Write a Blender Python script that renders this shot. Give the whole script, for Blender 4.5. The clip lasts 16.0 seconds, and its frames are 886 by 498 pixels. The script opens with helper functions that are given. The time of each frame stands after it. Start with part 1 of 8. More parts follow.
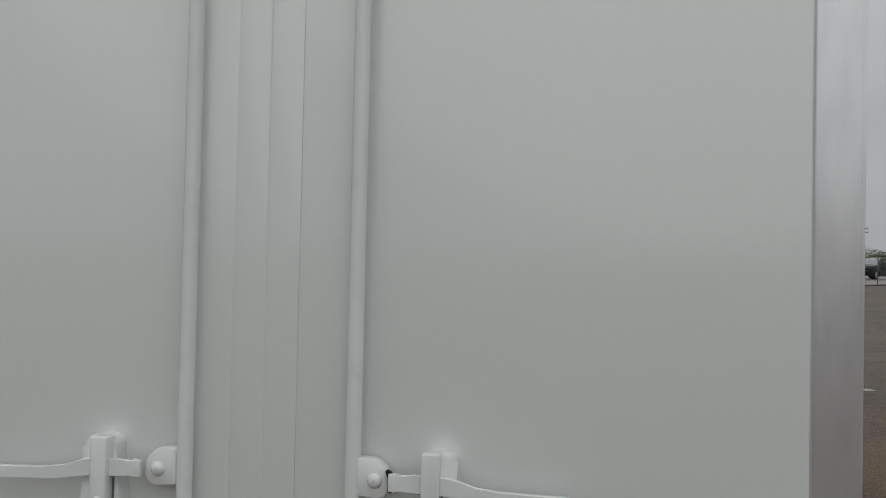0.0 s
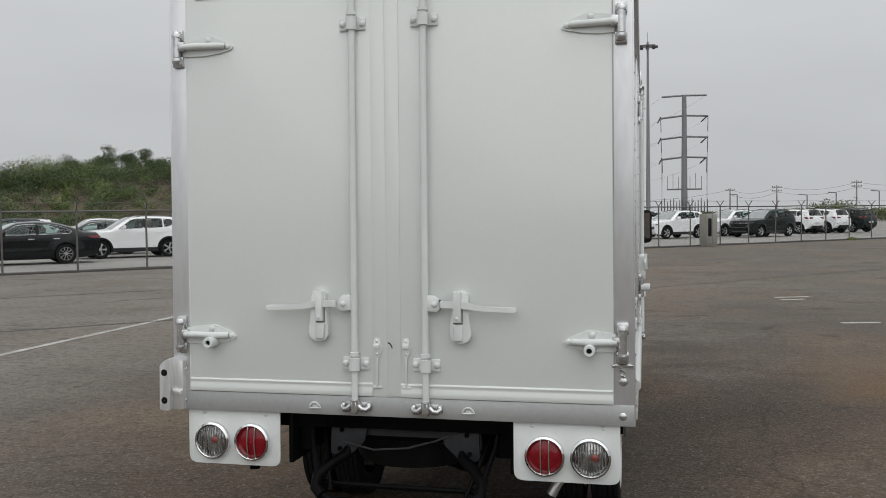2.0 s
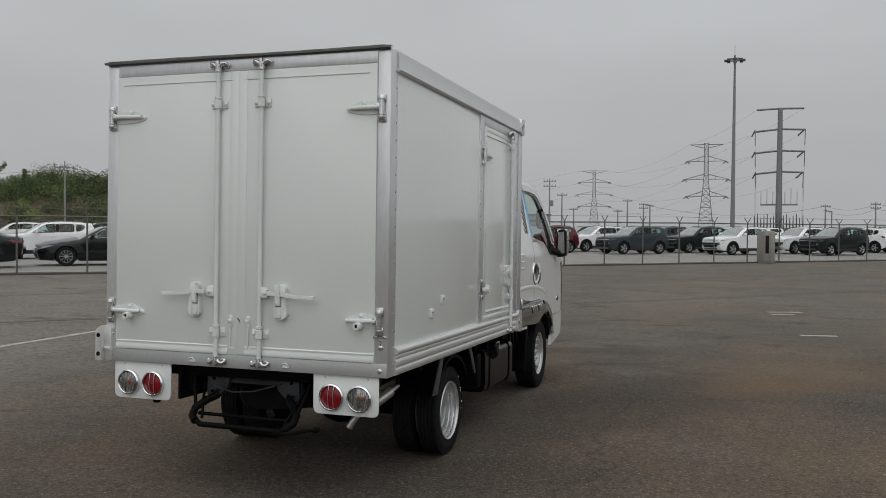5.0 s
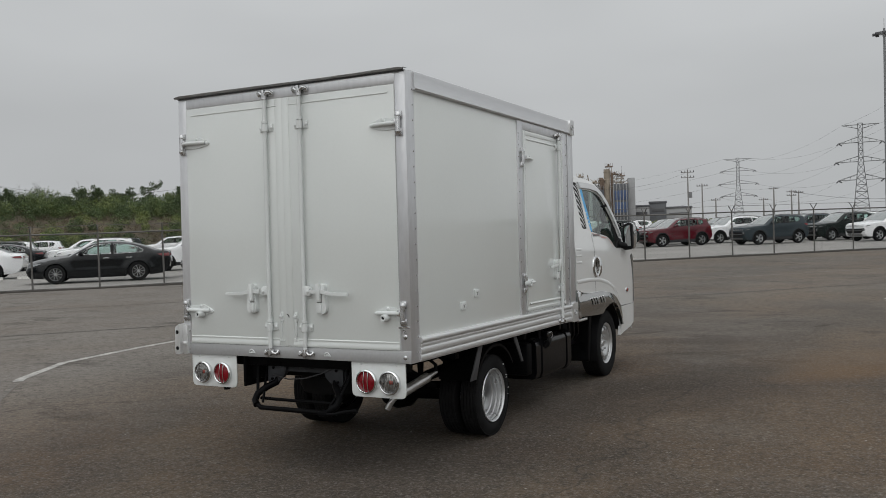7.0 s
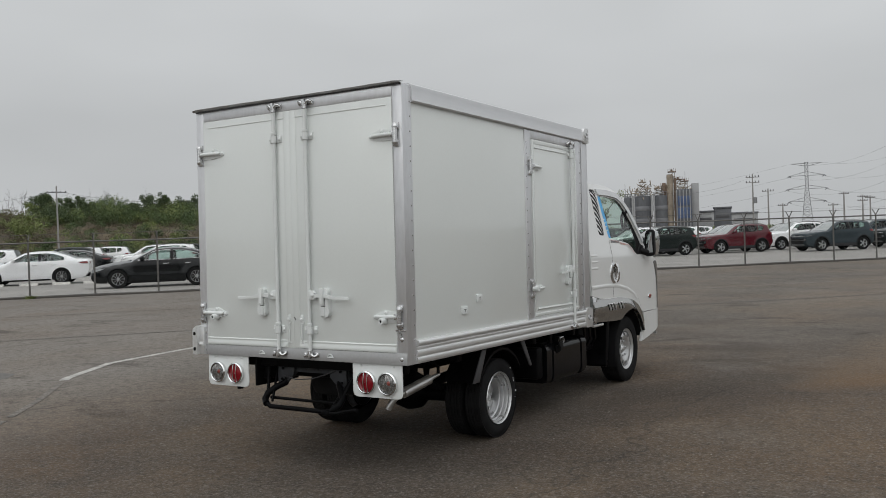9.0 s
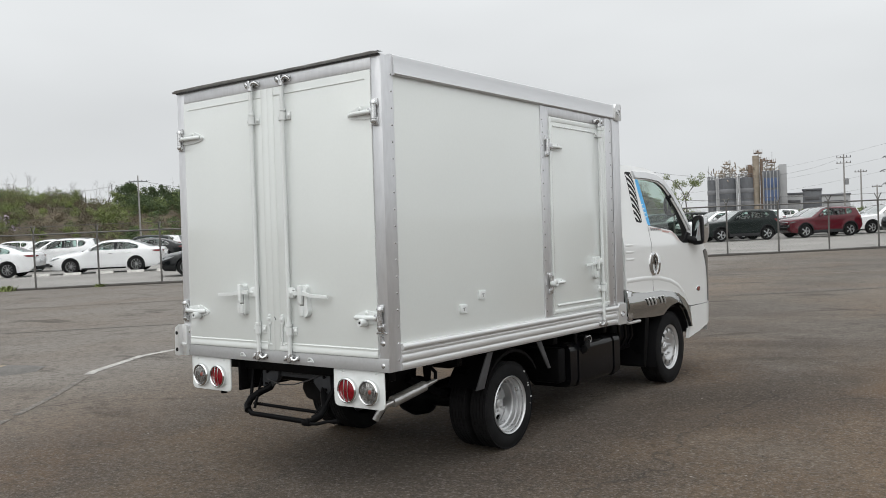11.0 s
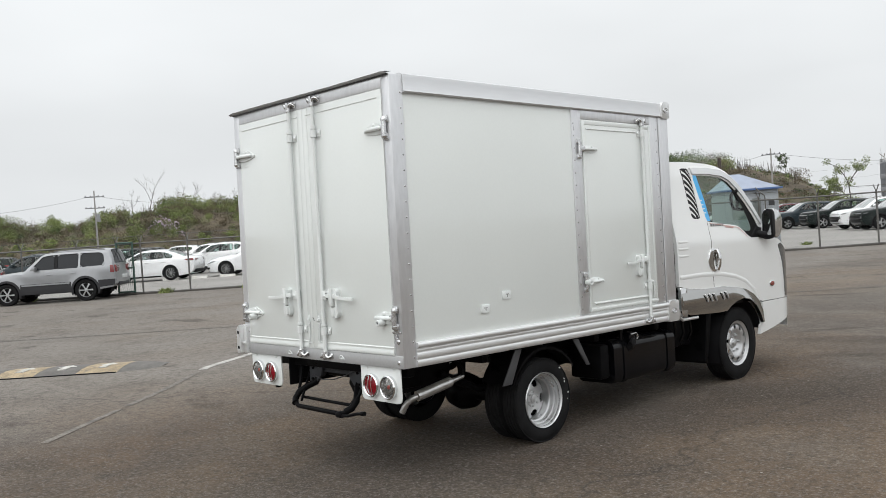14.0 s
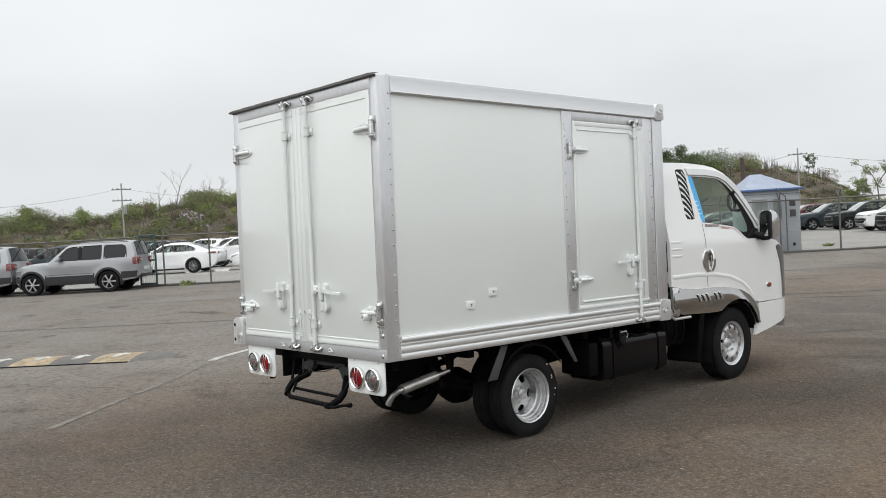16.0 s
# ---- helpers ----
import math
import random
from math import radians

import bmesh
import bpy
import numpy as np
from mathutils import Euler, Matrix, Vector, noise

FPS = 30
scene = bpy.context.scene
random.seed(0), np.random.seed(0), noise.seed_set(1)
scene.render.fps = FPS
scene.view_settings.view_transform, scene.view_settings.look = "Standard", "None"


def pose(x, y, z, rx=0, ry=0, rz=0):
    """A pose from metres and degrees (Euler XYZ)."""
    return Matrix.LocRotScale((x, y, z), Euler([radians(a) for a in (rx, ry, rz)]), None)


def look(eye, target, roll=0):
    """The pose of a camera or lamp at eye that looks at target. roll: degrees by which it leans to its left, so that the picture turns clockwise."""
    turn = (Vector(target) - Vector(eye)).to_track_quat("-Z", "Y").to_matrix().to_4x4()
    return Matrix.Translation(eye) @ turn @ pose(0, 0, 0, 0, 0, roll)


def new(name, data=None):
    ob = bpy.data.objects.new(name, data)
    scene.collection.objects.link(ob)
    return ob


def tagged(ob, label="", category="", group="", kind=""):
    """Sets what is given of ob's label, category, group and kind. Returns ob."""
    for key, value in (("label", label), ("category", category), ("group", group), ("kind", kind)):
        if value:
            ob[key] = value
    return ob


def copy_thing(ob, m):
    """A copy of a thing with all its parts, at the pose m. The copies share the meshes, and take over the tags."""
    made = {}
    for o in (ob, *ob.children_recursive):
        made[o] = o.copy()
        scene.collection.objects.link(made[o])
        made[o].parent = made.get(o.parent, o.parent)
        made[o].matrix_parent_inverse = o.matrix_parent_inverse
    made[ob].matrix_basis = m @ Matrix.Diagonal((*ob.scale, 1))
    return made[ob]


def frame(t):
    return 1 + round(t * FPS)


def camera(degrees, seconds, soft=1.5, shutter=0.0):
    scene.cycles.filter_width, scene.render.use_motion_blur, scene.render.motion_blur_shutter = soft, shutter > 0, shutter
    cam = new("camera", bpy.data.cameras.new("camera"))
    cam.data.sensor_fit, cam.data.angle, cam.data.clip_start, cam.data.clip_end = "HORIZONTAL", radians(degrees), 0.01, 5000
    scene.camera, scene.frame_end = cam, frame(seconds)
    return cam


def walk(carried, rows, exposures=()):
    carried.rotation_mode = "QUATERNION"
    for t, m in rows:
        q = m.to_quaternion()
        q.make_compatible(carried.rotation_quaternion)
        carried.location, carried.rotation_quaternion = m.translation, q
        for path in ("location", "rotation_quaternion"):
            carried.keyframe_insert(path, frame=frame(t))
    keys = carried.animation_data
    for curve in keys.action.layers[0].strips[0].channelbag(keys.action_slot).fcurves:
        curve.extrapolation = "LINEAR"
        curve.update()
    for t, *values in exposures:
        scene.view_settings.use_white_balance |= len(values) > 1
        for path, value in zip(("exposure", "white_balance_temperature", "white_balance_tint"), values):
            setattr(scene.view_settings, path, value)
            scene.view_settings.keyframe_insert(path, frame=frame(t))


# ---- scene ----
cam = camera(53.74, 16.0, soft=0.9)
PATH = [
    (0, (0.461, 0.243, 1.524), (0.176, 2.222, 1.529), 1.08),
    (0.5, (0.591, -0.257, 1.504), (0.238, 1.712, 1.492), 1.56),
    (1, (0.624, -0.695, 1.493), (0.265, 1.273, 1.454), 0.88),
    (1.5, (0.753, -1.175, 1.462), (0.338, 0.780, 1.387), 0.90),
    (2, (0.926, -1.568, 1.493), (0.479, 0.380, 1.418), -0.73),
    (2.5, (1.100, -1.900, 1.535), (0.668, 0.053, 1.492), -1.41),
    (3, (1.459, -2.145, 1.527), (0.981, -0.203, 1.563), 0.61),
    (3.5, (1.781, -2.348, 1.522), (1.243, -0.422, 1.558), 0.85),
    (3.7, (1.910, -2.409, 1.532), (1.369, -0.484, 1.541), 1.49),
    (5.8, (3.101, -2.744, 1.542), (2.288, -0.918, 1.483), -1.13),
    (6, (3.210, -2.746, 1.537), (2.331, -0.950, 1.481), -1.14),
    (6.5, (3.376, -2.793, 1.542), (2.438, -1.028, 1.494), -1.57),
    (7, (3.510, -2.891, 1.534), (2.574, -1.124, 1.487), -2.01),
    (7.5, (3.676, -2.935, 1.536), (2.720, -1.179, 1.497), -2.10),
    (8, (3.851, -2.890, 1.532), (2.831, -1.169, 1.505), -1.97),
    (8.5, (3.912, -2.873, 1.525), (2.864, -1.169, 1.504), -2.02),
    (8.7, (3.939, -2.885, 1.525), (2.887, -1.185, 1.500), -2.02),
    (10.8, (3.993, -2.100, 1.529), (2.829, -0.474, 1.475), -2.04),
    (11, (4.041, -2.019, 1.534), (2.833, -0.426, 1.479), -2.41),
    (11.5, (4.063, -1.778, 1.499), (2.821, -0.212, 1.439), -2.43),
    (12, (4.103, -1.574, 1.505), (2.846, -0.020, 1.433), -2.56),
    (12.5, (4.370, -1.564, 1.517), (2.964, -0.143, 1.463), -3.72),
    (13, (4.554, -1.573, 1.542), (3.110, -0.190, 1.490), -4.77),
    (13.5, (4.707, -1.714, 1.536), (3.245, -0.350, 1.483), -4.68),
    (14, (4.870, -1.705, 1.548), (3.403, -0.346, 1.502), -3.95),
    (14.5, (5.057, -1.607, 1.539), (3.586, -0.253, 1.487), -2.87),
    (15, (5.130, -1.592, 1.544), (3.649, -0.249, 1.495), -2.94),
    (15.5, (5.138, -1.603, 1.543), (3.645, -0.273, 1.495), -3.03),
    (16, (5.137, -1.611, 1.542), (3.631, -0.295, 1.491), -3.23),
]
EXPOSURES = [(0, -0.58), (0.5, -0.52), (1, -0.47), (1.5, -0.44), (2, -0.12), (2.5, -0.11), (3, -0.33), (3.5, -0.50), (5.8, -0.35), (7, -0.30), (8.5, -0.26), (11, 0.28), (12.5, 0.44), (14, 0.43), (16, 0.42)]
walk(cam, [(t, look(eye, target, roll)) for t, eye, target, roll in PATH], EXPOSURES)

# ---- world, sun and light: an overcast spring day ----
world = bpy.data.worlds.new("overcast_sky")
scene.world = world
world.use_nodes = True
wn, wl = world.node_tree.nodes, world.node_tree.links
wn.clear()
SUN_EL, SUN_AZ = radians(54), radians(160)
sky = wn.new("ShaderNodeTexSky")
sky.sky_type, sky.sun_disc, sky.sun_elevation, sky.sun_rotation = "NISHITA", False, SUN_EL, SUN_AZ
sky.air_density, sky.dust_density, sky.ozone_density = 1.0, 4.0, 1.0
grey = wn.new("ShaderNodeHueSaturation")
grey.inputs["Saturation"].default_value = 0.06
wl.new(sky.outputs[0], grey.inputs["Color"])
cloud = wn.new("ShaderNodeMix")
cloud.data_type = "RGBA"
cloud.inputs[0].default_value = 0.86
cloud.inputs[7].default_value = (7.50, 7.74, 7.90, 1)
wl.new(grey.outputs[0], cloud.inputs[6])
lumps = wn.new("ShaderNodeTexNoise")
lumps.inputs["Scale"].default_value, lumps.inputs["Detail"].default_value = 2.2, 3.0
coord = wn.new("ShaderNodeTexCoord")
squash = wn.new("ShaderNodeMapping")
squash.inputs["Scale"].default_value = (1, 1, 3.0)
wl.new(coord.outputs["Generated"], squash.inputs[0])
wl.new(squash.outputs[0], lumps.inputs["Vector"])
ramp = wn.new("ShaderNodeMapRange")
ramp.inputs[1].default_value, ramp.inputs[2].default_value, ramp.inputs[3].default_value, ramp.inputs[4].default_value = 0.3, 0.7, 0.93, 1.05
wl.new(lumps.outputs[0], ramp.inputs[0])
shade = wn.new("ShaderNodeVectorMath")
shade.operation = "SCALE"
wl.new(cloud.outputs[2], shade.inputs[0])
wl.new(ramp.outputs[0], shade.inputs["Scale"])
apart = wn.new("ShaderNodeSeparateXYZ")
wl.new(coord.outputs["Generated"], apart.inputs[0])
zenith = wn.new("ShaderNodeMapRange")  # an overcast sky is brightest overhead
zenith.inputs[1].default_value, zenith.inputs[2].default_value, zenith.inputs[3].default_value, zenith.inputs[4].default_value = 0.14, 1.0, 1.0, 2.05
wl.new(apart.outputs["Z"], zenith.inputs[0])
lift = wn.new("ShaderNodeVectorMath")
lift.operation = "SCALE"
wl.new(shade.outputs[0], lift.inputs[0])
wl.new(zenith.outputs[0], lift.inputs["Scale"])
back = wn.new("ShaderNodeBackground")
back.inputs["Strength"].default_value = 0.085
wout = wn.new("ShaderNodeOutputWorld")
wl.new(lift.outputs[0], back.inputs[0])
wl.new(back.outputs[0], wout.inputs[0])

sun = new("sun", bpy.data.lights.new("sun", "SUN"))
sun.data.energy, sun.data.angle, sun.data.color = 0.87, radians(105), (0.985, 0.97, 0.93)
sun.matrix_world = look((20 * math.sin(SUN_AZ) * math.cos(SUN_EL), 20 * math.cos(SUN_AZ) * math.cos(SUN_EL), 20 * math.sin(SUN_EL)), (0, 0, 0))


# ---- materials ----
def material(name, rgb, rough=0.5, metal=0.0, vary=0.08, scale=6.0, fine=0.0, fine_scale=120.0, bump=0.0, coat=0.0, spec=0.5, rough_vary=0.0, stretch=(1, 1, 1), dirt=None, dirt_amount=0.0, island=0.0):
    m = bpy.data.materials.new(name)
    m.use_nodes = True
    n, l = m.node_tree.nodes, m.node_tree.links
    b = n["Principled BSDF"]
    b.inputs["Roughness"].default_value, b.inputs["Metallic"].default_value = rough, metal
    b.inputs["Coat Weight"].default_value, b.inputs["Coat Roughness"].default_value = coat, 0.06
    b.inputs["Specular IOR Level"].default_value = spec
    tc = n.new("ShaderNodeTexCoord")
    mp = n.new("ShaderNodeMapping")
    mp.inputs["Scale"].default_value = stretch
    l.new(tc.outputs["Object"], mp.inputs[0])
    big = n.new("ShaderNodeTexNoise")
    big.inputs["Scale"].default_value, big.inputs["Detail"].default_value = scale, 5
    l.new(mp.outputs[0], big.inputs["Vector"])
    small = n.new("ShaderNodeTexNoise")
    small.inputs["Scale"].default_value, small.inputs["Detail"].default_value = fine_scale, 3
    l.new(mp.outputs[0], small.inputs["Vector"])
    f1 = n.new("ShaderNodeMapRange")
    f1.inputs[1].default_value, f1.inputs[2].default_value, f1.inputs[3].default_value, f1.inputs[4].default_value = 0.3, 0.7, 1 - vary, 1 + vary
    l.new(big.outputs[0], f1.inputs[0])
    f2 = n.new("ShaderNodeMapRange")
    f2.inputs[1].default_value, f2.inputs[2].default_value, f2.inputs[3].default_value, f2.inputs[4].default_value = 0.3, 0.7, 1 - fine, 1 + fine
    l.new(small.outputs[0], f2.inputs[0])
    mul = n.new("ShaderNodeMath")
    mul.operation = "MULTIPLY"
    l.new(f1.outputs[0], mul.inputs[0])
    l.new(f2.outputs[0], mul.inputs[1])
    gain = mul.outputs[0]
    if island:
        geo = n.new("ShaderNodeNewGeometry")
        f3 = n.new("ShaderNodeMapRange")
        f3.inputs[3].default_value, f3.inputs[4].default_value = 1 - island, 1 + island
        l.new(geo.outputs["Random Per Island"], f3.inputs[0])
        mul2 = n.new("ShaderNodeMath")
        mul2.operation = "MULTIPLY"
        l.new(gain, mul2.inputs[0])
        l.new(f3.outputs[0], mul2.inputs[1])
        gain = mul2.outputs[0]
    col = n.new("ShaderNodeVectorMath")
    col.operation = "SCALE"
    col.inputs[0].default_value = rgb
    l.new(gain, col.inputs["Scale"])
    out = col.outputs[0]
    if dirt:
        spots = n.new("ShaderNodeTexNoise")
        spots.inputs["Scale"].default_value, spots.inputs["Detail"].default_value, spots.inputs["Roughness"].default_value = scale * 2.7, 8, 0.65
        l.new(mp.outputs[0], spots.inputs["Vector"])
        cut = n.new("ShaderNodeMapRange")
        cut.inputs[1].default_value, cut.inputs[2].default_value, cut.inputs[4].default_value = 0.52, 0.75, dirt_amount
        l.new(spots.outputs[0], cut.inputs[0])
        mix = n.new("ShaderNodeMix")
        mix.data_type = "RGBA"
        mix.inputs[7].default_value = (*dirt, 1)
        l.new(cut.outputs[0], mix.inputs[0])
        l.new(out, mix.inputs[6])
        out = mix.outputs[2]
    l.new(out, b.inputs["Base Color"])
    if rough_vary:
        rv = n.new("ShaderNodeMapRange")
        rv.inputs[1].default_value, rv.inputs[2].default_value, rv.inputs[3].default_value, rv.inputs[4].default_value = 0.3, 0.7, max(0.02, rough - rough_vary), rough + rough_vary
        l.new(big.outputs[0], rv.inputs[0])
        l.new(rv.outputs[0], b.inputs["Roughness"])
    if bump:
        bp = n.new("ShaderNodeBump")
        bp.inputs["Strength"].default_value, bp.inputs["Distance"].default_value = bump, 0.01
        l.new(small.outputs[0] if fine else big.outputs[0], bp.inputs["Height"])
        l.new(bp.outputs[0], b.inputs["Normal"])
    return m


PANEL = material("white_panel_paint", (0.702, 0.731, 0.716), 0.22, vary=0.014, scale=1.3, fine=0.008, fine_scale=60, bump=0.008, rough_vary=0.05, coat=0.9)
FITTING = material("white_painted_steel", (0.70, 0.725, 0.718), 0.26, vary=0.03, scale=9, bump=0.05, dirt=(0.4, 0.38, 0.34), dirt_amount=0.12)
CABPAINT = material("white_cab_paint", (0.75, 0.76, 0.755), 0.16, vary=0.01, scale=2, coat=0.6)
ALU = material("aluminium", (0.66, 0.665, 0.68), 0.36, 0.65, vary=0.07, scale=3.0, fine=0.05, fine_scale=40, bump=0.03, rough_vary=0.10, stretch=(1, 1, 0.25))
TOPRAIL = material("dull_aluminium_roof_rail", (0.60, 0.605, 0.615), 0.34, 0.65, vary=0.05, scale=3.0, fine=0.02, fine_scale=50, rough_vary=0.06, stretch=(1, 0.12, 1))
RAIL = material("aluminium_rail", (0.75, 0.755, 0.755), 0.33, 0.6, vary=0.04, scale=3.0, fine=0.02, fine_scale=50, rough_vary=0.05, stretch=(1, 0.15, 1))
SILLALU = material("dull_aluminium_sill", (0.44, 0.445, 0.45), 0.45, 0.4, vary=0.05, scale=2.5, fine=0.04, fine_scale=60, rough_vary=0.06)
CHROME = material("chrome", (0.72, 0.725, 0.73), 0.09, 1.0, vary=0.04, scale=14, bump=0.02)
SMOKE = material("smoked_chrome", (0.50, 0.50, 0.49), 0.07, 1.0, vary=0.05, scale=6, bump=0.02)
ZINC = material("zinc_steel", (0.58, 0.585, 0.59), 0.2, 0.82, vary=0.22, scale=30, bump=0.1)
RIM = material("silver_wheel_paint", (0.56, 0.565, 0.57), 0.32, 0.72, vary=0.06, scale=9, rough_vary=0.06)
RUBBER = material("tyre_rubber", (0.012, 0.012, 0.0125), 0.8, spec=0.10, vary=0.25, scale=8, fine=0.1, bump=0.08)
MUFFLER = material("bare_exhaust_steel", (0.52, 0.52, 0.51), 0.32, 0.85, vary=0.15, scale=14, bump=0.02)
BLACK = material("black_chassis_paint", (0.005, 0.005, 0.0055), 0.35, spec=0.04, vary=0.3, scale=7, rough_vary=0.12, bump=0.05)
TANKBLACK = material("glossy_black_tank", (0.004, 0.004, 0.005), 0.16, spec=0.22, vary=0.3, scale=6, rough_vary=0.08, bump=0.03)
PLASTIC = material("black_plastic", (0.009, 0.009, 0.010), 0.5, spec=0.16, vary=0.15, scale=9, fine=0.1, fine_scale=200, bump=0.04)
GREYPLASTIC = material("grey_plastic", (0.050, 0.050, 0.053), 0.5, vary=0.1, scale=9)
SEAT = material("dark_seat_cloth", (0.035, 0.036, 0.04), 0.85, vary=0.15, scale=20, fine=0.2, bump=0.1)
REDLENS = material("red_lens", (0.20, 0.006, 0.012), 0.14, vary=0.2, scale=40, spec=0.3, coat=0.3, bump=0.15)
CLEARLENS = material("clear_lens", (0.34, 0.34, 0.335), 0.08, 0.8, vary=0.5, scale=60, coat=0.4, bump=0.6, stretch=(1, 1, 0.4))
ORANGELENS = material("orange_lens", (0.20, 0.045, 0.035), 0.2, vary=0.1, scale=40)
BLUEFILM = material("blue_film", (0.06, 0.40, 0.78), 0.35, vary=0.06, scale=12)
PALEFILM = material("pale_film_print", (0.62, 0.74, 0.84), 0.4, vary=0.05)
STRIPE = material("pale_stripe_print", (0.62, 0.63, 0.63), 0.3, vary=0.05)
DECALRED = material("red_decal", (0.46, 0.26, 0.23), 0.35, vary=0.2, scale=30)
DECALGREY = material("grey_decal", (0.16, 0.15, 0.155), 0.35, vary=0.2, scale=30)
SLOTGREY = material("grey_slot", (0.13, 0.13, 0.128), 0.6, vary=0.1)
VISOR = material("silver_visor", (0.60, 0.61, 0.62), 0.25, 0.3, vary=0.04, coat=0.3)
GAP = material("dark_gap", (0.012, 0.012, 0.012), 0.7, spec=0.1, vary=0.1)


def glass(name, rgb, rough=0.02):
    m = bpy.data.materials.new(name)
    m.use_nodes = True
    n, l = m.node_tree.nodes, m.node_tree.links
    b = n["Principled BSDF"]
    clear = n.new("ShaderNodeBsdfTransparent")
    clear.inputs[0].default_value = (*rgb, 1)
    gloss = n.new("ShaderNodeBsdfGlossy")
    gloss.inputs["Roughness"].default_value = rough
    edge = n.new("ShaderNodeLayerWeight")
    edge.inputs["Blend"].default_value = 0.5
    power = n.new("ShaderNodeMath")
    power.operation = "POWER"
    power.inputs[1].default_value = 4.5
    l.new(edge.outputs["Facing"], power.inputs[0])
    fres = n.new("ShaderNodeMapRange")
    fres.inputs[3].default_value, fres.inputs[4].default_value = 0.05, 0.95
    l.new(power.outputs[0], fres.inputs[0])
    mix = n.new("ShaderNodeMixShader")
    l.new(fres.outputs[0], mix.inputs[0])
    l.new(clear.outputs[0], mix.inputs[1])
    l.new(gloss.outputs[0], mix.inputs[2])
    l.new(mix.outputs[0], n["Material Output"].inputs[0])
    n.remove(b)
    return m


GLASS = glass("green_tinted_glass", (0.76, 0.86, 0.81))
MIRROR = material("mirror_glass", (0.45, 0.47, 0.48), 0.02, 1.0, vary=0.0)


# ---- mesh helpers ----
def put(bm, verts, faces):
    vs = [bm.verts.new(v) for v in verts]
    for f in faces:
        try:
            bm.faces.new([vs[i] for i in f])
        except ValueError:
            pass
    return vs


def box(bm, x0, x1, y0, y1, z0, z1, bevel=0.0, seg=2):
    c = [(x, y, z) for x in (x0, x1) for y in (y0, y1) for z in (z0, z1)]
    vs = put(bm, c, [(0, 1, 3, 2), (4, 6, 7, 5), (0, 4, 5, 1), (2, 3, 7, 6), (0, 2, 6, 4), (1, 5, 7, 3)])
    if bevel:
        edges = list({e for v in vs for e in v.link_edges})
        bmesh.ops.bevel(bm, geom=edges, offset=min(bevel, 0.45 * min(abs(x1 - x0), abs(y1 - y0), abs(z1 - z0))), segments=seg, profile=0.5, affect="EDGES")


def prism(bm, poly, axis, a, b, bevel=0.0, seg=2):
    """A flat outline pushed from a to b along an axis; the outline is in the other two axes, in order."""
    k = "xyz".index(axis)
    n = len(poly)

    def p3(p, d):
        q = list(p)
        q.insert(k, d)
        return tuple(q)
    vs = put(bm, [p3(p, a) for p in poly] + [p3(p, b) for p in poly],
             [tuple(range(n)), tuple(range(2 * n - 1, n - 1, -1))] + [(i, i + n, (i + 1) % n + n, (i + 1) % n) for i in range(n)])
    if bevel:
        caps = [e for e in {e for v in vs for e in v.link_edges} if abs(e.verts[0].co[k] - e.verts[1].co[k]) < 1e-6]
        bmesh.ops.bevel(bm, geom=caps, offset=bevel, segments=seg, profile=0.5, affect="EDGES")


def tube(bm, pts, r, seg=10, cap=True, r_end=None):
    pts = [Vector(p) for p in pts]
    rings = []
    up = Vector((0.13, 0.21, 0.97))
    for i, p in enumerate(pts):
        d = ((pts[min(i + 1, len(pts) - 1)] - p).normalized() + (p - pts[max(i - 1, 0)]).normalized()).normalized()
        if abs(d.dot(up)) > 0.95:
            up = Vector((0.9, 0.3, 0.1))
        u = d.cross(up).normalized()
        w = d.cross(u).normalized()
        up = -w
        rad = r if r_end is None else r + (r_end - r) * i / (len(pts) - 1)
        rings.append([bm.verts.new(p + rad * (math.cos(2 * math.pi * k / seg) * u + math.sin(2 * math.pi * k / seg) * w)) for k in range(seg)])
    for a, b in zip(rings, rings[1:]):
        for k in range(seg):
            bm.faces.new((a[k], a[(k + 1) % seg], b[(k + 1) % seg], b[k]))
    if cap:
        bm.faces.new(rings[0][::-1])
        bm.faces.new(rings[-1])


def cyl(bm, p0, p1, r, seg=16, r_end=None):
    tube(bm, [p0, p1], r, seg, True, r_end)


def lathe(bm, profile, origin, axis="x", seg=32, sign=1):
    """Turn a profile of (radius, distance along the axis) round an axis through origin."""
    rings = []
    for r, h in profile:
        ring = []
        for k in range(seg):
            a = 2 * math.pi * k / seg
            c, s = r * math.cos(a), r * math.sin(a)
            v = {"x": (sign * h, c, s), "y": (c, sign * h, s), "z": (c, s, sign * h)}[axis]
            ring.append(bm.verts.new(Vector(origin) + Vector(v)))
        rings.append(ring)
    for a, b in zip(rings, rings[1:]):
        for k in range(seg):
            bm.faces.new((a[k], a[(k + 1) % seg], b[(k + 1) % seg], b[k]))


def disc(bm, centre, r, axis, seg=24):
    c = Vector(centre)
    vs = []
    for k in range(seg):
        a = 2 * math.pi * k / seg
        u, w = r * math.cos(a), r * math.sin(a)
        vs.append(bm.verts.new(c + Vector({"x": (0, u, w), "y": (u, 0, w), "z": (u, w, 0)}[axis])))
    bm.faces.new(vs)


def dome(bm, centre, r, height, axis, sign=1, seg=10):
    prof = [(r * math.cos(a), height * math.sin(a)) for a in (0, 0.5, 1.0, 1.35)] + [(0.001, height)]
    lathe(bm, prof, centre, axis, seg, sign)


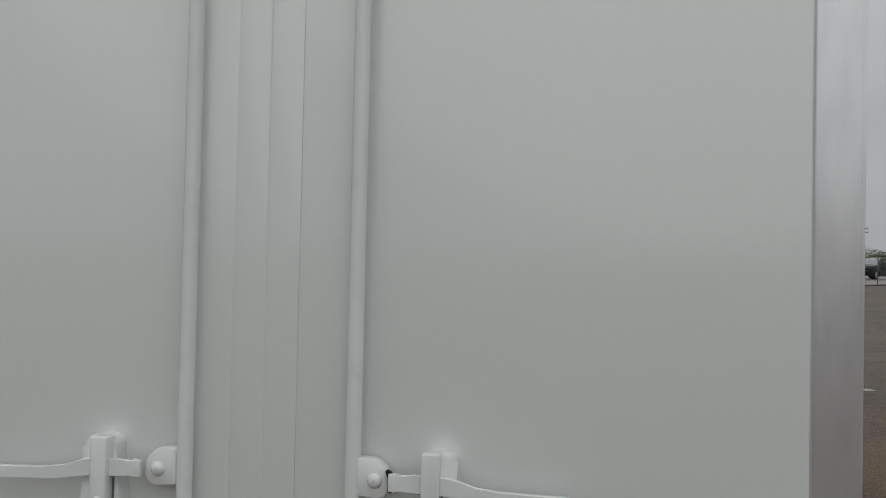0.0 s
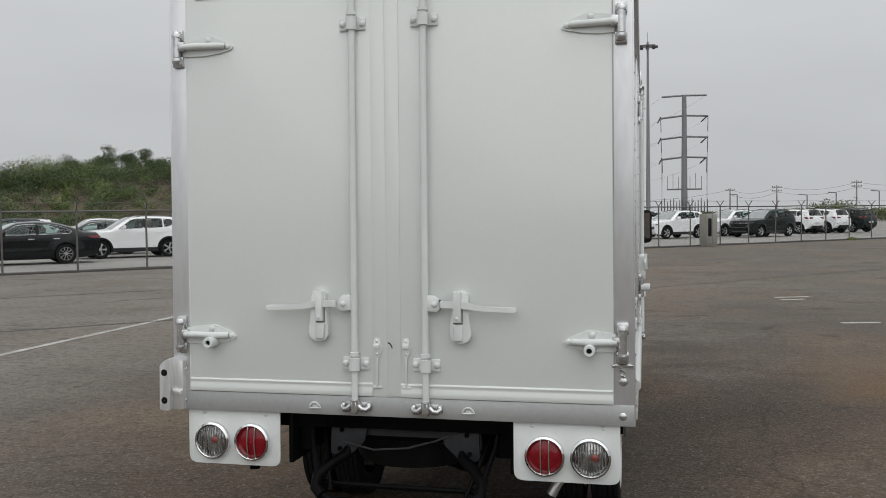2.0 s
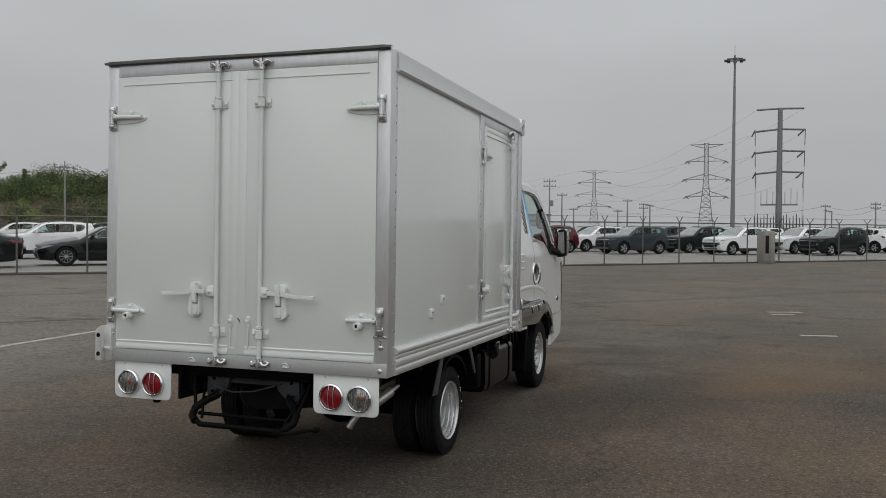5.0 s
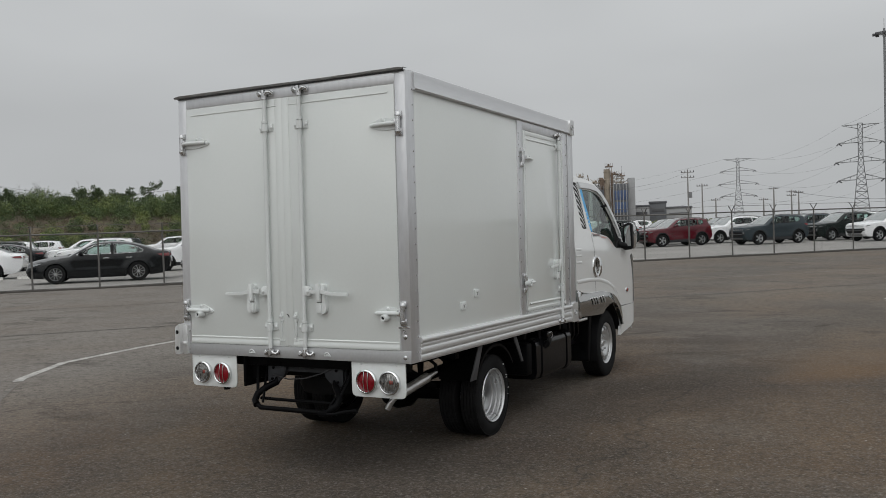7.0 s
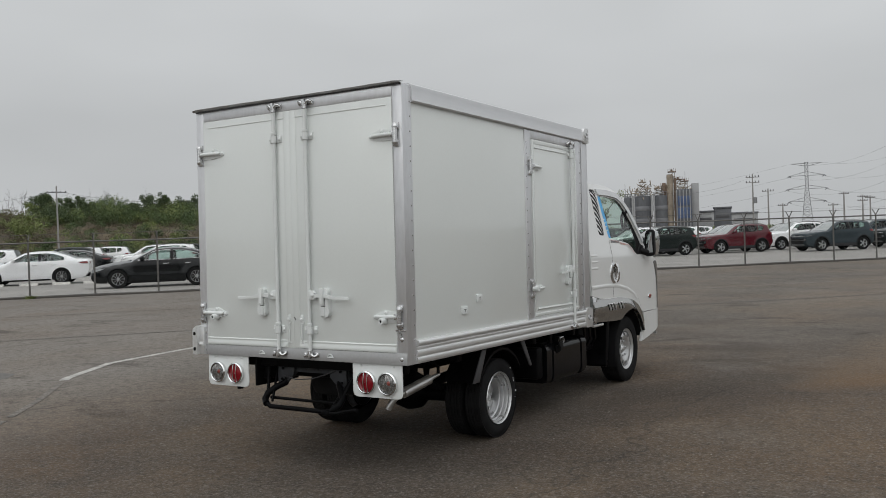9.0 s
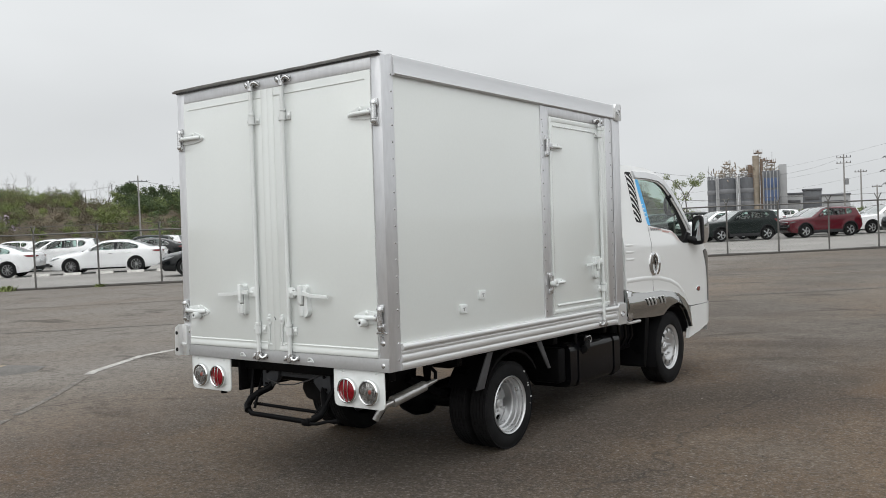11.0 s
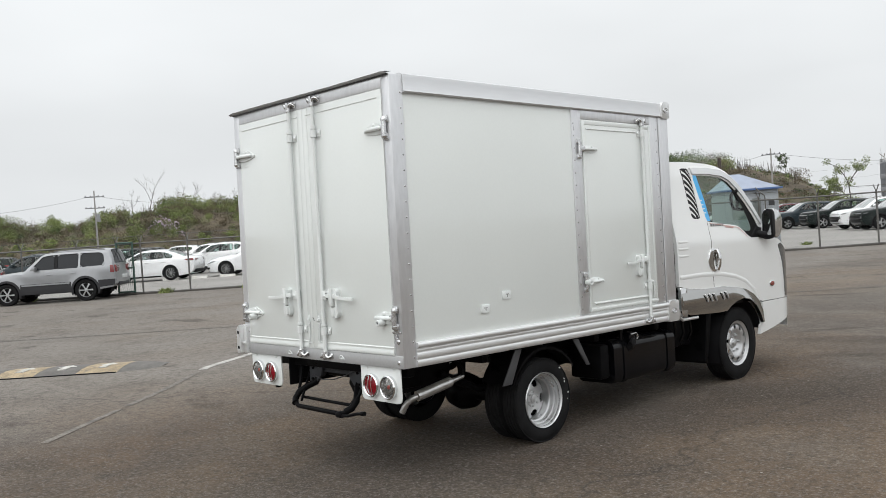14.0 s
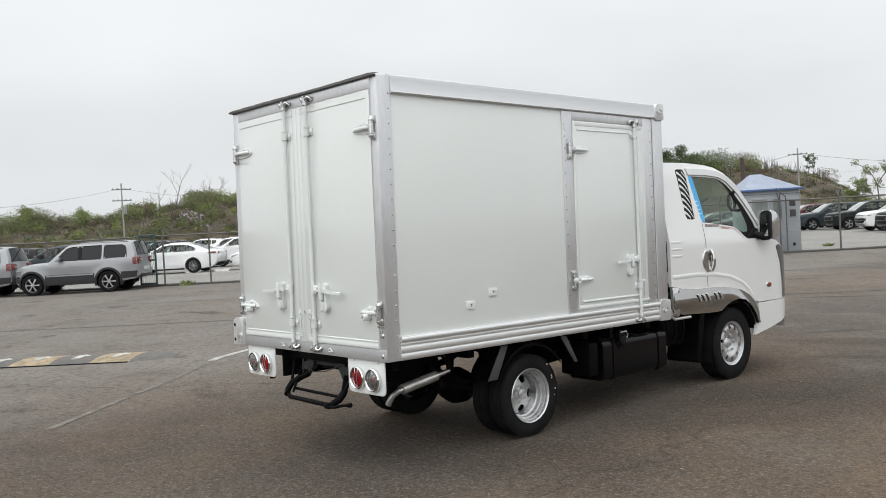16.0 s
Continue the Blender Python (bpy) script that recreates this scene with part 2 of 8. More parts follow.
def finish(bm, name, angle=42):
    bmesh.ops.recalc_face_normals(bm, faces=bm.faces)
    me = bpy.data.meshes.new(name)
    bm.to_mesh(me)
    bm.free()
    me.shade_smooth()
    me.set_sharp_from_angle(angle=radians(angle))
    return me


def part(name, bm, mat, parent, label="", angle=42):
    """Link a bmesh as one mesh object under a thing or a part."""
    me = finish(bm, name, angle) if isinstance(bm, bmesh.types.BMesh) else bm
    if parent.parent and parent.parent.parent:
        parent = parent.parent
    if not me.materials:
        me.materials.append(mat)
    ob = new(name, me)
    ob.parent = parent
    if label:
        ob["label"] = label
    return ob


def thing(name, label, category, m=None, group="", kind=""):
    ob = new(name)
    ob.empty_display_size = 0.2
    if m is not None:
        ob.matrix_world = m
    return tagged(ob, label, category, group, kind)


def solid(name, bm, mat, label, category="", group="", kind="", m=None, angle=42):
    ob = new(name, finish(bm, name, angle) if isinstance(bm, bmesh.types.BMesh) else bm)
    ob.data.materials.append(mat)
    if m is not None:
        ob.matrix_world = m
    return tagged(ob, label, category, group, kind)


def B():
    return bmesh.new()


def rounded(poly, r, n=5):
    """A polygon with its corners rounded; r is one radius or one for each corner."""
    out = []
    k = len(poly)
    for i, p in enumerate(poly):
        rr = r[i] if isinstance(r, (list, tuple)) else r
        p = Vector(p)
        a, b = Vector(poly[i - 1]) - p, Vector(poly[(i + 1) % k]) - p
        d = min(rr, 0.45 * a.length, 0.45 * b.length)
        if d < 1e-4:
            out.append(tuple(p))
            continue
        s, e = p + a.normalized() * d, p + b.normalized() * d
        for j in range(n + 1):
            t = j / n
            q = (1 - t) ** 2 * s + 2 * t * (1 - t) * p + t * t * e
            out.append((q.x, q.y))
    return out


def sheet(bm, outer, holes, step, at, lip=0.0):
    """A curved panel: an outline with holes in two flat coordinates, laid on the surface at(u, v); lip folds its rims over by a vector."""
    loops = [np.array(outer)] + [np.array(h) for h in holes]
    lo, hi = loops[0].min(0), loops[0].max(0)
    nu, nv = max(2, int((hi[0] - lo[0]) / step) + 2), max(2, int((hi[1] - lo[1]) / step) + 2)
    us, vs = np.linspace(lo[0] - step * 0.3, hi[0] + step * 0.3, nu), np.linspace(lo[1] - step * 0.3, hi[1] + step * 0.3, nv)
    P = np.stack(np.meshgrid(us, vs, indexing="ij"), -1).reshape(-1, 2)

    def within(loop):
        a, b = loop, np.roll(loop, -1, 0)
        res = np.zeros(len(P), bool)
        for (x0, y0), (x1, y1) in zip(a, b):
            if y0 == y1:
                continue
            c = (y0 > P[:, 1]) != (y1 > P[:, 1])
            res ^= c & (P[:, 0] < (x1 - x0) * (P[:, 1] - y0) / (y1 - y0) + x0)
        return res
    ok = within(loops[0])
    for h in loops[1:]:
        ok &= ~within(h)
    best, near = np.full(len(P), 1e9), P.copy()
    for loop in loops:
        for p, q in zip(loop, np.roll(loop, -1, 0)):
            d = q - p
            t = np.clip(((P - p) @ d) / max(d @ d, 1e-12), 0, 1)
            c = p + t[:, None] * d
            e = np.linalg.norm(P - c, axis=1)
            m = e < best
            best[m], near[m] = e[m], c[m]
    made = {}

    def vert(i):
        if i not in made:
            made[i] = bm.verts.new(at(*(P[i] if ok[i] else near[i])))
        return made[i]
    rim = []
    for i in range(nu - 1):
        for j in range(nv - 1):
            q = [i * nv + j, (i + 1) * nv + j, (i + 1) * nv + j + 1, i * nv + j + 1]
            if any(ok[k] for k in q):
                bm.faces.new([vert(k) for k in q])
    if lip:
        rim = [e for e in bm.edges if e.is_boundary]
        ext = bmesh.ops.extrude_edge_only(bm, edges=rim)["geom"]
        for v in ext:
            if isinstance(v, bmesh.types.BMVert):
                v.co += Vector(lip)
    bmesh.ops.dissolve_degenerate(bm, dist=0.0005, edges=bm.edges)


# ---- ground ----
def asphalt():
    m = bpy.data.materials.new("worn_asphalt")
    m.use_nodes = True
    n, l = m.node_tree.nodes, m.node_tree.links
    b = n["Principled BSDF"]
    tc = n.new("ShaderNodeTexCoord")

    def noise_at(scale, detail=5, rough=0.55, stretch=None, turn=0.0):
        t = n.new("ShaderNodeTexNoise")
        t.inputs["Scale"].default_value, t.inputs["Detail"].default_value, t.inputs["Roughness"].default_value = scale, detail, rough
        src = tc.outputs["Object"]
        if stretch:
            mp = n.new("ShaderNodeMapping")
            mp.inputs["Scale"].default_value = stretch
            mp.inputs["Rotation"].default_value = (0, 0, turn)
            l.new(src, mp.inputs[0])
            src = mp.outputs[0]
        l.new(src, t.inputs["Vector"])
        return t.outputs[0]

    def ranged(v, a, c, lo, hi):
        r = n.new("ShaderNodeMapRange")
        r.inputs[1].default_value, r.inputs[2].default_value, r.inputs[3].default_value, r.inputs[4].default_value = a, c, lo, hi
        l.new(v, r.inputs[0])
        return r.outputs[0]

    def blend(fac, c0, c1):
        x = n.new("ShaderNodeMix")
        x.data_type = "RGBA"
        l.new(fac, x.inputs[0])
        for k, c in ((6, c0), (7, c1)):
            if isinstance(c, tuple):
                x.inputs[k].default_value = (*c, 1)
            else:
                l.new(c, x.inputs[k])
        return x.outputs[2]
    base = blend(ranged(noise_at(0.16, 4), 0.42, 0.58, 0, 1), (0.088, 0.071, 0.055), (0.120, 0.104, 0.089))
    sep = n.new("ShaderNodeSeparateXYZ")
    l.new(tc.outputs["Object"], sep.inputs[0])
    # asphalt grows paler beyond x -2 and y 6, broken up by noise
    paler = n.new("ShaderNodeMath")
    paler.operation = "MULTIPLY"
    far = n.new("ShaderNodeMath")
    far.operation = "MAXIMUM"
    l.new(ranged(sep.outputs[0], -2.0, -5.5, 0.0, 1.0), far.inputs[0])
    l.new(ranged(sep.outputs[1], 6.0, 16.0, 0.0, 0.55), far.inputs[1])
    l.new(far.outputs[0], paler.inputs[0])
    l.new(ranged(noise_at(0.5, 5), 0.35, 0.6, 0.62, 0.95), paler.inputs[1])
    streak = blend(ranged(noise_at(0.9, 5, 0.6, (0.30, 1.0, 1), radians(-40)), 0.46, 0.62, 0, 0.70), base, (0.062, 0.047, 0.036))
    stains = blend(ranged(noise_at(0.42, 6, 0.62), 0.50, 0.60, 0, 0.8), streak, (0.050, 0.037, 0.028))
    rusty = blend(ranged(noise_at(0.23, 3), 0.48, 0.62, 0, 0.7), stains, (0.118, 0.078, 0.048))
    rusty = blend(ranged(noise_at(1.1, 6, 0.6), 0.50, 0.66, 0, 0.50), rusty, (0.056, 0.044, 0.035))
    rusty = blend(ranged(noise_at(7.0, 5, 0.65), 0.45, 0.75, 0, 0.45), rusty, (0.052, 0.045, 0.040))
    pale = blend(ranged(noise_at(2.3, 7, 0.7), 0.60, 0.78, 0, 0.35), rusty, (0.17, 0.16, 0.15))
    pale = blend(ranged(noise_at(0.31, 4, 0.5, (1.0, 0.55, 1), radians(35)), 0.46, 0.62, 0, 0.80), pale, (0.142, 0.097, 0.060))
    pale = blend(ranged(noise_at(0.37, 5, 0.55, (0.7, 1.2, 1), radians(70)), 0.52, 0.66, 0, 0.60), pale, (0.047, 0.039, 0.033))
    pale = blend(paler.outputs[0], pale, (0.200, 0.184, 0.166))
    pale = blend(ranged(noise_at(1.7, 6, 0.6), 0.52, 0.70, 0, 0.36), pale, (0.070, 0.058, 0.048))
    vor = n.new("ShaderNodeTexVoronoi")
    vor.inputs["Scale"].default_value = 85
    l.new(tc.outputs["Object"], vor.inputs["Vector"])
    blot = blend(ranged(noise_at(0.95, 5, 0.62, (0.6, 1.0, 1), radians(15)), 0.60, 0.68, 0, 0.62), pale, (0.040, 0.034, 0.029))
    blot = blend(ranged(noise_at(3.4, 6, 0.66, (1.0, 0.45, 1), radians(-30)), 0.56, 0.72, 0, 0.42), blot, (0.050, 0.043, 0.037))
    blot = blend(ranged(noise_at(11.0, 6, 0.78), 0.47, 0.66, 0, 0.70), blot, (0.042, 0.036, 0.031))
    blot = blend(ranged(noise_at(27.0, 4, 0.75), 0.54, 0.68, 0, 0.55), blot, (0.215, 0.195, 0.172))
    spill = n.new("ShaderNodeVectorMath")  # a rusty spill and darker patches beside the truck
    spill.operation = "ADD"
    wob = n.new("ShaderNodeTexNoise")
    wob.inputs["Scale"].default_value, wob.inputs["Detail"].default_value = 0.8, 6
    l.new(tc.outputs["Object"], wob.inputs["Vector"])
    l.new(tc.outputs["Object"], spill.inputs[0])
    l.new(wob.outputs["Color"], spill.inputs[1])

    def patch(x, y, rx, ry, turn):
        mp = n.new("ShaderNodeMapping")
        mp.vector_type = "TEXTURE"
        mp.inputs["Location"].default_value = (x + 0.5, y + 0.5, 0.5)
        mp.inputs["Rotation"].default_value = (0, 0, turn)
        mp.inputs["Scale"].default_value = (rx, ry, 1000)
        l.new(spill.outputs[0], mp.inputs[0])
        dist = n.new("ShaderNodeVectorMath")
        dist.operation = "LENGTH"
        l.new(mp.outputs[0], dist.inputs[0])
        return dist.outputs["Value"]
    blot = blend(ranged(patch(3.3, 7.3, 1.7, 1.1, 0.6), 1.0, 0.40, 0, 0.50), blot, (0.132, 0.088, 0.053))
    blot = blend(ranged(patch(1.7, 4.7, 0.75, 2.0, -0.62), 1.0, 0.55, 0, 0.55), blot, (0.048, 0.038, 0.031))
    blot = blend(ranged(patch(0.9, 8.2, 1.1, 0.35, 0.4), 1.0, 0.5, 0, 0.5), blot, (0.052, 0.042, 0.035))
    blot = blend(ranged(patch(1.55, 5.55, 0.55, 1.9, -0.55), 1.0, 0.45, 0, 0.55), blot, (0.046, 0.036, 0.028))
    blot = blend(ranged(patch(2.95, 6.35, 0.55, 1.0, -0.75), 1.0, 0.30, 0, 0.60), blot, (0.128, 0.080, 0.044))
    blot = blend(ranged(patch(1.35, 7.15, 0.22, 0.75, -0.75), 1.0, 0.40, 0, 0.55), blot, (0.050, 0.041, 0.034))
    for x, y, rx, ry in ((0.75, 12.0, 0.10, 0.50), (1.65, 11.6, 0.08, 0.45), (2.5, 10.4, 0.09, 0.40), (-1.5, 13.0, 0.14, 0.80), (0.3, 8.9, 0.12, 0.55)):
        blot = blend(ranged(patch(x, y, rx, ry, -0.85), 1.0, 0.40, 0, 0.60), blot, (0.036, 0.030, 0.025))
    speck = n.new("ShaderNodeTexVoronoi")  # pale chips of stone lying about
    speck.inputs["Scale"].default_value = 5.5
    l.new(tc.outputs["Object"], speck.inputs["Vector"])
    chosen = n.new("ShaderNodeMath")
    chosen.operation = "MULTIPLY"
    l.new(ranged(speck.outputs["Distance"], 0.030, 0.055, 1.0, 0.0), chosen.inputs[0])
    l.new(ranged(speck.outputs["Color"], 0.50, 0.60, 0.0, 0.8), chosen.inputs[1])
    blot = blend(chosen.outputs[0], blot, (0.34, 0.32, 0.29))
    stone = blend(ranged(vor.outputs["Color"], 0.60, 1.0, 0, 0.50), blot, (0.20, 0.185, 0.17))
    grit = n.new("ShaderNodeMix")
    grit.data_type, grit.blend_type = "RGBA", "MULTIPLY"
    grit.inputs[0].default_value = 1.0
    l.new(stone, grit.inputs[6])
    g = ranged(noise_at(38, 5, 0.85), 0.33, 0.67, 0.62, 1.42)
    l.new(g, grit.inputs[7])
    cr = n.new("ShaderNodeTexVoronoi")
    cr.feature = "DISTANCE_TO_EDGE"
    cr.inputs["Scale"].default_value = 0.11
    warp = n.new("ShaderNodeVectorMath")
    warp.operation = "ADD"
    wv = n.new("ShaderNodeTexNoise")
    wv.inputs["Scale"].default_value, wv.inputs["Detail"].default_value = 1.2, 6
    l.new(tc.outputs["Object"], wv.inputs["Vector"])
    l.new(tc.outputs["Object"], warp.inputs[0])
    l.new(wv.outputs["Color"], warp.inputs[1])
    l.new(warp.outputs[0], cr.inputs["Vector"])
    cracks = blend(ranged(cr.outputs["Distance"], 0.0, 0.0022, 0.5, 0.0), grit.outputs[2], (0.03, 0.027, 0.025))
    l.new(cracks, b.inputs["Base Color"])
    l.new(ranged(noise_at(0.42, 6, 0.62), 0.5, 0.75, 0.92, 0.70), b.inputs["Roughness"])
    b.inputs["Specular IOR Level"].default_value = 0.14
    bp = n.new("ShaderNodeBump")
    bp.inputs["Strength"].default_value, bp.inputs["Distance"].default_value = 0.55, 0.006
    l.new(vor.outputs["Distance"], bp.inputs["Height"])
    l.new(bp.outputs[0], b.inputs["Normal"])
    return m


ASPHALT = asphalt()
bm = B()
put(bm, [(-3000, -3000, 0), (3000, -3000, 0), (3000, 3000, 0), (-3000, 3000, 0)], [(0, 1, 2, 3)])
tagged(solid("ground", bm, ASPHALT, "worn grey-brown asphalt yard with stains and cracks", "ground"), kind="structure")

FENCE_V = 35.8  # the fence runs along y = x + FENCE_V
LOT = material("pale_concrete_lot", (0.24, 0.23, 0.215), 0.8, vary=0.16, scale=0.25, fine=0.15, fine_scale=40, dirt=(0.11, 0.10, 0.09), dirt_amount=0.6)


def along(s, n, z=0.0):
    """A place s metres along the fence from (0, 35.8) and n metres behind it."""
    r = math.sqrt(0.5)
    return ((s - n) * r, FENCE_V + (s + n) * r, z)


bm = B()
put(bm, [along(-90, 0.25, 0.012), along(90, 0.25, 0.012), along(90, 75, 0.012), along(-90, 75, 0.012)], [(0, 1, 2, 3)])
tagged(solid("pavement_lot", bm, LOT, "pale concrete car lot behind the wire fence", "pavement"), kind="structure")

PAINT = material("worn_white_road_paint", (0.37, 0.358, 0.335), 0.75, vary=0.3, scale=4, fine=0.25, fine_scale=45, dirt=(0.10, 0.088, 0.076), dirt_amount=1.0)


def stripe(name, pts, w, label, mat):
    bm = B()
    pts = [Vector(p) for p in pts]
    rows = []
    for i, p in enumerate(pts):
        d = (pts[min(i + 1, len(pts) - 1)] - pts[max(i - 1, 0)]).normalized()
        s = Vector((-d.y, d.x)) * w / 2
        rows.append((bm.verts.new((*(p + s), 0.004)), bm.verts.new((*(p - s), 0.004))))
    for a, b in zip(rows, rows[1:]):
        bm.faces.new((a[0], a[1], b[1], b[0]))
    return tagged(solid(name, bm, mat, label, "road marking"), kind="structure")


FAINT = material("faded_white_road_paint", (0.134, 0.120, 0.104), 0.85, vary=0.4, scale=9, fine=0.5, fine_scale=50, dirt=(0.105, 0.092, 0.080), dirt_amount=1.3)
for run in ([(-2.75, 0.70), (-3.1, 1.1), (-3.6, 1.68)], [(-3.72, 1.82), (-4.3, 2.5), (-4.75, 2.95), (-5.1, 3.3)]):
    stripe("trim_faded_line", run, 0.075, "faded white lane line on asphalt", FAINT)
stripe("trim_lane_line", [(-5.22, 3.42), (-5.35, 3.55), (-5.95, 4.6), (-6.1, 6.0), (-6.1, 8.0), (-6.1, 10.5), (-6.1, 13.0)], 0.115, "worn curved white lane line on asphalt", PAINT)
for k, (a, b) in enumerate((((3.15, 14.55), (3.75, 14.75)), ((3.5, 10.95), (4.0, 11.05)), ((3.2, 14.1), (3.6, 14.3)))):
    stripe("trim_paint_dash", [a, b], 0.13, "short worn white paint dash on asphalt", PAINT)

stripe("trim_faded_line", [(-8.6, 12.9), (-6.5, 14.95), (-4.6, 16.82), (-2.97, 18.41), (-0.2, 21.1), (3.2, 24.4)], 0.10, "faded white lane line on asphalt", FAINT)

TAR = material("dark_tar_joint", (0.062, 0.054, 0.047), 0.8, vary=0.3, scale=2, dirt=(0.13, 0.115, 0.10), dirt_amount=1.0)
stripe("trim_tar_joint", [(-16.0, 0.1), (-13.2, 3.0), (-11.5, 4.65), (-9.8, 6.35), (-7.9, 8.3), (-5.0, 11.0), (-1.2, 14.3), (0.5, 15.9), (2.4, 17.9), (4.6, 20.3), (7.2, 23.1), (12.0, 28.0)], 0.08, "dark tar-sealed joint across the asphalt", TAR)
stripe("trim_tar_joint", [(-18.0, 6.2), (-12.0, 12.3), (-6.0, 18.1), (0.0, 24.2), (6.0, 30.1), (12.0, 36.2)], 0.06, "dark tar-sealed joint across the asphalt", TAR)


# ---- the box truck ----
truck = thing("box_truck", "small white refrigerated box truck with aluminium trim standing on asphalt", "truck", pose(0, 1.585, 0, -1.1, 0, 0))
W, L, Z0, Z1 = 0.893, 2.935, 0.733, 2.497
SILL, HEAD, DOORW = 0.808, 2.412, 0.822
WL, DOORL = 0.917, 0.846  # the near-side flank stands a little further out


def rivets(bm, pts, axis, sign, r=0.006, h=0.003):
    for p in pts:
        dome(bm, p, r, h, axis, sign, 8)


# body panels
for name, c in (("side_panel", (-WL + 0.006, -WL + 0.05, 0.03, L - 0.02, Z0 + 0.02, Z1 - 0.02)),
                ("side_panel", (W - 0.05, W - 0.006, 0.03, L - 0.02, Z0 + 0.02, Z1 - 0.02)),
                ("front_panel", (-WL + 0.05, W - 0.05, L - 0.05, L - 0.01, Z0 + 0.03, Z1 - 0.03)),
                ("roof_panel", (-WL + 0.03, W - 0.03, 0.0, L - 0.03, Z1 - 0.03, Z1 - 0.004)),
                ("floor_panel", (-WL + 0.05, W - 0.05, 0.05, L - 0.05, Z0 + 0.005, Z0 + 0.05))):
    bm = B()
    box(bm, *c, 0.004)
    part(name, bm, PANEL, truck)

# rear frame
for s in (-1, 1):
    side, jamb = (W, DOORW) if s > 0 else (WL, DOORL)
    bm = B()
    box(bm, min(s * jamb, s * side), max(s * jamb, s * side), 0.0, 0.04, Z0, Z1 - 0.01, 0.004)
    box(bm, min(s * (side - 0.004), s * (side + 0.003)), max(s * (side - 0.004), s * (side + 0.003)), 0.0, 0.102, Z0, Z1 - 0.01, 0.002)
    post = part("corner_post", bm, ALU, truck, "brushed aluminium corner post")
    for k in range(18):
        bm = B()
        dome(bm, (s * (side + 0.003), 0.083, Z0 + 0.06 + 0.0935 * k), 0.006, 0.003, "x", s, 8)
        part("rivet", bm, ZINC, post)
    for q in ((s * (side - 0.041), 0.0, 0.768), (s * (side - 0.039), 0.0, 0.893)):
        bm = B()
        dome(bm, q, 0.017, 0.008, "y", -1, 10)
        part("bolt", bm, ZINC, post)
bm = B()
box(bm, -WL, W, -0.004, 0.045, Z0, SILL, 0.0025)
sill = part("rear_sill", bm, SILLALU, truck, "brushed aluminium rear sill")
bm = B()
box(bm, -DOORL, DOORW, -0.001, 0.04, HEAD, Z1 - 0.012, 0.003)
part("header_rail", bm, ALU, truck, "dull aluminium header above the doors")
bm = B()
n = 40
rows = []
for k in range(n + 1):
    x = -WL - 0.01 + (W + WL + 0.02) * k / n
    dz = 0.0025 * math.sin(k * 0.16 + 0.4) + 0.0006 * math.sin(k * 1.3)
    if k == 0 or k == n:
        dz -= 0.006
    rows.append([bm.verts.new(p) for p in ((x, 0.02, Z1 + 0.003), (x, -0.032, Z1 + 0.005 + dz), (x, -0.034, Z1 + 0.002 + dz), (x, -0.024, Z1 - 0.007 + dz), (x, -0.001, Z1 - 0.010))])
for a, b in zip(rows, rows[1:]):
    for j in range(4):
        bm.faces.new((a[j], a[j + 1], b[j + 1], b[j]))
part("roof_lip", bm, SILLALU, truck, "bent sheet-metal rain lip along the roof edge", 50)

bm = B()
box(bm, -WL + 0.004, W - 0.004, -0.012, 0.01, Z1 - 0.017, Z1 - 0.009, 0.003)
part("roof_seal", bm, GREYPLASTIC, truck, "dark rubber seal under the rain lip")

# D-rings on the sill, weld bead, cast bracket
for x in (-0.314, 0.290):
    bm = B()
    tube(bm, [(x - 0.023, -0.010, 0.760), (x - 0.017, -0.014, 0.772), (x - 0.007, -0.016, 0.781), (x + 0.007, -0.016, 0.781), (x + 0.017, -0.014, 0.772), (x + 0.023, -0.010, 0.760), (x - 0.023, -0.010, 0.759)], 0.0040, 8)
    box(bm, x - 0.011, x + 0.011, -0.010, 0.0, 0.758, 0.770, 0.003)
    part("lashing_ring", bm, FITTING, sill)
bm = B()
tube(bm, [(0.815, -0.004, 0.948), (0.83, -0.007, 0.952), (0.85, -0.008, 0.951), (0.87, -0.007, 0.953), (0.888, -0.004, 0.950)], 0.006, 8)
tube(bm, [(0.842, -0.003, 0.935), (0.858, -0.006, 0.928), (0.846, -0.005, 0.918), (0.86, -0.004, 0.912)], 0.005, 6)
part("weld_bead", bm, ZINC, truck)
bm = B()
prism(bm, rounded([(-0.908, 0.944), (-0.930, 0.932), (-0.950, 0.918), (-0.952, 0.742), (-0.946, 0.735), (-0.908, 0.735)], 0.006), "y", -0.056, 0.02, 0.006)
prism(bm, rounded([(-0.866, 0.930), (-0.912, 0.942), (-0.912, 0.735), (-0.866, 0.735)], 0.006), "y", -0.026, 0.02, 0.004)
prism(bm, [(-0.905, 0.820), (-0.868, 0.812), (-0.868, 0.796), (-0.905, 0.804)], "y", -0.042, -0.020, 0.004)
block = part("cast_bracket", bm, RAIL, truck, "bright cast aluminium bracket with two dark holes")
for z in (0.775, 0.885):
    bm = B()
    lathe(bm, [(0.014, 0.0), (0.012, 0.003), (0.001, 0.002)], (-0.931, -0.0555, z), "y", 14, -1)
    part("hole", bm, GAP, block)


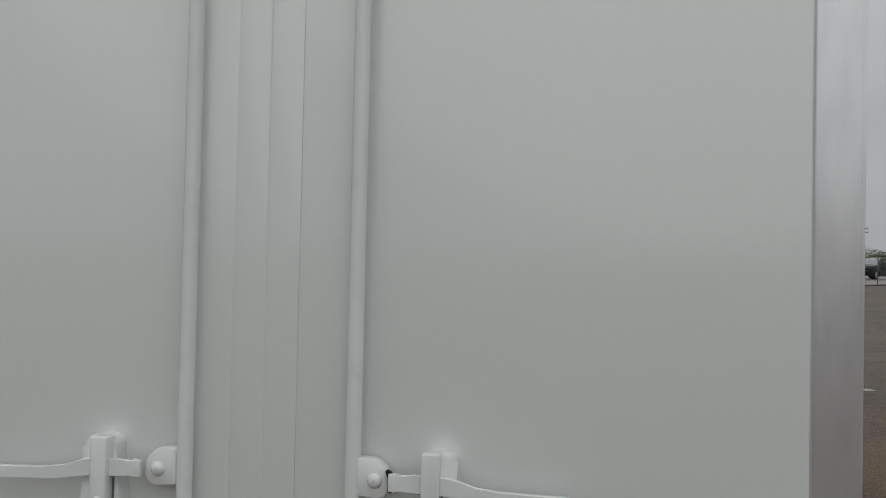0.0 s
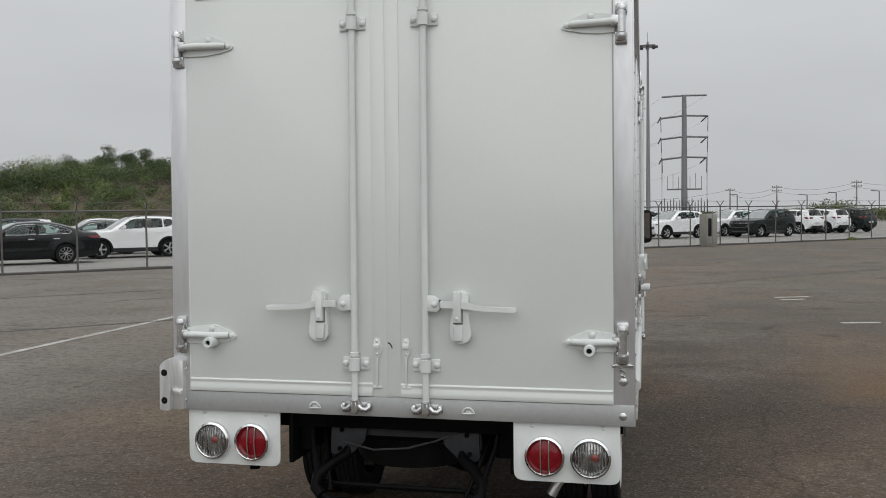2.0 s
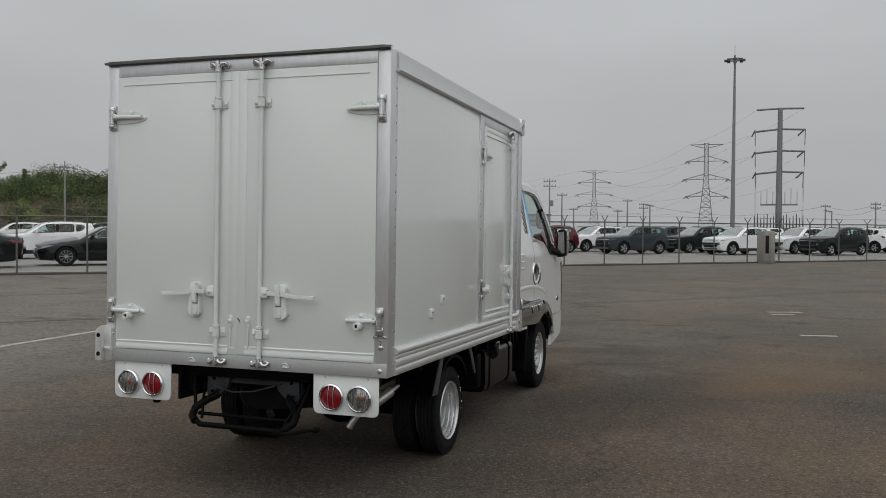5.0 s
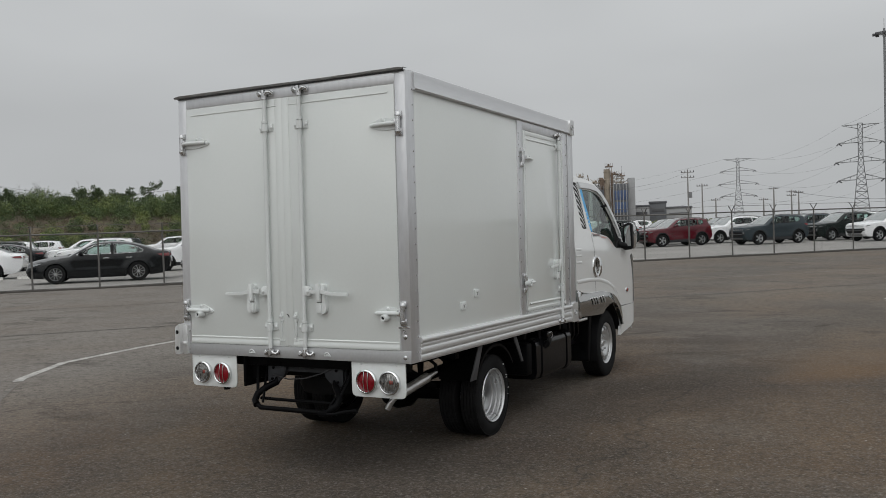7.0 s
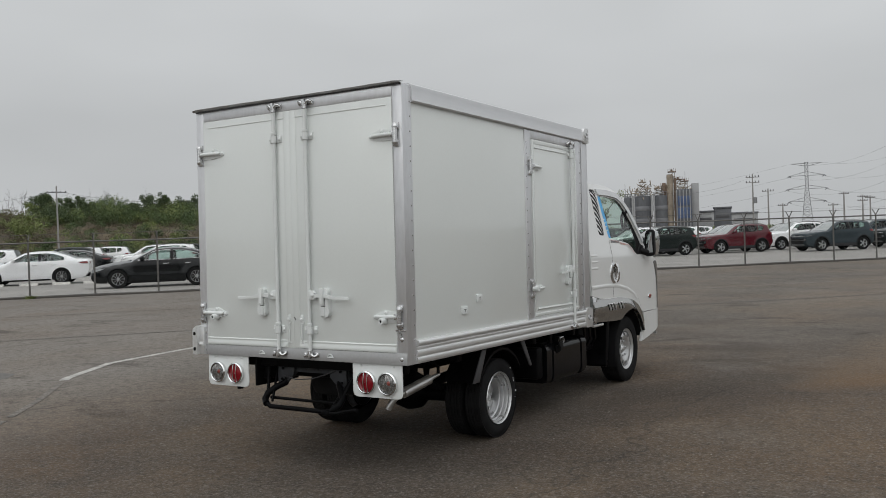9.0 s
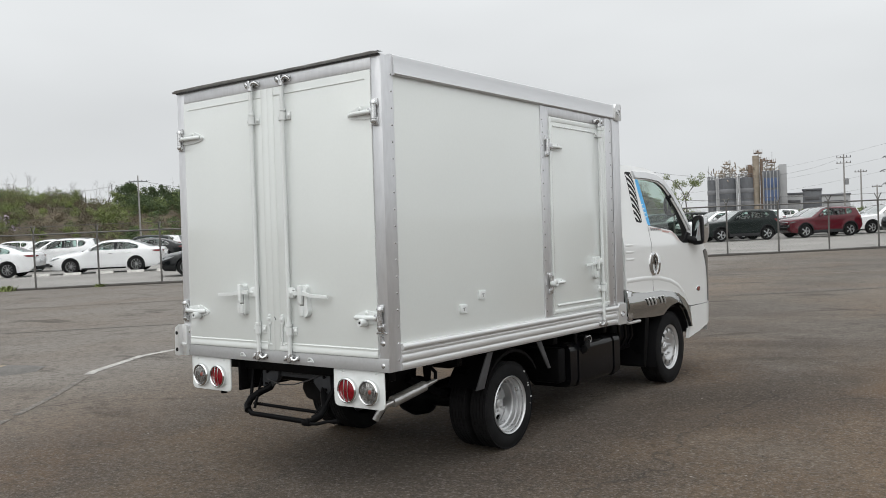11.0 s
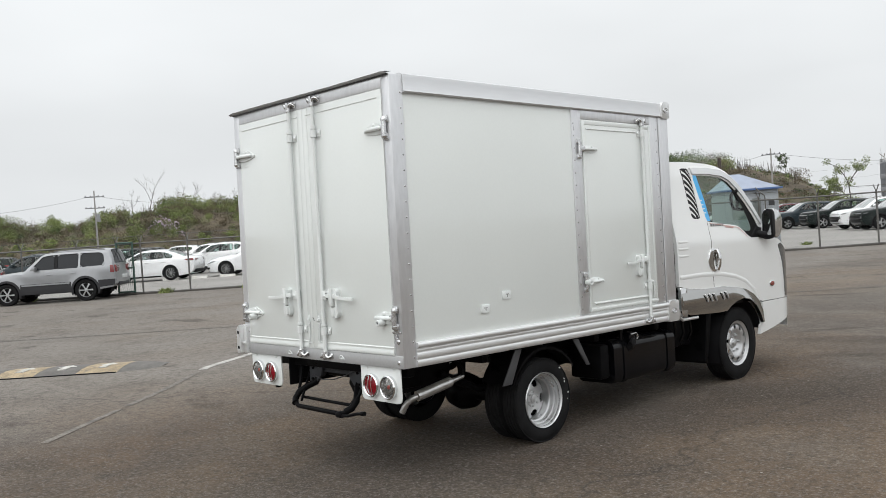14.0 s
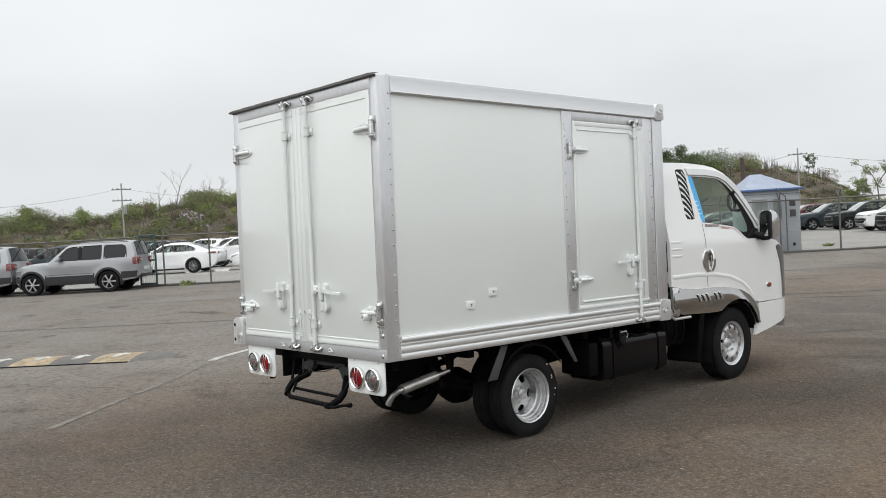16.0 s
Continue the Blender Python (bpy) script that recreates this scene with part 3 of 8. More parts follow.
# ---- rear doors ----
def strap_hinge(parent, s, z, pin):
    """A strap hinge of a rear door; s is the side, pin adds the round stop of the lower hinges."""
    kx = s * (0.852 if s > 0 else 0.876)
    bm = B()
    prism(bm, rounded([(s * 0.640, z), (s * 0.662, z + 0.018), (s * 0.735, z + 0.046), (s * 0.80, z + 0.037), (kx - s * 0.02, z + 0.034), (kx - s * 0.02, z - 0.030), (s * 0.77, z - 0.032), (s * 0.70, z - 0.024), (s * 0.650, z - 0.012)], 0.01), "y", -0.010, -0.002, 0.002)
    tube(bm, [(s * 0.675, -0.012, z + 0.004), (s * 0.69, -0.02, z + 0.004), (s * 0.80, -0.024, z + 0.006), (kx - s * 0.02, -0.022, z + 0.006)], 0.013, 10)
    rivets(bm, [(s * 0.662, -0.010, z + 0.002), (s * 0.745, -0.010, z + 0.030)], "y", -1, 0.013, 0.008)
    strap = part("strap_hinge", bm, FITTING, parent, "white-painted strap hinge")
    bm = B()
    cyl(bm, (kx, -0.020, z - 0.035), (kx, -0.020, z + 0.045), 0.016, 14)
    for dz in (-0.050, 0.055):
        lathe(bm, [(0.020, -0.012), (0.022, 0.0), (0.016, 0.012), (0.001, 0.014)], (kx, -0.016, z + dz), "z", 12, 1 if dz > 0 else -1)
        box(bm, kx - 0.022, kx + 0.022, -0.014, -0.001, z + dz - 0.022, z + dz + 0.022, 0.004)
    box(bm, min(kx - s * 0.037, kx), max(kx - s * 0.037, kx), -0.032, -0.008, z - 0.012, z + 0.026, 0.006)
    part("hinge_knuckle", bm, ZINC, strap, "bright zinc hinge knuckle")
    if pin:
        bm = B()
        lathe(bm, [(0.023, 0.0), (0.021, 0.02), (0.0215, 0.046), (0.019, 0.052), (0.0105, 0.052), (0.0095, 0.04)], (s * 0.737, -0.012, z - 0.022), "y", 20, -1)
        part("door_stop", bm, FITTING, strap)
        bm = B()
        disc(bm, (s * 0.737, -0.0535, z - 0.022), 0.0115, "y", 14)
        part("stop_hole", bm, GAP, strap, "dark bore of the door stop")


def lock_rod(parent, x, y, z0, z1, guides, r=0.0130, axis="y"):
    """An upright lock rod with its guides; on the rear face or, turned, on the side."""
    def at(u, d, z):
        return (u, -d, z) if axis == "y" else (W + 0.006 + d, u, z)
    bm = B()
    cyl(bm, at(x, y, z0), at(x, y, z1), r, 16)
    rod = part("lock_rod", bm, FITTING, parent, "white-painted lock rod")
    for g in guides:
        bm = B()
        lathe(bm, [(r + 0.001, -0.027), (r + 0.008, -0.025), (r + 0.008, 0.022), (r + 0.001, 0.024)], at(x, y, g), "z", 20)
        lathe(bm, [(r + 0.001, 0.028), (r + 0.006, 0.030), (r + 0.006, 0.044), (r + 0.001, 0.046)], at(x, y, g), "z", 20)
        for s in (-1, 1):
            a, b = sorted((x + s * (r + 0.004), x + s * 0.052))
            if axis == "y":
                box(bm, a, b, -0.012, -0.003, g - 0.024, g + 0.024, 0.003)
            else:
                box(bm, W + 0.004, W + 0.014, a, b, g - 0.024, g + 0.024, 0.003)
            dome(bm, at(x + s * 0.040, 0.012 if axis == "y" else 0.008, g), 0.013, 0.008, axis, -1 if axis == "y" else 1, 10)
        part("rod_guide", bm, FITTING, rod)
    for g, up in ((z0, -1), (z1, 1)):
        def block(u0, u1, d0, d1, v0, v1, bev):
            c0, c1 = at(x + u0, d0, g + v0), at(x + u1, d1, g + v1)
            box(bm, *(q for pair in zip(map(min, c0, c1), map(max, c0, c1)) for q in pair), bev)
        bm = B()
        block(-0.060, 0.060, 0.001, 0.008, -0.017, 0.017, 0.004)
        for e in (-1, 1):
            tube(bm, [at(x + e * 0.016, y + 0.006, g - 0.006 * up), at(x + e * 0.028, y + 0.010, g + 0.006 * up), at(x + e * 0.042, y + 0.004, g + 0.010 * up), at(x + e * 0.054, y - 0.010, g)], 0.010, 10)
            tube(bm, [at(x + e * 0.020, y - 0.004, g + 0.012 * up), at(x + e * 0.044, y - 0.010, g + 0.015 * up)], 0.007, 8)
            dome(bm, at(x + e * 0.050, 0.008, g - 0.004 * up), 0.013, 0.016, axis, -1 if axis == "y" else 1, 12)
        lathe(bm, [(r + 0.001, -0.030), (r + 0.006, -0.026), (r + 0.006, 0.014), (r + 0.001, 0.018)], at(x, y, g - 0.012 * up), "z", 14)
        block(-0.011, 0.011, y - 0.004, y + 0.018, -0.024, 0.024, 0.004)
        part("rod_cam", bm, ZINC, rod, "bright zinc locking cam")
    return rod


def lock_handle(parent, x, z, s, axis="y", scale=1.0):
    """A lever handle with its keeper; s points from the rod to the lever's free end."""
    k = scale

    def at(u, d, v):
        return (x + s * u * k, -d * k, z + v * k) if axis == "y" else (W + 0.004 + d * k, x + s * u * k, z + v * k)

    def flat(bm, poly, d0, d1, bev):
        pts = [(x + s * u * k, z + v * k) for u, v in poly]
        if axis == "y":
            prism(bm, pts, "y", -d1 * k, -d0 * k, bev)
        else:
            prism(bm, pts, "x", W + 0.004 + d0 * k, W + 0.004 + d1 * k, bev)
    bm = B()
    flat(bm, rounded([(0.098, 0.050), (0.108, 0.060), (0.140, 0.062), (0.156, 0.046), (0.154, 0.010), (0.158, -0.050), (0.166, -0.092), (0.158, -0.118), (0.136, -0.132), (0.104, -0.132), (0.088, -0.112), (0.086, -0.070), (0.094, 0.000)], 0.012), 0.002, 0.036, 0.004)
    keeper = part("handle_keeper", bm, FITTING, parent, "white-painted handle keeper", 60)
    bm = B()
    flat(bm, rounded([(0.102, 0.062), (0.130, 0.062), (0.130, -0.052), (0.102, -0.052)], 0.003, 2), 0.030, 0.059, 0.002)
    dome(bm, at(0.116, 0.059, -0.038), 0.007 * k, 0.003 * k, axis, -1 if axis == "y" else 1, 10)
    part("keeper_tongue", bm, FITTING, keeper, "", 60)
    bm = B()
    flat(bm, rounded([(0.098, -0.060), (0.134, -0.060), (0.134, -0.122), (0.102, -0.122)], 0.006, 3), 0.030, 0.046, 0.003)
    flat(bm, [(0.104, -0.080), (0.128, -0.080), (0.128, -0.083), (0.104, -0.083)], 0.045, 0.0475, 0)
    part("keeper_latch", bm, FITTING, keeper, "", 60)
    # raised grey strips put the slot's shade into colour; no recess is cut
    bm = B()
    flat(bm, [(0.0985, 0.006), (0.1015, 0.006), (0.1015, -0.056), (0.0985, -0.056)], 0.034, 0.0370, 0)
    flat(bm, [(0.1305, 0.006), (0.1335, 0.006), (0.1335, -0.056), (0.1305, -0.056)], 0.034, 0.0370, 0)
    flat(bm, [(0.098, -0.055), (0.134, -0.055), (0.134, -0.0595), (0.098, -0.0595)], 0.034, 0.0372, 0)
    part("keeper_slot", bm, SLOTGREY, keeper, "narrow grey strips drawing the shaded slot round the tongue")
    bm = B()
    flat(bm, rounded([(-0.005, 0.046), (0.026, 0.046), (0.046, 0.028), (0.048, -0.004), (0.036, -0.016), (-0.005, -0.014)], 0.005, 3), 0.010, 0.034, 0.003)
    dome(bm, at(0.026, 0.034, 0.012), 0.012 * k, 0.008 * k, axis, -1 if axis == "y" else 1, 12)
    part("lever_pivot", bm, FITTING, keeper, "", 60)
    bm = B()
    flat(bm, [(0.050, 0.026), (0.062, 0.028), (0.068, 0.022), (0.092, 0.026), (0.142, 0.026), (0.160, 0.020), (0.184, 0.010), (0.215, 0.008), (0.325, 0.006), (0.335, 0.004), (0.335, -0.014), (0.325, -0.012), (0.215, -0.010), (0.184, -0.008), (0.160, -0.004), (0.142, 0.000), (0.092, -0.002), (0.068, 0.004), (0.062, -0.002), (0.050, 0.000)], 0.038, 0.049, 0.002)
    part("lock_lever", bm, FITTING, keeper, "", 25)
    if axis == "y" and s > 0:
        bm = B()
        flat(bm, [(0.047, 0.030), (0.053, 0.026), (0.054, -0.004), (0.050, -0.004), (0.049, 0.020), (0.044, 0.029)], 0.028, 0.042, 0.001)
        part("lever_gap", bm, GAP, keeper, "dark worn gap at the lever's pivot")


def lug(parent, x, z, z_low):
    bm = B()
    prism(bm, rounded([(x - 0.010, z + 0.042), (x + 0.010, z + 0.042), (x + 0.018, z - 0.006), (x + 0.004, z - 0.036), (x - 0.004, z - 0.036), (x - 0.018, z - 0.006)], 0.008), "y", -0.010, -0.002, 0.002)
    box(bm, x - 0.012, x + 0.012, -0.022, -0.008, z + 0.002, z + 0.020, 0.004)
    dome(bm, (x, -0.010, z + 0.030), 0.006, 0.005, "y", -1, 8)
    dome(bm, (x, -0.010, z - 0.018), 0.006, 0.005, "y", -1, 8)
    tube(bm, [(x, -0.008, z - 0.034), (x, -0.010, z_low + 0.01), (x, -0.008, z_low)], 0.0045, 8)
    box(bm, x - 0.018, x + 0.018, -0.010, -0.002, z_low - 0.006, z_low + 0.004, 0.002)
    part("seal_hasp", bm, FITTING, parent, "small painted seal hasp with a hanging pin")


for s, x0, x1, rod_x in ((-1, -DOORL + 0.004, -0.026, -0.146), (1, -0.0245, DOORW - 0.004, 0.132)):
    bm = B()
    box(bm, x0, x1, -0.003, 0.030, SILL + 0.0005, HEAD - 0.001, 0.002)
    leaf = part("rear_door", bm, PANEL, truck, "closed white panel door with a raised rim")
    a, b = (x0, x1)
    bm = B()
    tube(bm, [(a + 0.040, -0.0035, HEAD - 0.050), (b - 0.040, -0.0035, HEAD - 0.050)], 0.0035, 8)
    inner = (b - 0.055, b) if s < 0 else (a, a + 0.055)
    box(bm, inner[0], inner[1], -0.0038 if s < 0 else -0.0060, 0.0, SILL + 0.006, HEAD - 0.006, 0.0025)
    part("door_rim", bm, PANEL, leaf)
    bm = B()
    prof = [(-0.001, SILL + 0.001), (-0.008, SILL + 0.003), (-0.0105, SILL + 0.010), (-0.0100, SILL + 0.022), (-0.0070, SILL + 0.034), (-0.0060, SILL + 0.043), (-0.0085, SILL + 0.047), (-0.0085, SILL + 0.050), (-0.0050, SILL + 0.054), (-0.001, SILL + 0.055)]
    e = 0.055
    aa, bb = (a, b - e) if s < 0 else (a + e, b)
    prism(bm, prof, "x", aa, bb)
    part("door_bead", bm, PANEL, leaf, "rolled bead along the door's foot")
    strap_hinge(leaf, s, 2.168, False)
    strap_hinge(leaf, s, 1.030, True)
    lock_rod(leaf, rod_x, 0.026, 0.772, 2.445, (0.936, 2.225))
    lock_handle(leaf, -0.162 if s < 0 else 0.143, 1.153, s)
    lug(leaf, -0.062 if s < 0 else 0.052, 0.992, 0.848)
bm = B()
box(bm, -0.0268, -0.0232, -0.0034, 0.02, SILL + 0.01, HEAD - 0.01, 0)
part("door_gap", bm, FITTING, truck, "pale rubber seal between the doors")
bm = B()
tube(bm, [(-0.020, -0.0062, 1.016), (-0.012, -0.0068, 1.014), (-0.006, -0.0066, 1.006), (-0.003, -0.0062, 0.996)], 0.0026, 6)
part("paint_chip", bm, GAP, truck, "chipped dark paint spot")
for s in (-1, 1):
    bm = B()
    jamb = DOORW if s > 0 else DOORL
    box(bm, min(s * (jamb - 0.008), s * (jamb + 0.0005)), max(s * (jamb - 0.008), s * (jamb + 0.0005)), -0.0022, 0.02, SILL, HEAD, 0)
    part("door_seal", bm, FITTING, truck, "pale rubber door seal")
    if s > 0:
        bm = B()
        box(bm, jamb - 0.0022, jamb + 0.0004, -0.0030, 0.0, SILL + 0.002, HEAD - 0.002, 0)
        part("hinge_gap", bm, SILLALU, truck, "narrow dark gap along the hinge side")

# ---- side rails, right side door ----
for s in (-1, 1):
    side = W if s > 0 else WL
    bm = B()
    p = [(0.0, 2.380), (0.014, 2.382), (0.018, 2.390), (0.012, 2.398), (0.011, 2.470), (0.006, 2.492), (-0.012, 2.503), (-0.05, 2.503), (-0.05, 2.38)]
    prism(bm, [(s * (side + x), z) for x, z in p][::s], "y", 0.102, L, 0.0)
    part("top_rail", bm, TOPRAIL, truck, "satin aluminium roof rail")
    bm = B()
    p = [(-0.05, 0.732), (0.002, 0.732)]
    for c, h, o in ((0.755, 0.019, 0.008), (0.798, 0.021, 0.009), (0.832, 0.010, 0.005), (0.863, 0.019, 0.020)):
        p += [(0.003 + o * math.sin(math.pi * q / 8) ** 0.7, c - h * math.cos(math.pi * q / 8)) for q in range(9)]
    p += [(-0.05, 0.884)]
    prism(bm, [(s * (side + x), z) for x, z in p][::s], "y", 0.102, L - 0.13, 0.0)
    part("bottom_rail", bm, RAIL, truck, "ribbed aluminium side rail")
    for z, name in ((0.810, "lower_casting"), (2.440, "upper_casting")):
        bm = B()
        h = 0.085 if z < 1 else 0.066
        y0 = L - 0.135 if z < 1 else L - 0.10
        prism(bm, rounded([(y0, z - h), (L + 0.012, z - h), (L + 0.012, z + h), (y0 + 0.03, z + h), (y0, z + h - 0.03)], 0.012), "x", min(s * (side - 0.03), s * (side + 0.022)), max(s * (side - 0.03), s * (side + 0.022)), 0.006)
        cast = part(name, bm, RAIL, truck, "cast aluminium corner fitting")
        bm = B()
        ring = [(s * (side + 0.024), (y0 + L) / 2 + 0.006 + 0.030 * math.cos(t), z + 0.020 * math.sin(t)) for t in np.linspace(0, 2 * math.pi, 25)]
        tube(bm, ring, 0.003, 6, False)
        tube(bm, [(s * (side + 0.023), (y0 + L) / 2 - 0.008, z - 0.006), (s * (side + 0.024), (y0 + L) / 2 + 0.02, z + 0.006)], 0.004, 6)
        part("cast_emblem", bm, ZINC, cast)
    bm = B()
    box(bm, min(s * (side - 0.01), s * (side + 0.006)), max(s * (side - 0.01), s * (side + 0.006)), L - 0.128, L + 0.004, 0.89, 2.38, 0.006)
    tube(bm, [(s * (side + 0.004), L - 0.131, 0.89), (s * (side + 0.004), L - 0.131, 2.38)], 0.006, 8)
    part("front_corner_post", bm, ALU, truck, "aluminium front corner post")

DY0, DY1, DZ0, DZ1 = 1.797, 2.675, 0.898, 2.314
for a, b in ((1.690, DY0), (DY1, 2.792)):
    bm = B()
    box(bm, W - 0.02, W + 0.004, a, b, 0.884, 2.380, 0.002)
    jamb = part("door_jamb", bm, ALU, truck, "riveted aluminium door jamb")
    col = a + 0.020 if a < 2 else b - 0.028
    for k in range(16):
        bm = B()
        dome(bm, (W + 0.004, col, 0.93 + 0.090 * k), 0.006, 0.003, "x", 1, 8)
        part("rivet", bm, ZINC, jamb)
bm = B()
box(bm, W - 0.02, W + 0.0035, DY0, DY1, DZ1, 2.380, 0.002)
part("door_lintel", bm, ALU, truck)
bm = B()
box(bm, W - 0.02, W + 0.008, DY0 + 0.003, DY1 - 0.003, DZ0, DZ1 - 0.003, 0.004)
side_door = part("side_door", bm, PANEL, truck, "closed white panel side door with a raised rim")
bm = B()
for c in ((DY0 + 0.004, DY0 + 0.032, DZ0 + 0.004, DZ1 - 0.006), (DY1 - 0.085, DY1 - 0.075, DZ0 + 0.06, DZ1 - 0.05), (DY1 - 0.028, DY1 - 0.004, DZ0 + 0.004, DZ1 - 0.006)):
    box(bm, W + 0.004, W + 0.0105, c[0], c[1], c[2], c[3], 0.003)
box(bm, W + 0.004, W + 0.0105, DY0 + 0.03, DY1 - 0.03, DZ1 - 0.040, DZ1 - 0.006, 0.003)
tube(bm, [(W + 0.010, DY0 + 0.05, DZ1 - 0.070), (W + 0.010, DY1 - 0.12, DZ1 - 0.070)], 0.004, 8)
tube(bm, [(W + 0.010, DY0 + 0.05, DZ0 + 0.060), (W + 0.010, DY1 - 0.12, DZ0 + 0.060)], 0.009, 8)
box(bm, W + 0.004, W + 0.016, DY0 + 0.004, DY1 - 0.004, DZ0 + 0.004, DZ0 + 0.030, 0.005)
part("door_rim", bm, PANEL, side_door)
for z, pin in ((2.094, False), (1.122, True)):
    bm = B()
    prism(bm, rounded([(1.805, z + 0.026), (1.90, z + 0.030), (1.975, z + 0.004), (1.975, z - 0.006), (1.90, z - 0.026), (1.805, z - 0.026)], 0.010), "x", W + 0.006, W + 0.016, 0.002)
    tube(bm, [(W + 0.02, 1.80, z), (W + 0.026, 1.86, z), (W + 0.018, 1.93, z)], 0.011, 10)
    rivets(bm, [(W + 0.016, 1.955, z), (W + 0.016, 1.90, z + 0.016)], "x", 1, 0.010, 0.006)
    strap = part("strap_hinge", bm, FITTING, side_door, "white-painted strap hinge")
    bm = B()
    cyl(bm, (W + 0.022, 1.752, z - 0.05), (W + 0.022, 1.752, z + 0.05), 0.014, 14)
    for dz in (-0.055, 0.055):
        box(bm, W, W + 0.020, 1.732, 1.772, z + dz - 0.020, z + dz + 0.020, 0.005)
    box(bm, W + 0.010, W + 0.032, 1.752, 1.806, z - 0.018, z + 0.018, 0.005)
    part("hinge_knuckle", bm, ZINC, strap, "bright zinc hinge knuckle")
    if pin:
        bm = B()
        lathe(bm, [(0.020, 0.0), (0.022, 0.03), (0.021, 0.048), (0.010, 0.048), (0.009, 0.035), (0.001, 0.035)], (W + 0.020, 1.752, z), "x", 18, 1)
        part("door_stop", bm, FITTING, strap)
lock_rod(side_door, 2.540, 0.018, 0.765, 2.335, (1.040, 2.235), 0.013, "x")
lock_handle(side_door, 2.530, 1.235, -1, "x", 0.88)
bm = B()
tube(bm, [(W + 0.014, 2.612, 1.072), (W + 0.016, 2.612, 0.97), (W + 0.012, 2.612, 0.945)], 0.005, 8)
dome(bm, (W + 0.008, 2.612, 1.066), 0.016, 0.012, "x", 1, 10)
part("seal_hasp", bm, FITTING, side_door)
for y, z in ((0.712, 1.027), (0.920, 1.100)):
    bm = B()
    prism(bm, rounded([(y - 0.038, z - 0.026), (y + 0.038, z - 0.026), (y + 0.038, z + 0.026), (y - 0.038, z + 0.026)], 0.006), "x", W - 0.008, W + 0.004, 0.002)
    plate = part("lashing_plate", bm, FITTING, truck, "small white screw plate with a hook slot")
    bm = B()
    box(bm, W + 0.003, W + 0.0055, y - 0.014, y + 0.016, z + 0.004, z + 0.008, 0)
    box(bm, W + 0.003, W + 0.0055, y - 0.002, y + 0.003, z - 0.014, z + 0.006, 0)
    part("slot", bm, SLOTGREY, plate)

# ---- rear lamps ----
for s in (-1, 1):
    bm = B()
    xs = (-0.862, -0.470) if s < 0 else (0.455, 0.842)
    prism(bm, rounded([(xs[0], 0.516), (xs[1], 0.516), (xs[1], 0.731), (xs[0], 0.731)], [0.035, 0.035, 0.004, 0.004]), "y", 0.012, 0.020, 0.002)
    plate = part("lamp_plate", bm, FITTING, truck, "white-painted lamp plate")
    for bx in (xs[0] + 0.07, xs[1] - 0.06):
        bm = B()
        dome(bm, (bx, 0.012, 0.720), 0.008, 0.006, "y", -1, 8)
        part("bolt", bm, FITTING, plate)
    for x, red in ((s * 0.745 - 0.008, False), (s * 0.577 - 0.006, True)):
        z = 0.612
        bm = B()
        lathe(bm, [(0.070, 0.0), (0.074, 0.010), (0.073, 0.022), (0.066, 0.028), (0.061, 0.022), (0.060, 0.006)], (x, 0.012, z), "y", 40, -1)
        lamp = part("rear_lamp", bm, CHROME, truck, "round rear lamp in a chrome ring")
        bm = B()
        lathe(bm, [(0.061, 0.012), (0.050, 0.018), (0.030, 0.023), (0.001, 0.025)], (x, 0.012, z), "y", 40, -1)
        part("lens", bm, REDLENS if red else CLEARLENS, lamp, "red lens" if red else "clear ribbed lens")
        if not red:
            bm = B()
            dome(bm, (x + 0.016, -0.008, z + 0.004), 0.017, 0.010, "y", -1, 12)
            part("bulb", bm, ORANGELENS, lamp, "dim orange bulb behind the lens")
            for k in range(-5, 6):
                u = k * 0.0105
                h = math.sqrt(0.058 ** 2 - u * u)
                bm = B()
                tube(bm, [(x + u, 0.012 - 0.018, z - h), (x + u, 0.012 - 0.026, z), (x + u, 0.012 - 0.018, z + h)], 0.003, 6)
                part("lens_rib", bm, CLEARLENS, lamp)
        if red:
            for u in (-0.014, 0.016):
                bm = B()
                h = math.sqrt(0.063 ** 2 - u * u)
                tube(bm, [(x + u, -0.010, z - h), (x + u, -0.020, z), (x + u, -0.010, z + h)], 0.0026, 6)
                part("guard_wire", bm, CHROME, lamp)
bm = B()
cyl(bm, (-0.60, 0.06, 0.512), (-0.60, 0.06, 0.492), 0.022, 10)
part("drain_plug", bm, BLACK, truck)

# ---- chassis ----
BRACKET = material("dark_grey_bracket_paint", (0.036, 0.038, 0.042), 0.55, vary=0.3, scale=9, spec=0.25)
for x in (-0.40, 0.40):
    bm = B()
    prism(bm, [(0.12, 0.565), (0.50, 0.565), (0.74, 0.640), (1.20, 0.640), (1.40, 0.53), (4.60, 0.52), (4.60, 0.66), (2.05, 0.66), (1.70, 0.722), (0.68, 0.722), (0.45, 0.70), (0.12, 0.70)], "x", x - 0.03, x + 0.03, 0.004)
    part("frame_rail", bm, BLACK, truck, "black steel frame rail kicked up over the axle")
for y in (0.10, 0.75, 1.95, 2.75):
    bm = B()
    box(bm, -0.80, 0.80, y, y + 0.06, 0.66, 0.732, 0.004)
    part("cross_member", bm, BLACK, truck)
bm = B()
prism(bm, [(-0.30, 0.705), (0.30, 0.705), (0.31, 0.58), (0.20, 0.58), (0.16, 0.625), (-0.16, 0.625), (-0.20, 0.58), (-0.31, 0.58)], "y", 0.16, 0.19, 0.004)
box(bm, -0.05, 0.05, 0.135, 0.17, 0.645, 0.715, 0.006)
box(bm, -0.22, 0.22, 0.150, 0.165, 0.675, 0.700, 0.003)
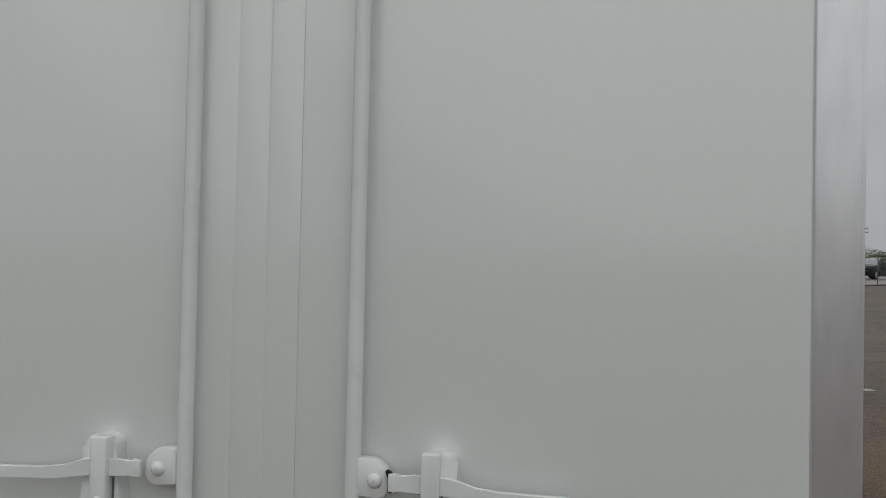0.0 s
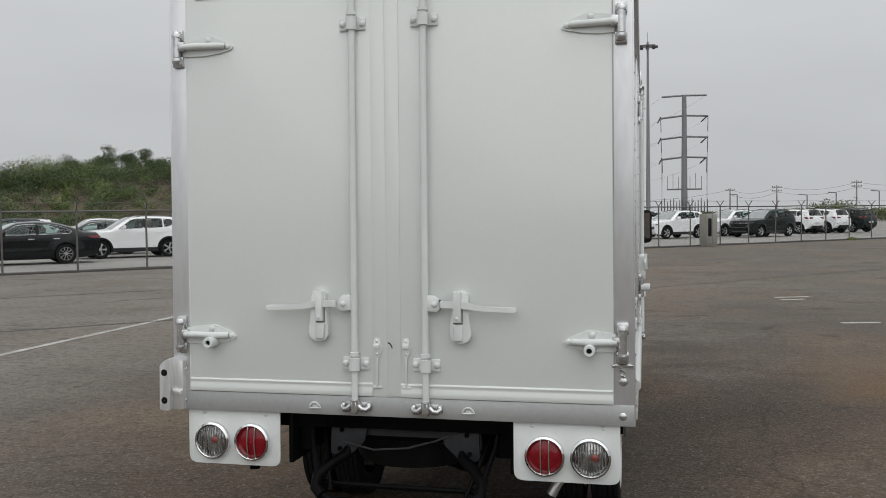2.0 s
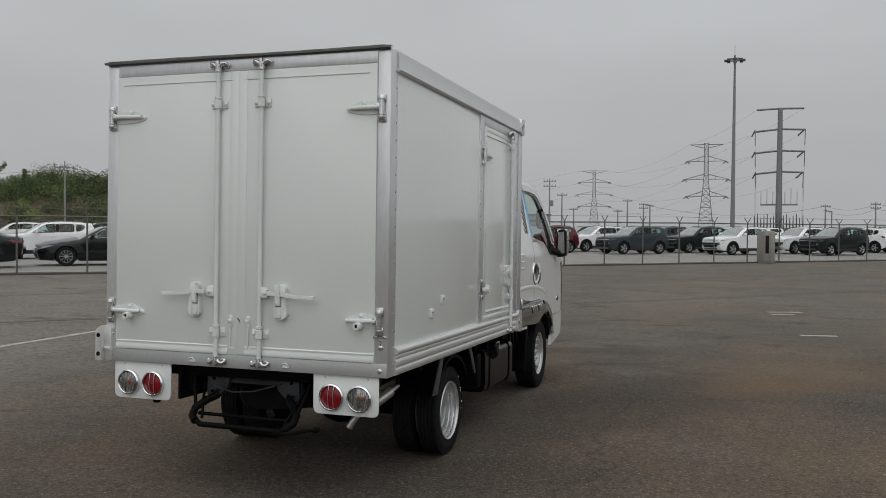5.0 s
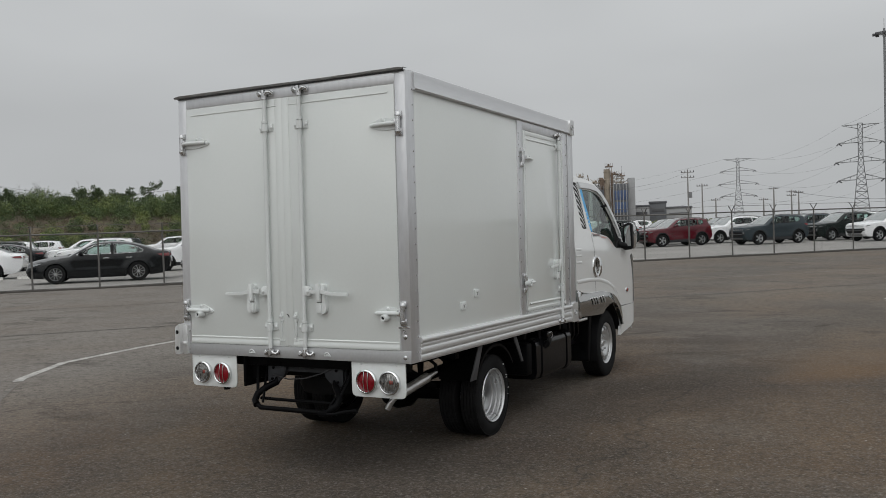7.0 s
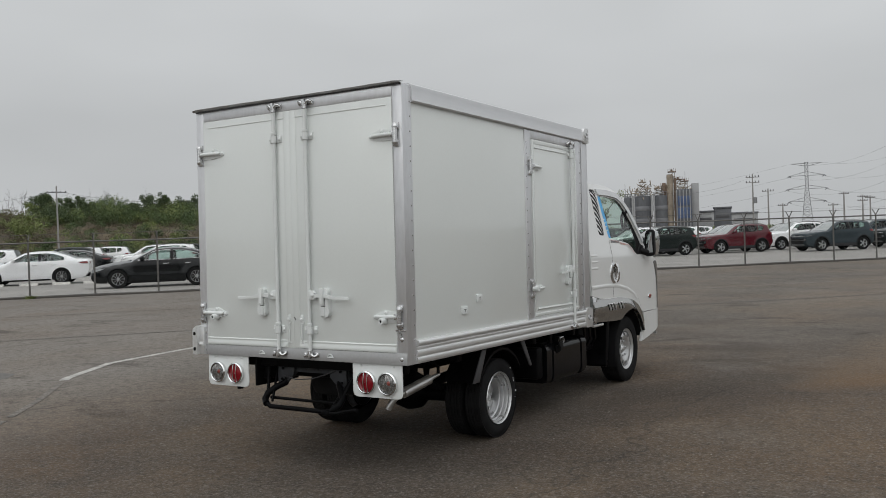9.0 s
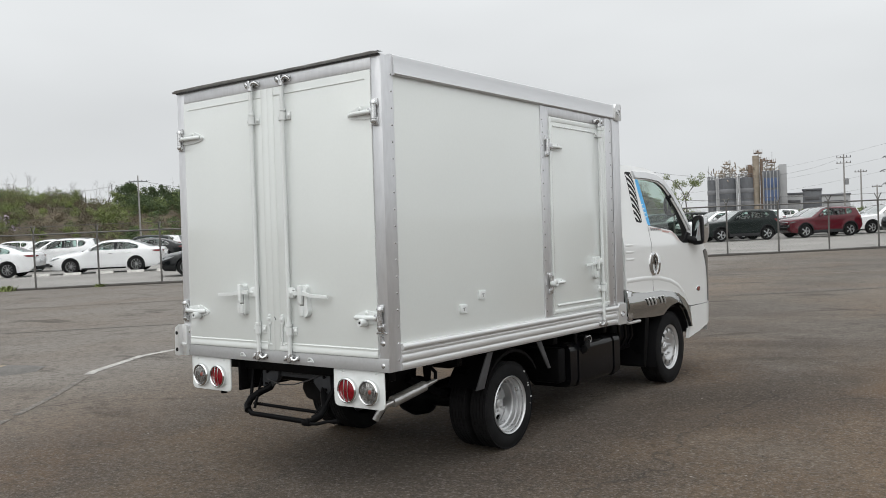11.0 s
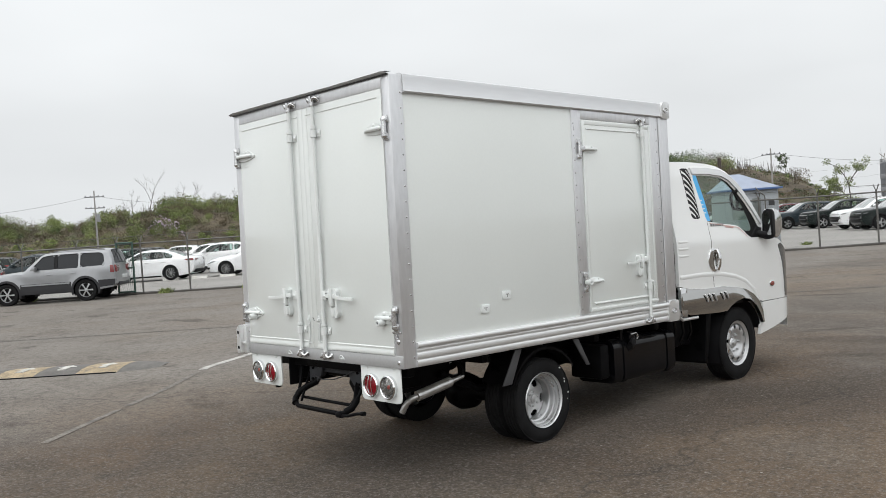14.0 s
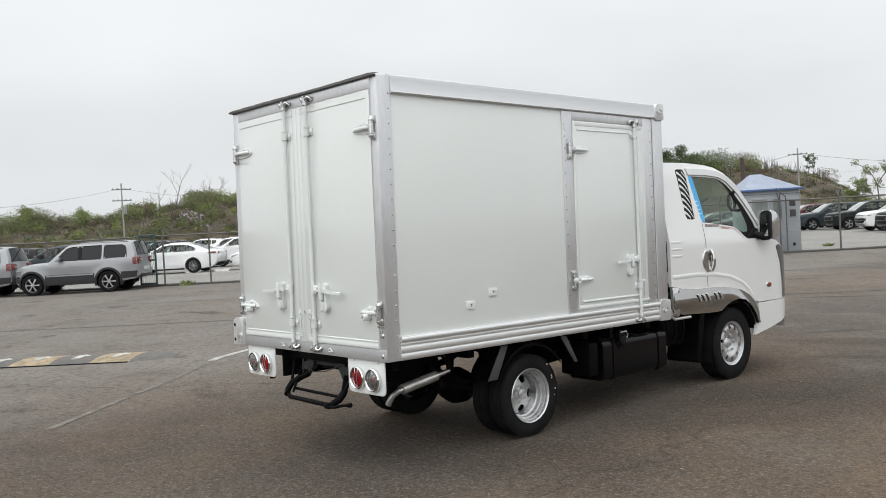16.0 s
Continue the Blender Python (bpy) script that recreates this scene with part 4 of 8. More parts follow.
part("plate_bracket", bm, BRACKET, truck, "black bracket behind the bumper bar")
for s in (-1, 1):
    bm = B()
    prism(bm, rounded([(s * 0.150, 0.665), (s * 0.300, 0.675), (s * 0.305, 0.545), (s * 0.235, 0.535), (s * 0.165, 0.600)], 0.010), "y", 0.135, 0.155, 0.003)
    plate = part("bracket_plate", bm, BRACKET, truck)
    for u, v in ((0.255, 0.645), (0.265, 0.570)):
        bm = B()
        cyl(bm, (s * u, 0.136, v), (s * u, 0.126, v), 0.010, 6)
        part("bolt", bm, BLACK, plate)
    bm = B()
    tube(bm, [(s * 0.290, -0.005, 0.418), (s * 0.326, 0.020, 0.440), (s * 0.330, 0.055, 0.480), (s * 0.285, 0.100, 0.520), (s * 0.240, 0.140, 0.545), (s * 0.225, 0.180, 0.620)], 0.023, 12)
    part("bar_neck", bm, BLACK, truck, "thick black swan-neck arm of the underrun bar")
    bm = B()
    tube(bm, [(s * 0.385, 0.14, 0.70), (s * 0.370, 0.11, 0.600), (s * 0.325, 0.05, 0.470)], 0.011, 8)
    part("bar_strut", bm, BLACK, truck)
    bm = B()
    tube(bm, [(s * 0.355, 0.20, 0.66), (s * 0.31, 0.11, 0.54), (s * 0.268, 0.03, 0.43)], 0.009, 8)
    part("bar_strut", bm, BLACK, truck)
bm = B()
tube(bm, [(-0.300, 0.005, 0.424), (-0.26, 0.0, 0.400), (0.0, -0.012, 0.402), (0.262, -0.02, 0.402), (0.300, -0.005, 0.420)], 0.016, 12)
part("underrun_bar", bm, BLACK, truck, "black tubular underrun bar and step")
bm = B()
tube(bm, [(-0.315, 0.070, 0.448), (0.0, 0.066, 0.446), (0.295, 0.062, 0.446)], 0.011, 10)
part("step_bar", bm, BLACK, truck)
bm = B()
box(bm, 0.225, 0.290, -0.045, 0.015, 0.380, 0.418, 0.010)
tube(bm, [(0.28, -0.03, 0.396), (0.35, -0.035, 0.402), (0.42, -0.022, 0.420), (0.485, -0.018, 0.428)], 0.010, 10)
cyl(bm, (0.475, -0.018, 0.427), (0.505, -0.016, 0.430), 0.015, 10)
part("bar_foot", bm, BLACK, truck, "black hooked end of the underrun bar")
bm = B()
tube(bm, [(-0.25, 0.125, 0.600), (-0.12, 0.115, 0.575), (0.02, 0.112, 0.588), (0.14, 0.118, 0.622), (0.24, 0.13, 0.665)], 0.004, 6)
part("plate_cable", bm, GREYPLASTIC, truck, "thin cable hanging across the bracket")
bm = B()
lathe(bm, [(0.05, -0.62), (0.055, -0.3), (0.06, -0.16), (0.12, -0.10), (0.145, 0.0), (0.12, 0.10), (0.06, 0.16), (0.055, 0.3), (0.05, 0.62)], (0.0, 1.342, 0.318), "x", 24)
part("rear_axle", bm, BLACK, truck)
bm = B()
tube(bm, [(0.0, 1.5, 0.34), (0.0, 3.4, 0.46)], 0.045, 12)
part("drive_shaft", bm, BLACK, truck)
for x in (-0.47, 0.47):
    bm = B()
    tube(bm, [(x, 0.66, 0.58), (x, 1.0, 0.43), (x, 1.312, 0.385), (x, 1.65, 0.43), (x, 2.0, 0.56)], 0.030, 8)
    part("leaf_spring", bm, BLACK, truck)
# spare wheel cradle and gear under the tail
bm = B()
lathe(bm, [(0.10, 0.0), (0.26, -0.03), (0.285, 0.03), (0.27, 0.12), (0.10, 0.14)], (-0.08, 0.66, 0.46), "z", 28)
part("spare_tyre", bm, RUBBER, truck, "spare tyre slung under the frame")
bm = B()
box(bm, -0.30, 0.30, 0.28, 0.32, 0.57, 0.66, 0.01)
part("tow_beam", bm, BLACK, truck)
for s in (-1, 1):
    bm = B()
    box(bm, min(s * 0.435, s * 0.455), max(s * 0.435, s * 0.455), 0.06, 0.50, 0.52, 0.732, 0.006)
    part("splash_panel", bm, BLACK, truck, "black splash panel beside the frame")
# exhaust
bm = B()
tube(bm, [(0.570, 0.234, 0.400), (0.586, 0.240, 0.432), (0.606, 0.250, 0.464), (0.628, 0.276, 0.490), (0.650, 0.312, 0.504), (0.654, 0.330, 0.508)], 0.020, 14)
tube(bm, [(0.646, 0.300, 0.502), (0.650, 0.318, 0.506), (0.677, 0.548, 0.555), (0.680, 0.566, 0.559)], 0.034, 20)
tube(bm, [(0.677, 0.55, 0.555), (0.684, 0.605, 0.567), (0.692, 0.672, 0.581)], 0.020, 12, True, 0.013)
part("exhaust_pipe", bm, MUFFLER, truck, "bare steel exhaust pipe and silencer", 50)
bm = B()
tube(bm, [(0.691, 0.668, 0.580), (0.690, 0.672, 0.63), (0.60, 0.66, 0.70)], 0.012, 10)
part("exhaust_hanger", bm, BLACK, truck)
for y0, y1, z0 in ((0.50, 0.770, 0.50), (0.870, 0.925, 0.47)):
    bm = B()
    prism(bm, [(y0, z0 + 0.05), (y0 + 0.02, z0), (y1 - 0.02, z0), (y1, z0 + 0.05), (y1 + 0.02, 0.72), (y0 - 0.02, 0.72)], "x", 0.435, 0.452, 0.004)
    part("spring_hanger", bm, BLACK, truck, "black spring hanger plate")
# fuel tank
bm = B()
prism(bm, rounded([(0.46, 0.31), (0.80, 0.31), (0.82, 0.36), (0.82, 0.60), (0.78, 0.645), (0.46, 0.645)], 0.04), "y", 2.16, 3.00, 0.012)
tank = part("fuel_tank", bm, TANKBLACK, truck, "glossy black fuel tank")
for y in (2.28, 2.88):
    bm = B()
    prism(bm, rounded([(0.452, 0.302), (0.805, 0.302), (0.828, 0.355), (0.828, 0.605), (0.785, 0.653), (0.452, 0.653)], 0.04), "y", y, y + 0.045, 0.004)
    part("tank_strap", bm, TANKBLACK, tank)
bm = B()
tube(bm, [(0.80, 2.36, 0.56), (0.835, 2.36, 0.58), (0.845, 2.36, 0.61)], 0.028, 14)
lathe(bm, [(0.032, 0.0), (0.034, 0.012), (0.030, 0.022), (0.001, 0.024)], (0.846, 2.36, 0.612), "x", 16)
part("filler_cap", bm, PLASTIC, tank)
bm = B()
prism(bm, rounded([(2.33, 0.615), (2.42, 0.615), (2.43, 0.655), (2.40, 0.690), (2.34, 0.690), (2.32, 0.655)], 0.012), "x", 0.800, 0.852, 0.006)
cyl(bm, (0.79, 2.30, 0.60), (0.79, 2.30, 0.72), 0.018, 10)
part("filler_neck", bm, TANKBLACK, tank)
bm = B()
tube(bm, [(0.858, 2.335, 0.675), (0.862, 2.40, 0.682), (0.860, 2.425, 0.650), (0.858, 2.41, 0.628)], 0.006, 8)
part("filler_latch", bm, ZINC, tank, "bright wire latch")
bm = B()
box(bm, 0.50, 0.80, 2.02, 2.13, 0.36, 0.62, 0.02)
part("battery_box", bm, BLACK, truck)
bm = B()
box(bm, -0.82, -0.46, 2.35, 3.0, 0.34, 0.64, 0.03)
part("air_tank_box", bm, BLACK, truck)
bm = B()
box(bm, -0.36, 0.36, 2.9, 4.7, 0.40, 0.80, 0.04)
part("engine_block", bm, BLACK, truck)
# mudguards
for s in (-1, 1):
    bm = B()
    rows = []
    for k in range(11):
        a = radians(158 - 12.5 * k)
        y, z = 1.342 + 0.365 * math.cos(a), 0.318 + 0.365 * math.sin(a) + 0.02
        rows.append([bm.verts.new((s * x, y, z)) for x in (0.53, 0.815, 0.830, 0.830)])
        rows[-1][3].co.z -= 0.022
    for p, q in zip(rows, rows[1:]):
        for j in range(3):
            bm.faces.new((p[j], p[j + 1], q[j + 1], q[j]))
    guard = part("mudguard", bm, BLACK, truck, "black plastic rear mudguard")
    for y0, y1, z0, z1, wide in ((0.892, 1.050, 0.490, 0.715, 0.085), (1.795, 1.665, 0.510, 0.715, 0.032)):
        bm = B()
        prism(bm, [(y0 - 0.004, z0), (y0 + wide, z0), (y1 + 0.040, z1), (y1 - 0.025, z1)], "x", min(s * 0.836, s * 0.846), max(s * 0.836, s * 0.846), 0.002)
        part("guard_stay", bm, GREYPLASTIC, guard)
    bm = B()
    prism(bm, rounded([(3.46, 0.30), (3.50, 0.28), (3.56, 0.52), (3.60, 0.74), (3.52, 0.74)], 0.02), "x", min(s * 0.50, s * 0.82), max(s * 0.50, s * 0.82), 0.004)
    part("front_mud_flap", bm, BLACK, truck, "black rubber flap behind the front wheel")
    bm = B()
    box(bm, min(s * 0.45, s * 0.72), max(s * 0.45, s * 0.72), 3.06, 3.42, 0.46, 0.72, 0.02)
    part("step_box", bm, BLACK, truck)
    for y in (3.10, 3.22, 3.34):
        bm = B()
        tube(bm, [(s * 0.76, y, 0.71), (s * 0.765, y + 0.01, 0.58), (s * 0.72, y + 0.02, 0.50)], 0.012, 8)
        part("air_hose", bm, TANKBLACK, truck)


# ---- wheels ----
def tyre_mesh(r, w, rim_r):
    bm = B()
    h = w / 2
    prof = [(rim_r, -h * 0.72), (rim_r + 0.02, -h * 0.92), ((r + rim_r) / 2, -h), (r - 0.030, -h * 0.94), (r - 0.010, -h * 0.80)]
    tread = []
    for k in range(5):
        c = -h * 0.72 + k * (h * 1.44) / 4
        tread += [(r, c - h * 0.14), (r, c + h * 0.14)]
        if k < 4:
            tread += [(r - 0.008, c + h * 0.16), (r - 0.008, c + h * 0.20)]
    prof += tread + [(p[0], -p[1]) for p in prof[::-1]]
    lathe(bm, prof, (0, 0, 0), "x", 64)
    m = 90
    for k in range(m):
        a = 2 * math.pi * k / m
        for sx in (-1, 1):
            x0, x1 = sorted((sx * h * 0.70, sx * h * 0.93))
            pts = []
            for x, rr in ((x0, 0), (x1, 0)):
                q = r - 0.002 - (0.016 if abs(x) > h * 0.85 else 0.0)
                for da in (-0.016, 0.016):
                    pts.append((x, (q + 0.005) * math.cos(a + da), (q + 0.005) * math.sin(a + da)))
            put(bm, pts, [(0, 1, 3, 2)])
    return finish(bm, "tyre", 30)


def holed_disc(bm, r0, r1, n, mid, tall, wide, surf, thick):
    """A turned plate between two radii with n oval holes round the radius mid; surf(r) gives its height."""
    def at(u, v):
        return Vector((surf(u), u * math.cos(v), u * math.sin(v)))
    steps, per = 18, 16
    na = n * per
    for i in range(na):
        a0, a1 = 2 * math.pi * i / na, 2 * math.pi * (i + 1) / na
        off = ((i % per) + 0.5 - per / 2) / per * 2 * math.pi / n
        for k in range(steps):
            u0, u1 = r0 + (r1 - r0) * k / steps, r0 + (r1 - r0) * (k + 1) / steps
            um = (u0 + u1) / 2
            if ((um - mid) / tall) ** 2 + (off * mid / wide) ** 2 < 1:
                continue
            put(bm, [at(u0, a0), at(u1, a0), at(u1, a1), at(u0, a1)], [(0, 1, 2, 3)])
    bmesh.ops.remove_doubles(bm, verts=bm.verts, dist=0.0004)
    rim = [e for e in bm.edges if e.is_boundary]
    for v in [v for v in bmesh.ops.extrude_edge_only(bm, edges=rim)["geom"] if isinstance(v, bmesh.types.BMVert)]:
        v.co.x -= thick


TYRE_F, TYRE_R = tyre_mesh(0.327, 0.190, 0.192), tyre_mesh(0.294, 0.140, 0.182)
bm = B()
lathe(bm, [(0.136, -0.098), (0.140, -0.040), (0.141, -0.018), (0.151, -0.012), (0.152, 0.010), (0.154, 0.016), (0.163, 0.019), (0.165, 0.040), (0.167, 0.045), (0.175, 0.047), (0.177, 0.060), (0.180, 0.068), (0.185, 0.071), (0.188, 0.066), (0.180, 0.050)], (0, 0, 0), "x", 72)
RIM_R = finish(bm, "rim")
bm = B()
holed_disc(bm, 0.050, 0.142, 5, 0.107, 0.029, 0.032, lambda r: -0.056 + 0.010 * math.cos((r - 0.05) * 30) - (0.012 if r > 0.132 else 0.0), 0.010)
DISC_R = finish(bm, "wheel_disc")
bm = B()
lathe(bm, [(0.062, -0.05), (0.060, -0.01), (0.055, 0.0), (0.030, 0.004), (0.028, 0.014), (0.018, 0.018), (0.001, 0.019)], (0, 0, 0), "x", 28)
HUB_R = finish(bm, "wheel_hub")
bm = B()
lathe(bm, [(0.196, -0.05), (0.186, -0.03), (0.178, 0.02), (0.174, 0.05), (0.180, 0.066), (0.190, 0.070), (0.198, 0.076), (0.203, 0.080), (0.205, 0.075), (0.196, 0.062)], (0, 0, 0), "x", 56)
RIM_F = finish(bm, "rim")
bm = B()
holed_disc(bm, 0.050, 0.178, 10, 0.146, 0.021, 0.018, lambda r: 0.058 - 0.030 * max(0.0, (0.105 - r) / 0.055) + (-0.02 if r > 0.165 else 0.010 * math.sin((r - 0.10) * 45) if r > 0.10 else 0.0), 0.010)
DISC_F = finish(bm, "wheel_disc")
bm = B()
lathe(bm, [(0.052, 0.02), (0.046, 0.034), (0.034, 0.040), (0.030, 0.052), (0.018, 0.056), (0.001, 0.057)], (0, 0, 0), "x", 28)
HUB_F = finish(bm, "wheel_hub")
bm = B()
cyl(bm, (-0.013, 0, 0), (0.013, 0, 0), 0.009, 6)
NUT = finish(bm, "wheel_nut")


def wheel(x, y, z, s, front, inner=False):
    ob = part("wheel", TYRE_F if front else TYRE_R, RUBBER, truck, "silver steel front wheel" if front else "dual rear wheel with a deep silver rim")
    ob.matrix_local = pose(x, y, z, (6 if front else -41) * s, 0, 0 if s > 0 else 180)
    for name, me in (("rim", RIM_F if front else RIM_R), ("wheel_disc", DISC_F if front else DISC_R), ("wheel_hub", HUB_F if front else HUB_R)):
        if inner and name == "wheel_hub":
            continue
        rim = part(name, me, RIM, ob)
        if name == "wheel_hub":
            for k in range(6):
                a, q = 2 * math.pi * k / 6, 0.075 if front else 0.048
                nut = part("wheel_nut", NUT, RIM, ob)
                nut.location = (0.048 if front else -0.039, q * math.cos(a), q * math.sin(a))
        if not front:
            rim.scale = (1.0, 1.045, 1.045)
            rim.location.x = -0.040 if name == "wheel_hub" else 0.0
    bm = B()
    lathe(bm, [(0.001, -0.09), (0.15, -0.09), (0.15, -0.11)], (0, 0, 0), "x", 24)
    part("brake_drum", bm, BLACK, ob)
    if not front and not inner and s > 0:
        for k, rr, u, v in ((0.66, 0.272, 0.006, 0.004), (0.30, 0.252, 0.004, 0.004), (0.23, 0.246, 0.003, 0.007), (-0.12, 0.262, 0.004, 0.006), (-0.30, 0.250, 0.002, 0.003)):
            bm = B()
            y, z = rr * math.cos(k + 0.9), rr * math.sin(k + 0.9)
            box(bm, 0.0655, 0.0735, y - u, y + u, z - v, z + v, 0.002)
            part("chalk_mark", bm, STRIPE, ob, "white chalk fleck on the sidewall")


for s in (-1, 1):
    wheel(s * 0.739, 1.340, 0.322, s, False)
    wheel(s * 0.567, 1.340, 0.322, s, False, True)
    wheel(s * 0.745, 4.025, 0.404, s, True)


# ---- cab ----
HEADLAMP = material("grey_headlamp_glass", (0.16, 0.165, 0.17), 0.12, 0.6, vary=0.3, scale=22, coat=0.5)
FRONT0, FRONT_R = 4.82, 0.45


def cab_x(y, z):
    x = 0.866 - max(0.0, z - 1.35) * 0.16 - 0.25 * max(0.0, z - 1.92) ** 1.0 * 0.6
    x += 0.008 * math.cos((z - 1.05) * 3.0)
    if y > FRONT0:
        d = min(y - FRONT0, FRONT_R * 0.98)
        x -= FRONT_R - math.sqrt(FRONT_R ** 2 - d * d)
    return x


def on_side(s, off=0.0):
    return lambda y, z: (s * (cab_x(y, z) + off), y, z)


SIDE_TOP = [(3.03, 1.96), (3.06, 2.02), (3.12, 2.045), (3.50, 2.052), (3.80, 2.040), (3.95, 2.020), (4.08, 1.975), (4.25, 1.870), (4.36, 1.750), (4.45, 1.630), (4.53, 1.500), (4.59, 1.390), (4.64, 1.345)]
NOSE = [(4.80, 1.325), (4.96, 1.235), (5.05, 1.10), (5.09, 0.93), (5.10, 0.752)]
ARCH_TOP = [(4.43, 0.752), (4.36, 0.780), (4.25, 0.842), (4.12, 0.890), (3.96, 0.920), (3.70, 0.945), (3.40, 0.945), (3.20, 0.960), (3.03, 0.985)]
OPENING = [(3.485, 1.932), (3.75, 1.930), (3.96, 1.915), (4.08, 1.868), (4.20, 1.780), (4.32, 1.660), (4.42, 1.530), (4.48, 1.420), (4.46, 1.365), (4.30, 1.352), (4.24, 1.372), (4.17, 1.425), (4.08, 1.470), (3.96, 1.485), (3.575, 1.522)]
PANE = [(3.480, 1.935), (3.75, 1.933), (3.955, 1.912), (4.055, 1.865), (4.155, 1.775), (4.24, 1.660), (4.30, 1.540), (4.325, 1.450), (4.305, 1.420), (4.23, 1.418), (4.17, 1.433), (4.08, 1.472), (3.96, 1.487), (3.573, 1.520)]
QUARTER = rounded([(3.318, 1.992), (3.462, 1.992), (3.480, 1.545), (3.345, 1.552)], [0.03, 0.01, 0.01, 0.03])
bm = B()
box(bm, -0.80, 0.80, 3.035, 3.07, 0.80, 1.98, 0.02)
part("cab_back", bm, CABPAINT, truck, "white cab rear wall")
for s in (-1, 1):
    bm = B()
    sheet(bm, SIDE_TOP + NOSE + ARCH_TOP, [OPENING, QUARTER], 0.028, on_side(s), (-s * 0.03, 0, 0))
    cab = part("cab_side", bm, CABPAINT, truck, "white cab side with door", 40)
    bm = B()
    sheet(bm, OPENING, [[(y, z) for y, z in PANE]], 0.02, on_side(s, -0.006), 0)
    part("pillar_trim", bm, GAP, cab, "black window pillar")
    bm = B()
    sheet(bm, PANE, [], 0.05, on_side(s, -0.012), 0)
    pane = part("side_window", bm, GLASS, cab, "green-tinted side window")
    pane.visible_shadow = False
    bm = B()
    sheet(bm, [(3.470, 1.935), (3.556, 1.935), (3.612, 1.70), (3.636, 1.522), (3.530, 1.532), (3.495, 1.70)], [], 0.02, on_side(s, -0.002), 0)
    film = part("blue_film_strip", bm, BLUEFILM, cab, "blue film strip along the window edge")
    bm = B()
    for k in range(4):
        y0, z0 = 3.530 + 0.010 * k, 1.70 - 0.036 * k
        sheet(bm, [(y0, z0), (y0 + 0.034, z0 + 0.003), (y0 + 0.034, z0 + 0.014), (y0, z0 + 0.011)], [], 0.012, on_side(s, 0.001), 0)
    part("film_print", bm, PALEFILM, film)
    bm = B()
    sheet(bm, QUARTER, [], 0.025, on_side(s, -0.004), 0)
    vent = part("quarter_panel", bm, PLASTIC, cab, "dark quarter panel with pale curved stripes")
    bm = B()
    for k in range(9):
        z1 = 2.02 - 0.058 * k
        upper, lower = [], []
        for j in range(9):
            t = j / 8
            y = 3.340 + 0.124 * t
            z = z1 - 0.03 * t - 0.075 * t * t
            wd = 0.013 * (1 - 0.4 * t)
            upper.append((y, z + wd))
            lower.append((y, z - wd))
        for (a, b), (c, d) in zip(zip(upper, lower), zip(upper[1:], lower[1:])):
            q = [p for p in (a, b, d, c)]
            if all(1.556 < p[1] < 1.984 for p in q):
                put(bm, [on_side(s, -0.002)(*p) for p in q], [(0, 1, 2, 3)])
    part("curved_stripe", bm, STRIPE, vent)
    bm = B()
    sheet(bm, [(3.475, 2.000), (3.75, 2.002), (3.98, 1.985), (4.10, 1.940), (4.26, 1.835), (4.40, 1.680), (4.52, 1.500), (4.50, 1.470), (4.40, 1.600), (4.24, 1.775), (4.08, 1.890), (3.96, 1.930), (3.75, 1.945), (3.487, 1.945)], [], 0.016, on_side(s, 0.016), (-s * 0.016, 0, 0))
    part("rain_visor", bm, VISOR, cab, "silver rain visor over the window", 50)
    # door seam and belt
    bm = B()
    line = [(3.572, 1.520), (3.575, 1.35), (3.568, 1.20), (3.570, 1.06), (3.580, 0.950)]
    sheet(bm, [(y - 0.003, z) for y, z in line] + [(y + 0.003, z) for y, z in line[::-1]], [], 0.004, on_side(s, 0.0012), 0)
    part("door_gap", bm, GAP, cab)
    # handle
    bm = B()
    prism(bm, [(3.592 + 0.088 * math.cos(t), 1.185 + 0.104 * math.sin(t)) for t in np.linspace(0, 2 * math.pi, 29)[:-1]], "x", min(s * 0.868, s * 0.882), max(s * 0.868, s * 0.882), 0.005)
    hplate = part("door_handle", bm, CHROME, cab, "oval chrome door handle")
    bm = B()
    prism(bm, [(3.572 + 0.056 * math.cos(t), 1.185 + 0.080 * math.sin(t)) for t in np.linspace(0, 2 * math.pi, 25)[:-1]], "x", min(s * 0.880, s * 0.8835), max(s * 0.880, s * 0.8835), 0)
    part("handle_recess", bm, SMOKE, hplate)
    bm = B()
    tube(bm, [(s * 0.886, 3.632, 1.275), (s * 0.902, 3.638, 1.235), (s * 0.905, 3.640, 1.185), (s * 0.902, 3.638, 1.135), (s * 0.886, 3.632, 1.095)], 0.017, 12)
    part("handle_grip", bm, CHROME, hplate)
    # press lines behind the door, belt crease
    bm = B()
    for z in (1.24, 1.30, 1.36):
        sheet(bm, [(3.05, z - 0.011), (3.19, z - 0.011), (3.205, z), (3.19, z + 0.011), (3.05, z + 0.011)], [], 0.004, lambda y, zz: (s * (cab_x(y, zz) + 0.0005 + 0.0028 * max(0.0, 1 - ((zz - z) / 0.011) ** 2)), y, zz), 0)
    part("press_line", bm, CABPAINT, cab)
    bm = B()
    crease = [(3.05, 1.075), (3.40, 1.080), (3.70, 1.068), (3.96, 1.030), (4.14, 0.975), (4.28, 0.890), (4.38, 0.775)]
    tube(bm, [(s * (cab_x(y, z) - 0.0435), y, z - 0.012) for y, z in crease], 0.048, 20)
    part("wheel_arch_crease", bm, CABPAINT, cab)
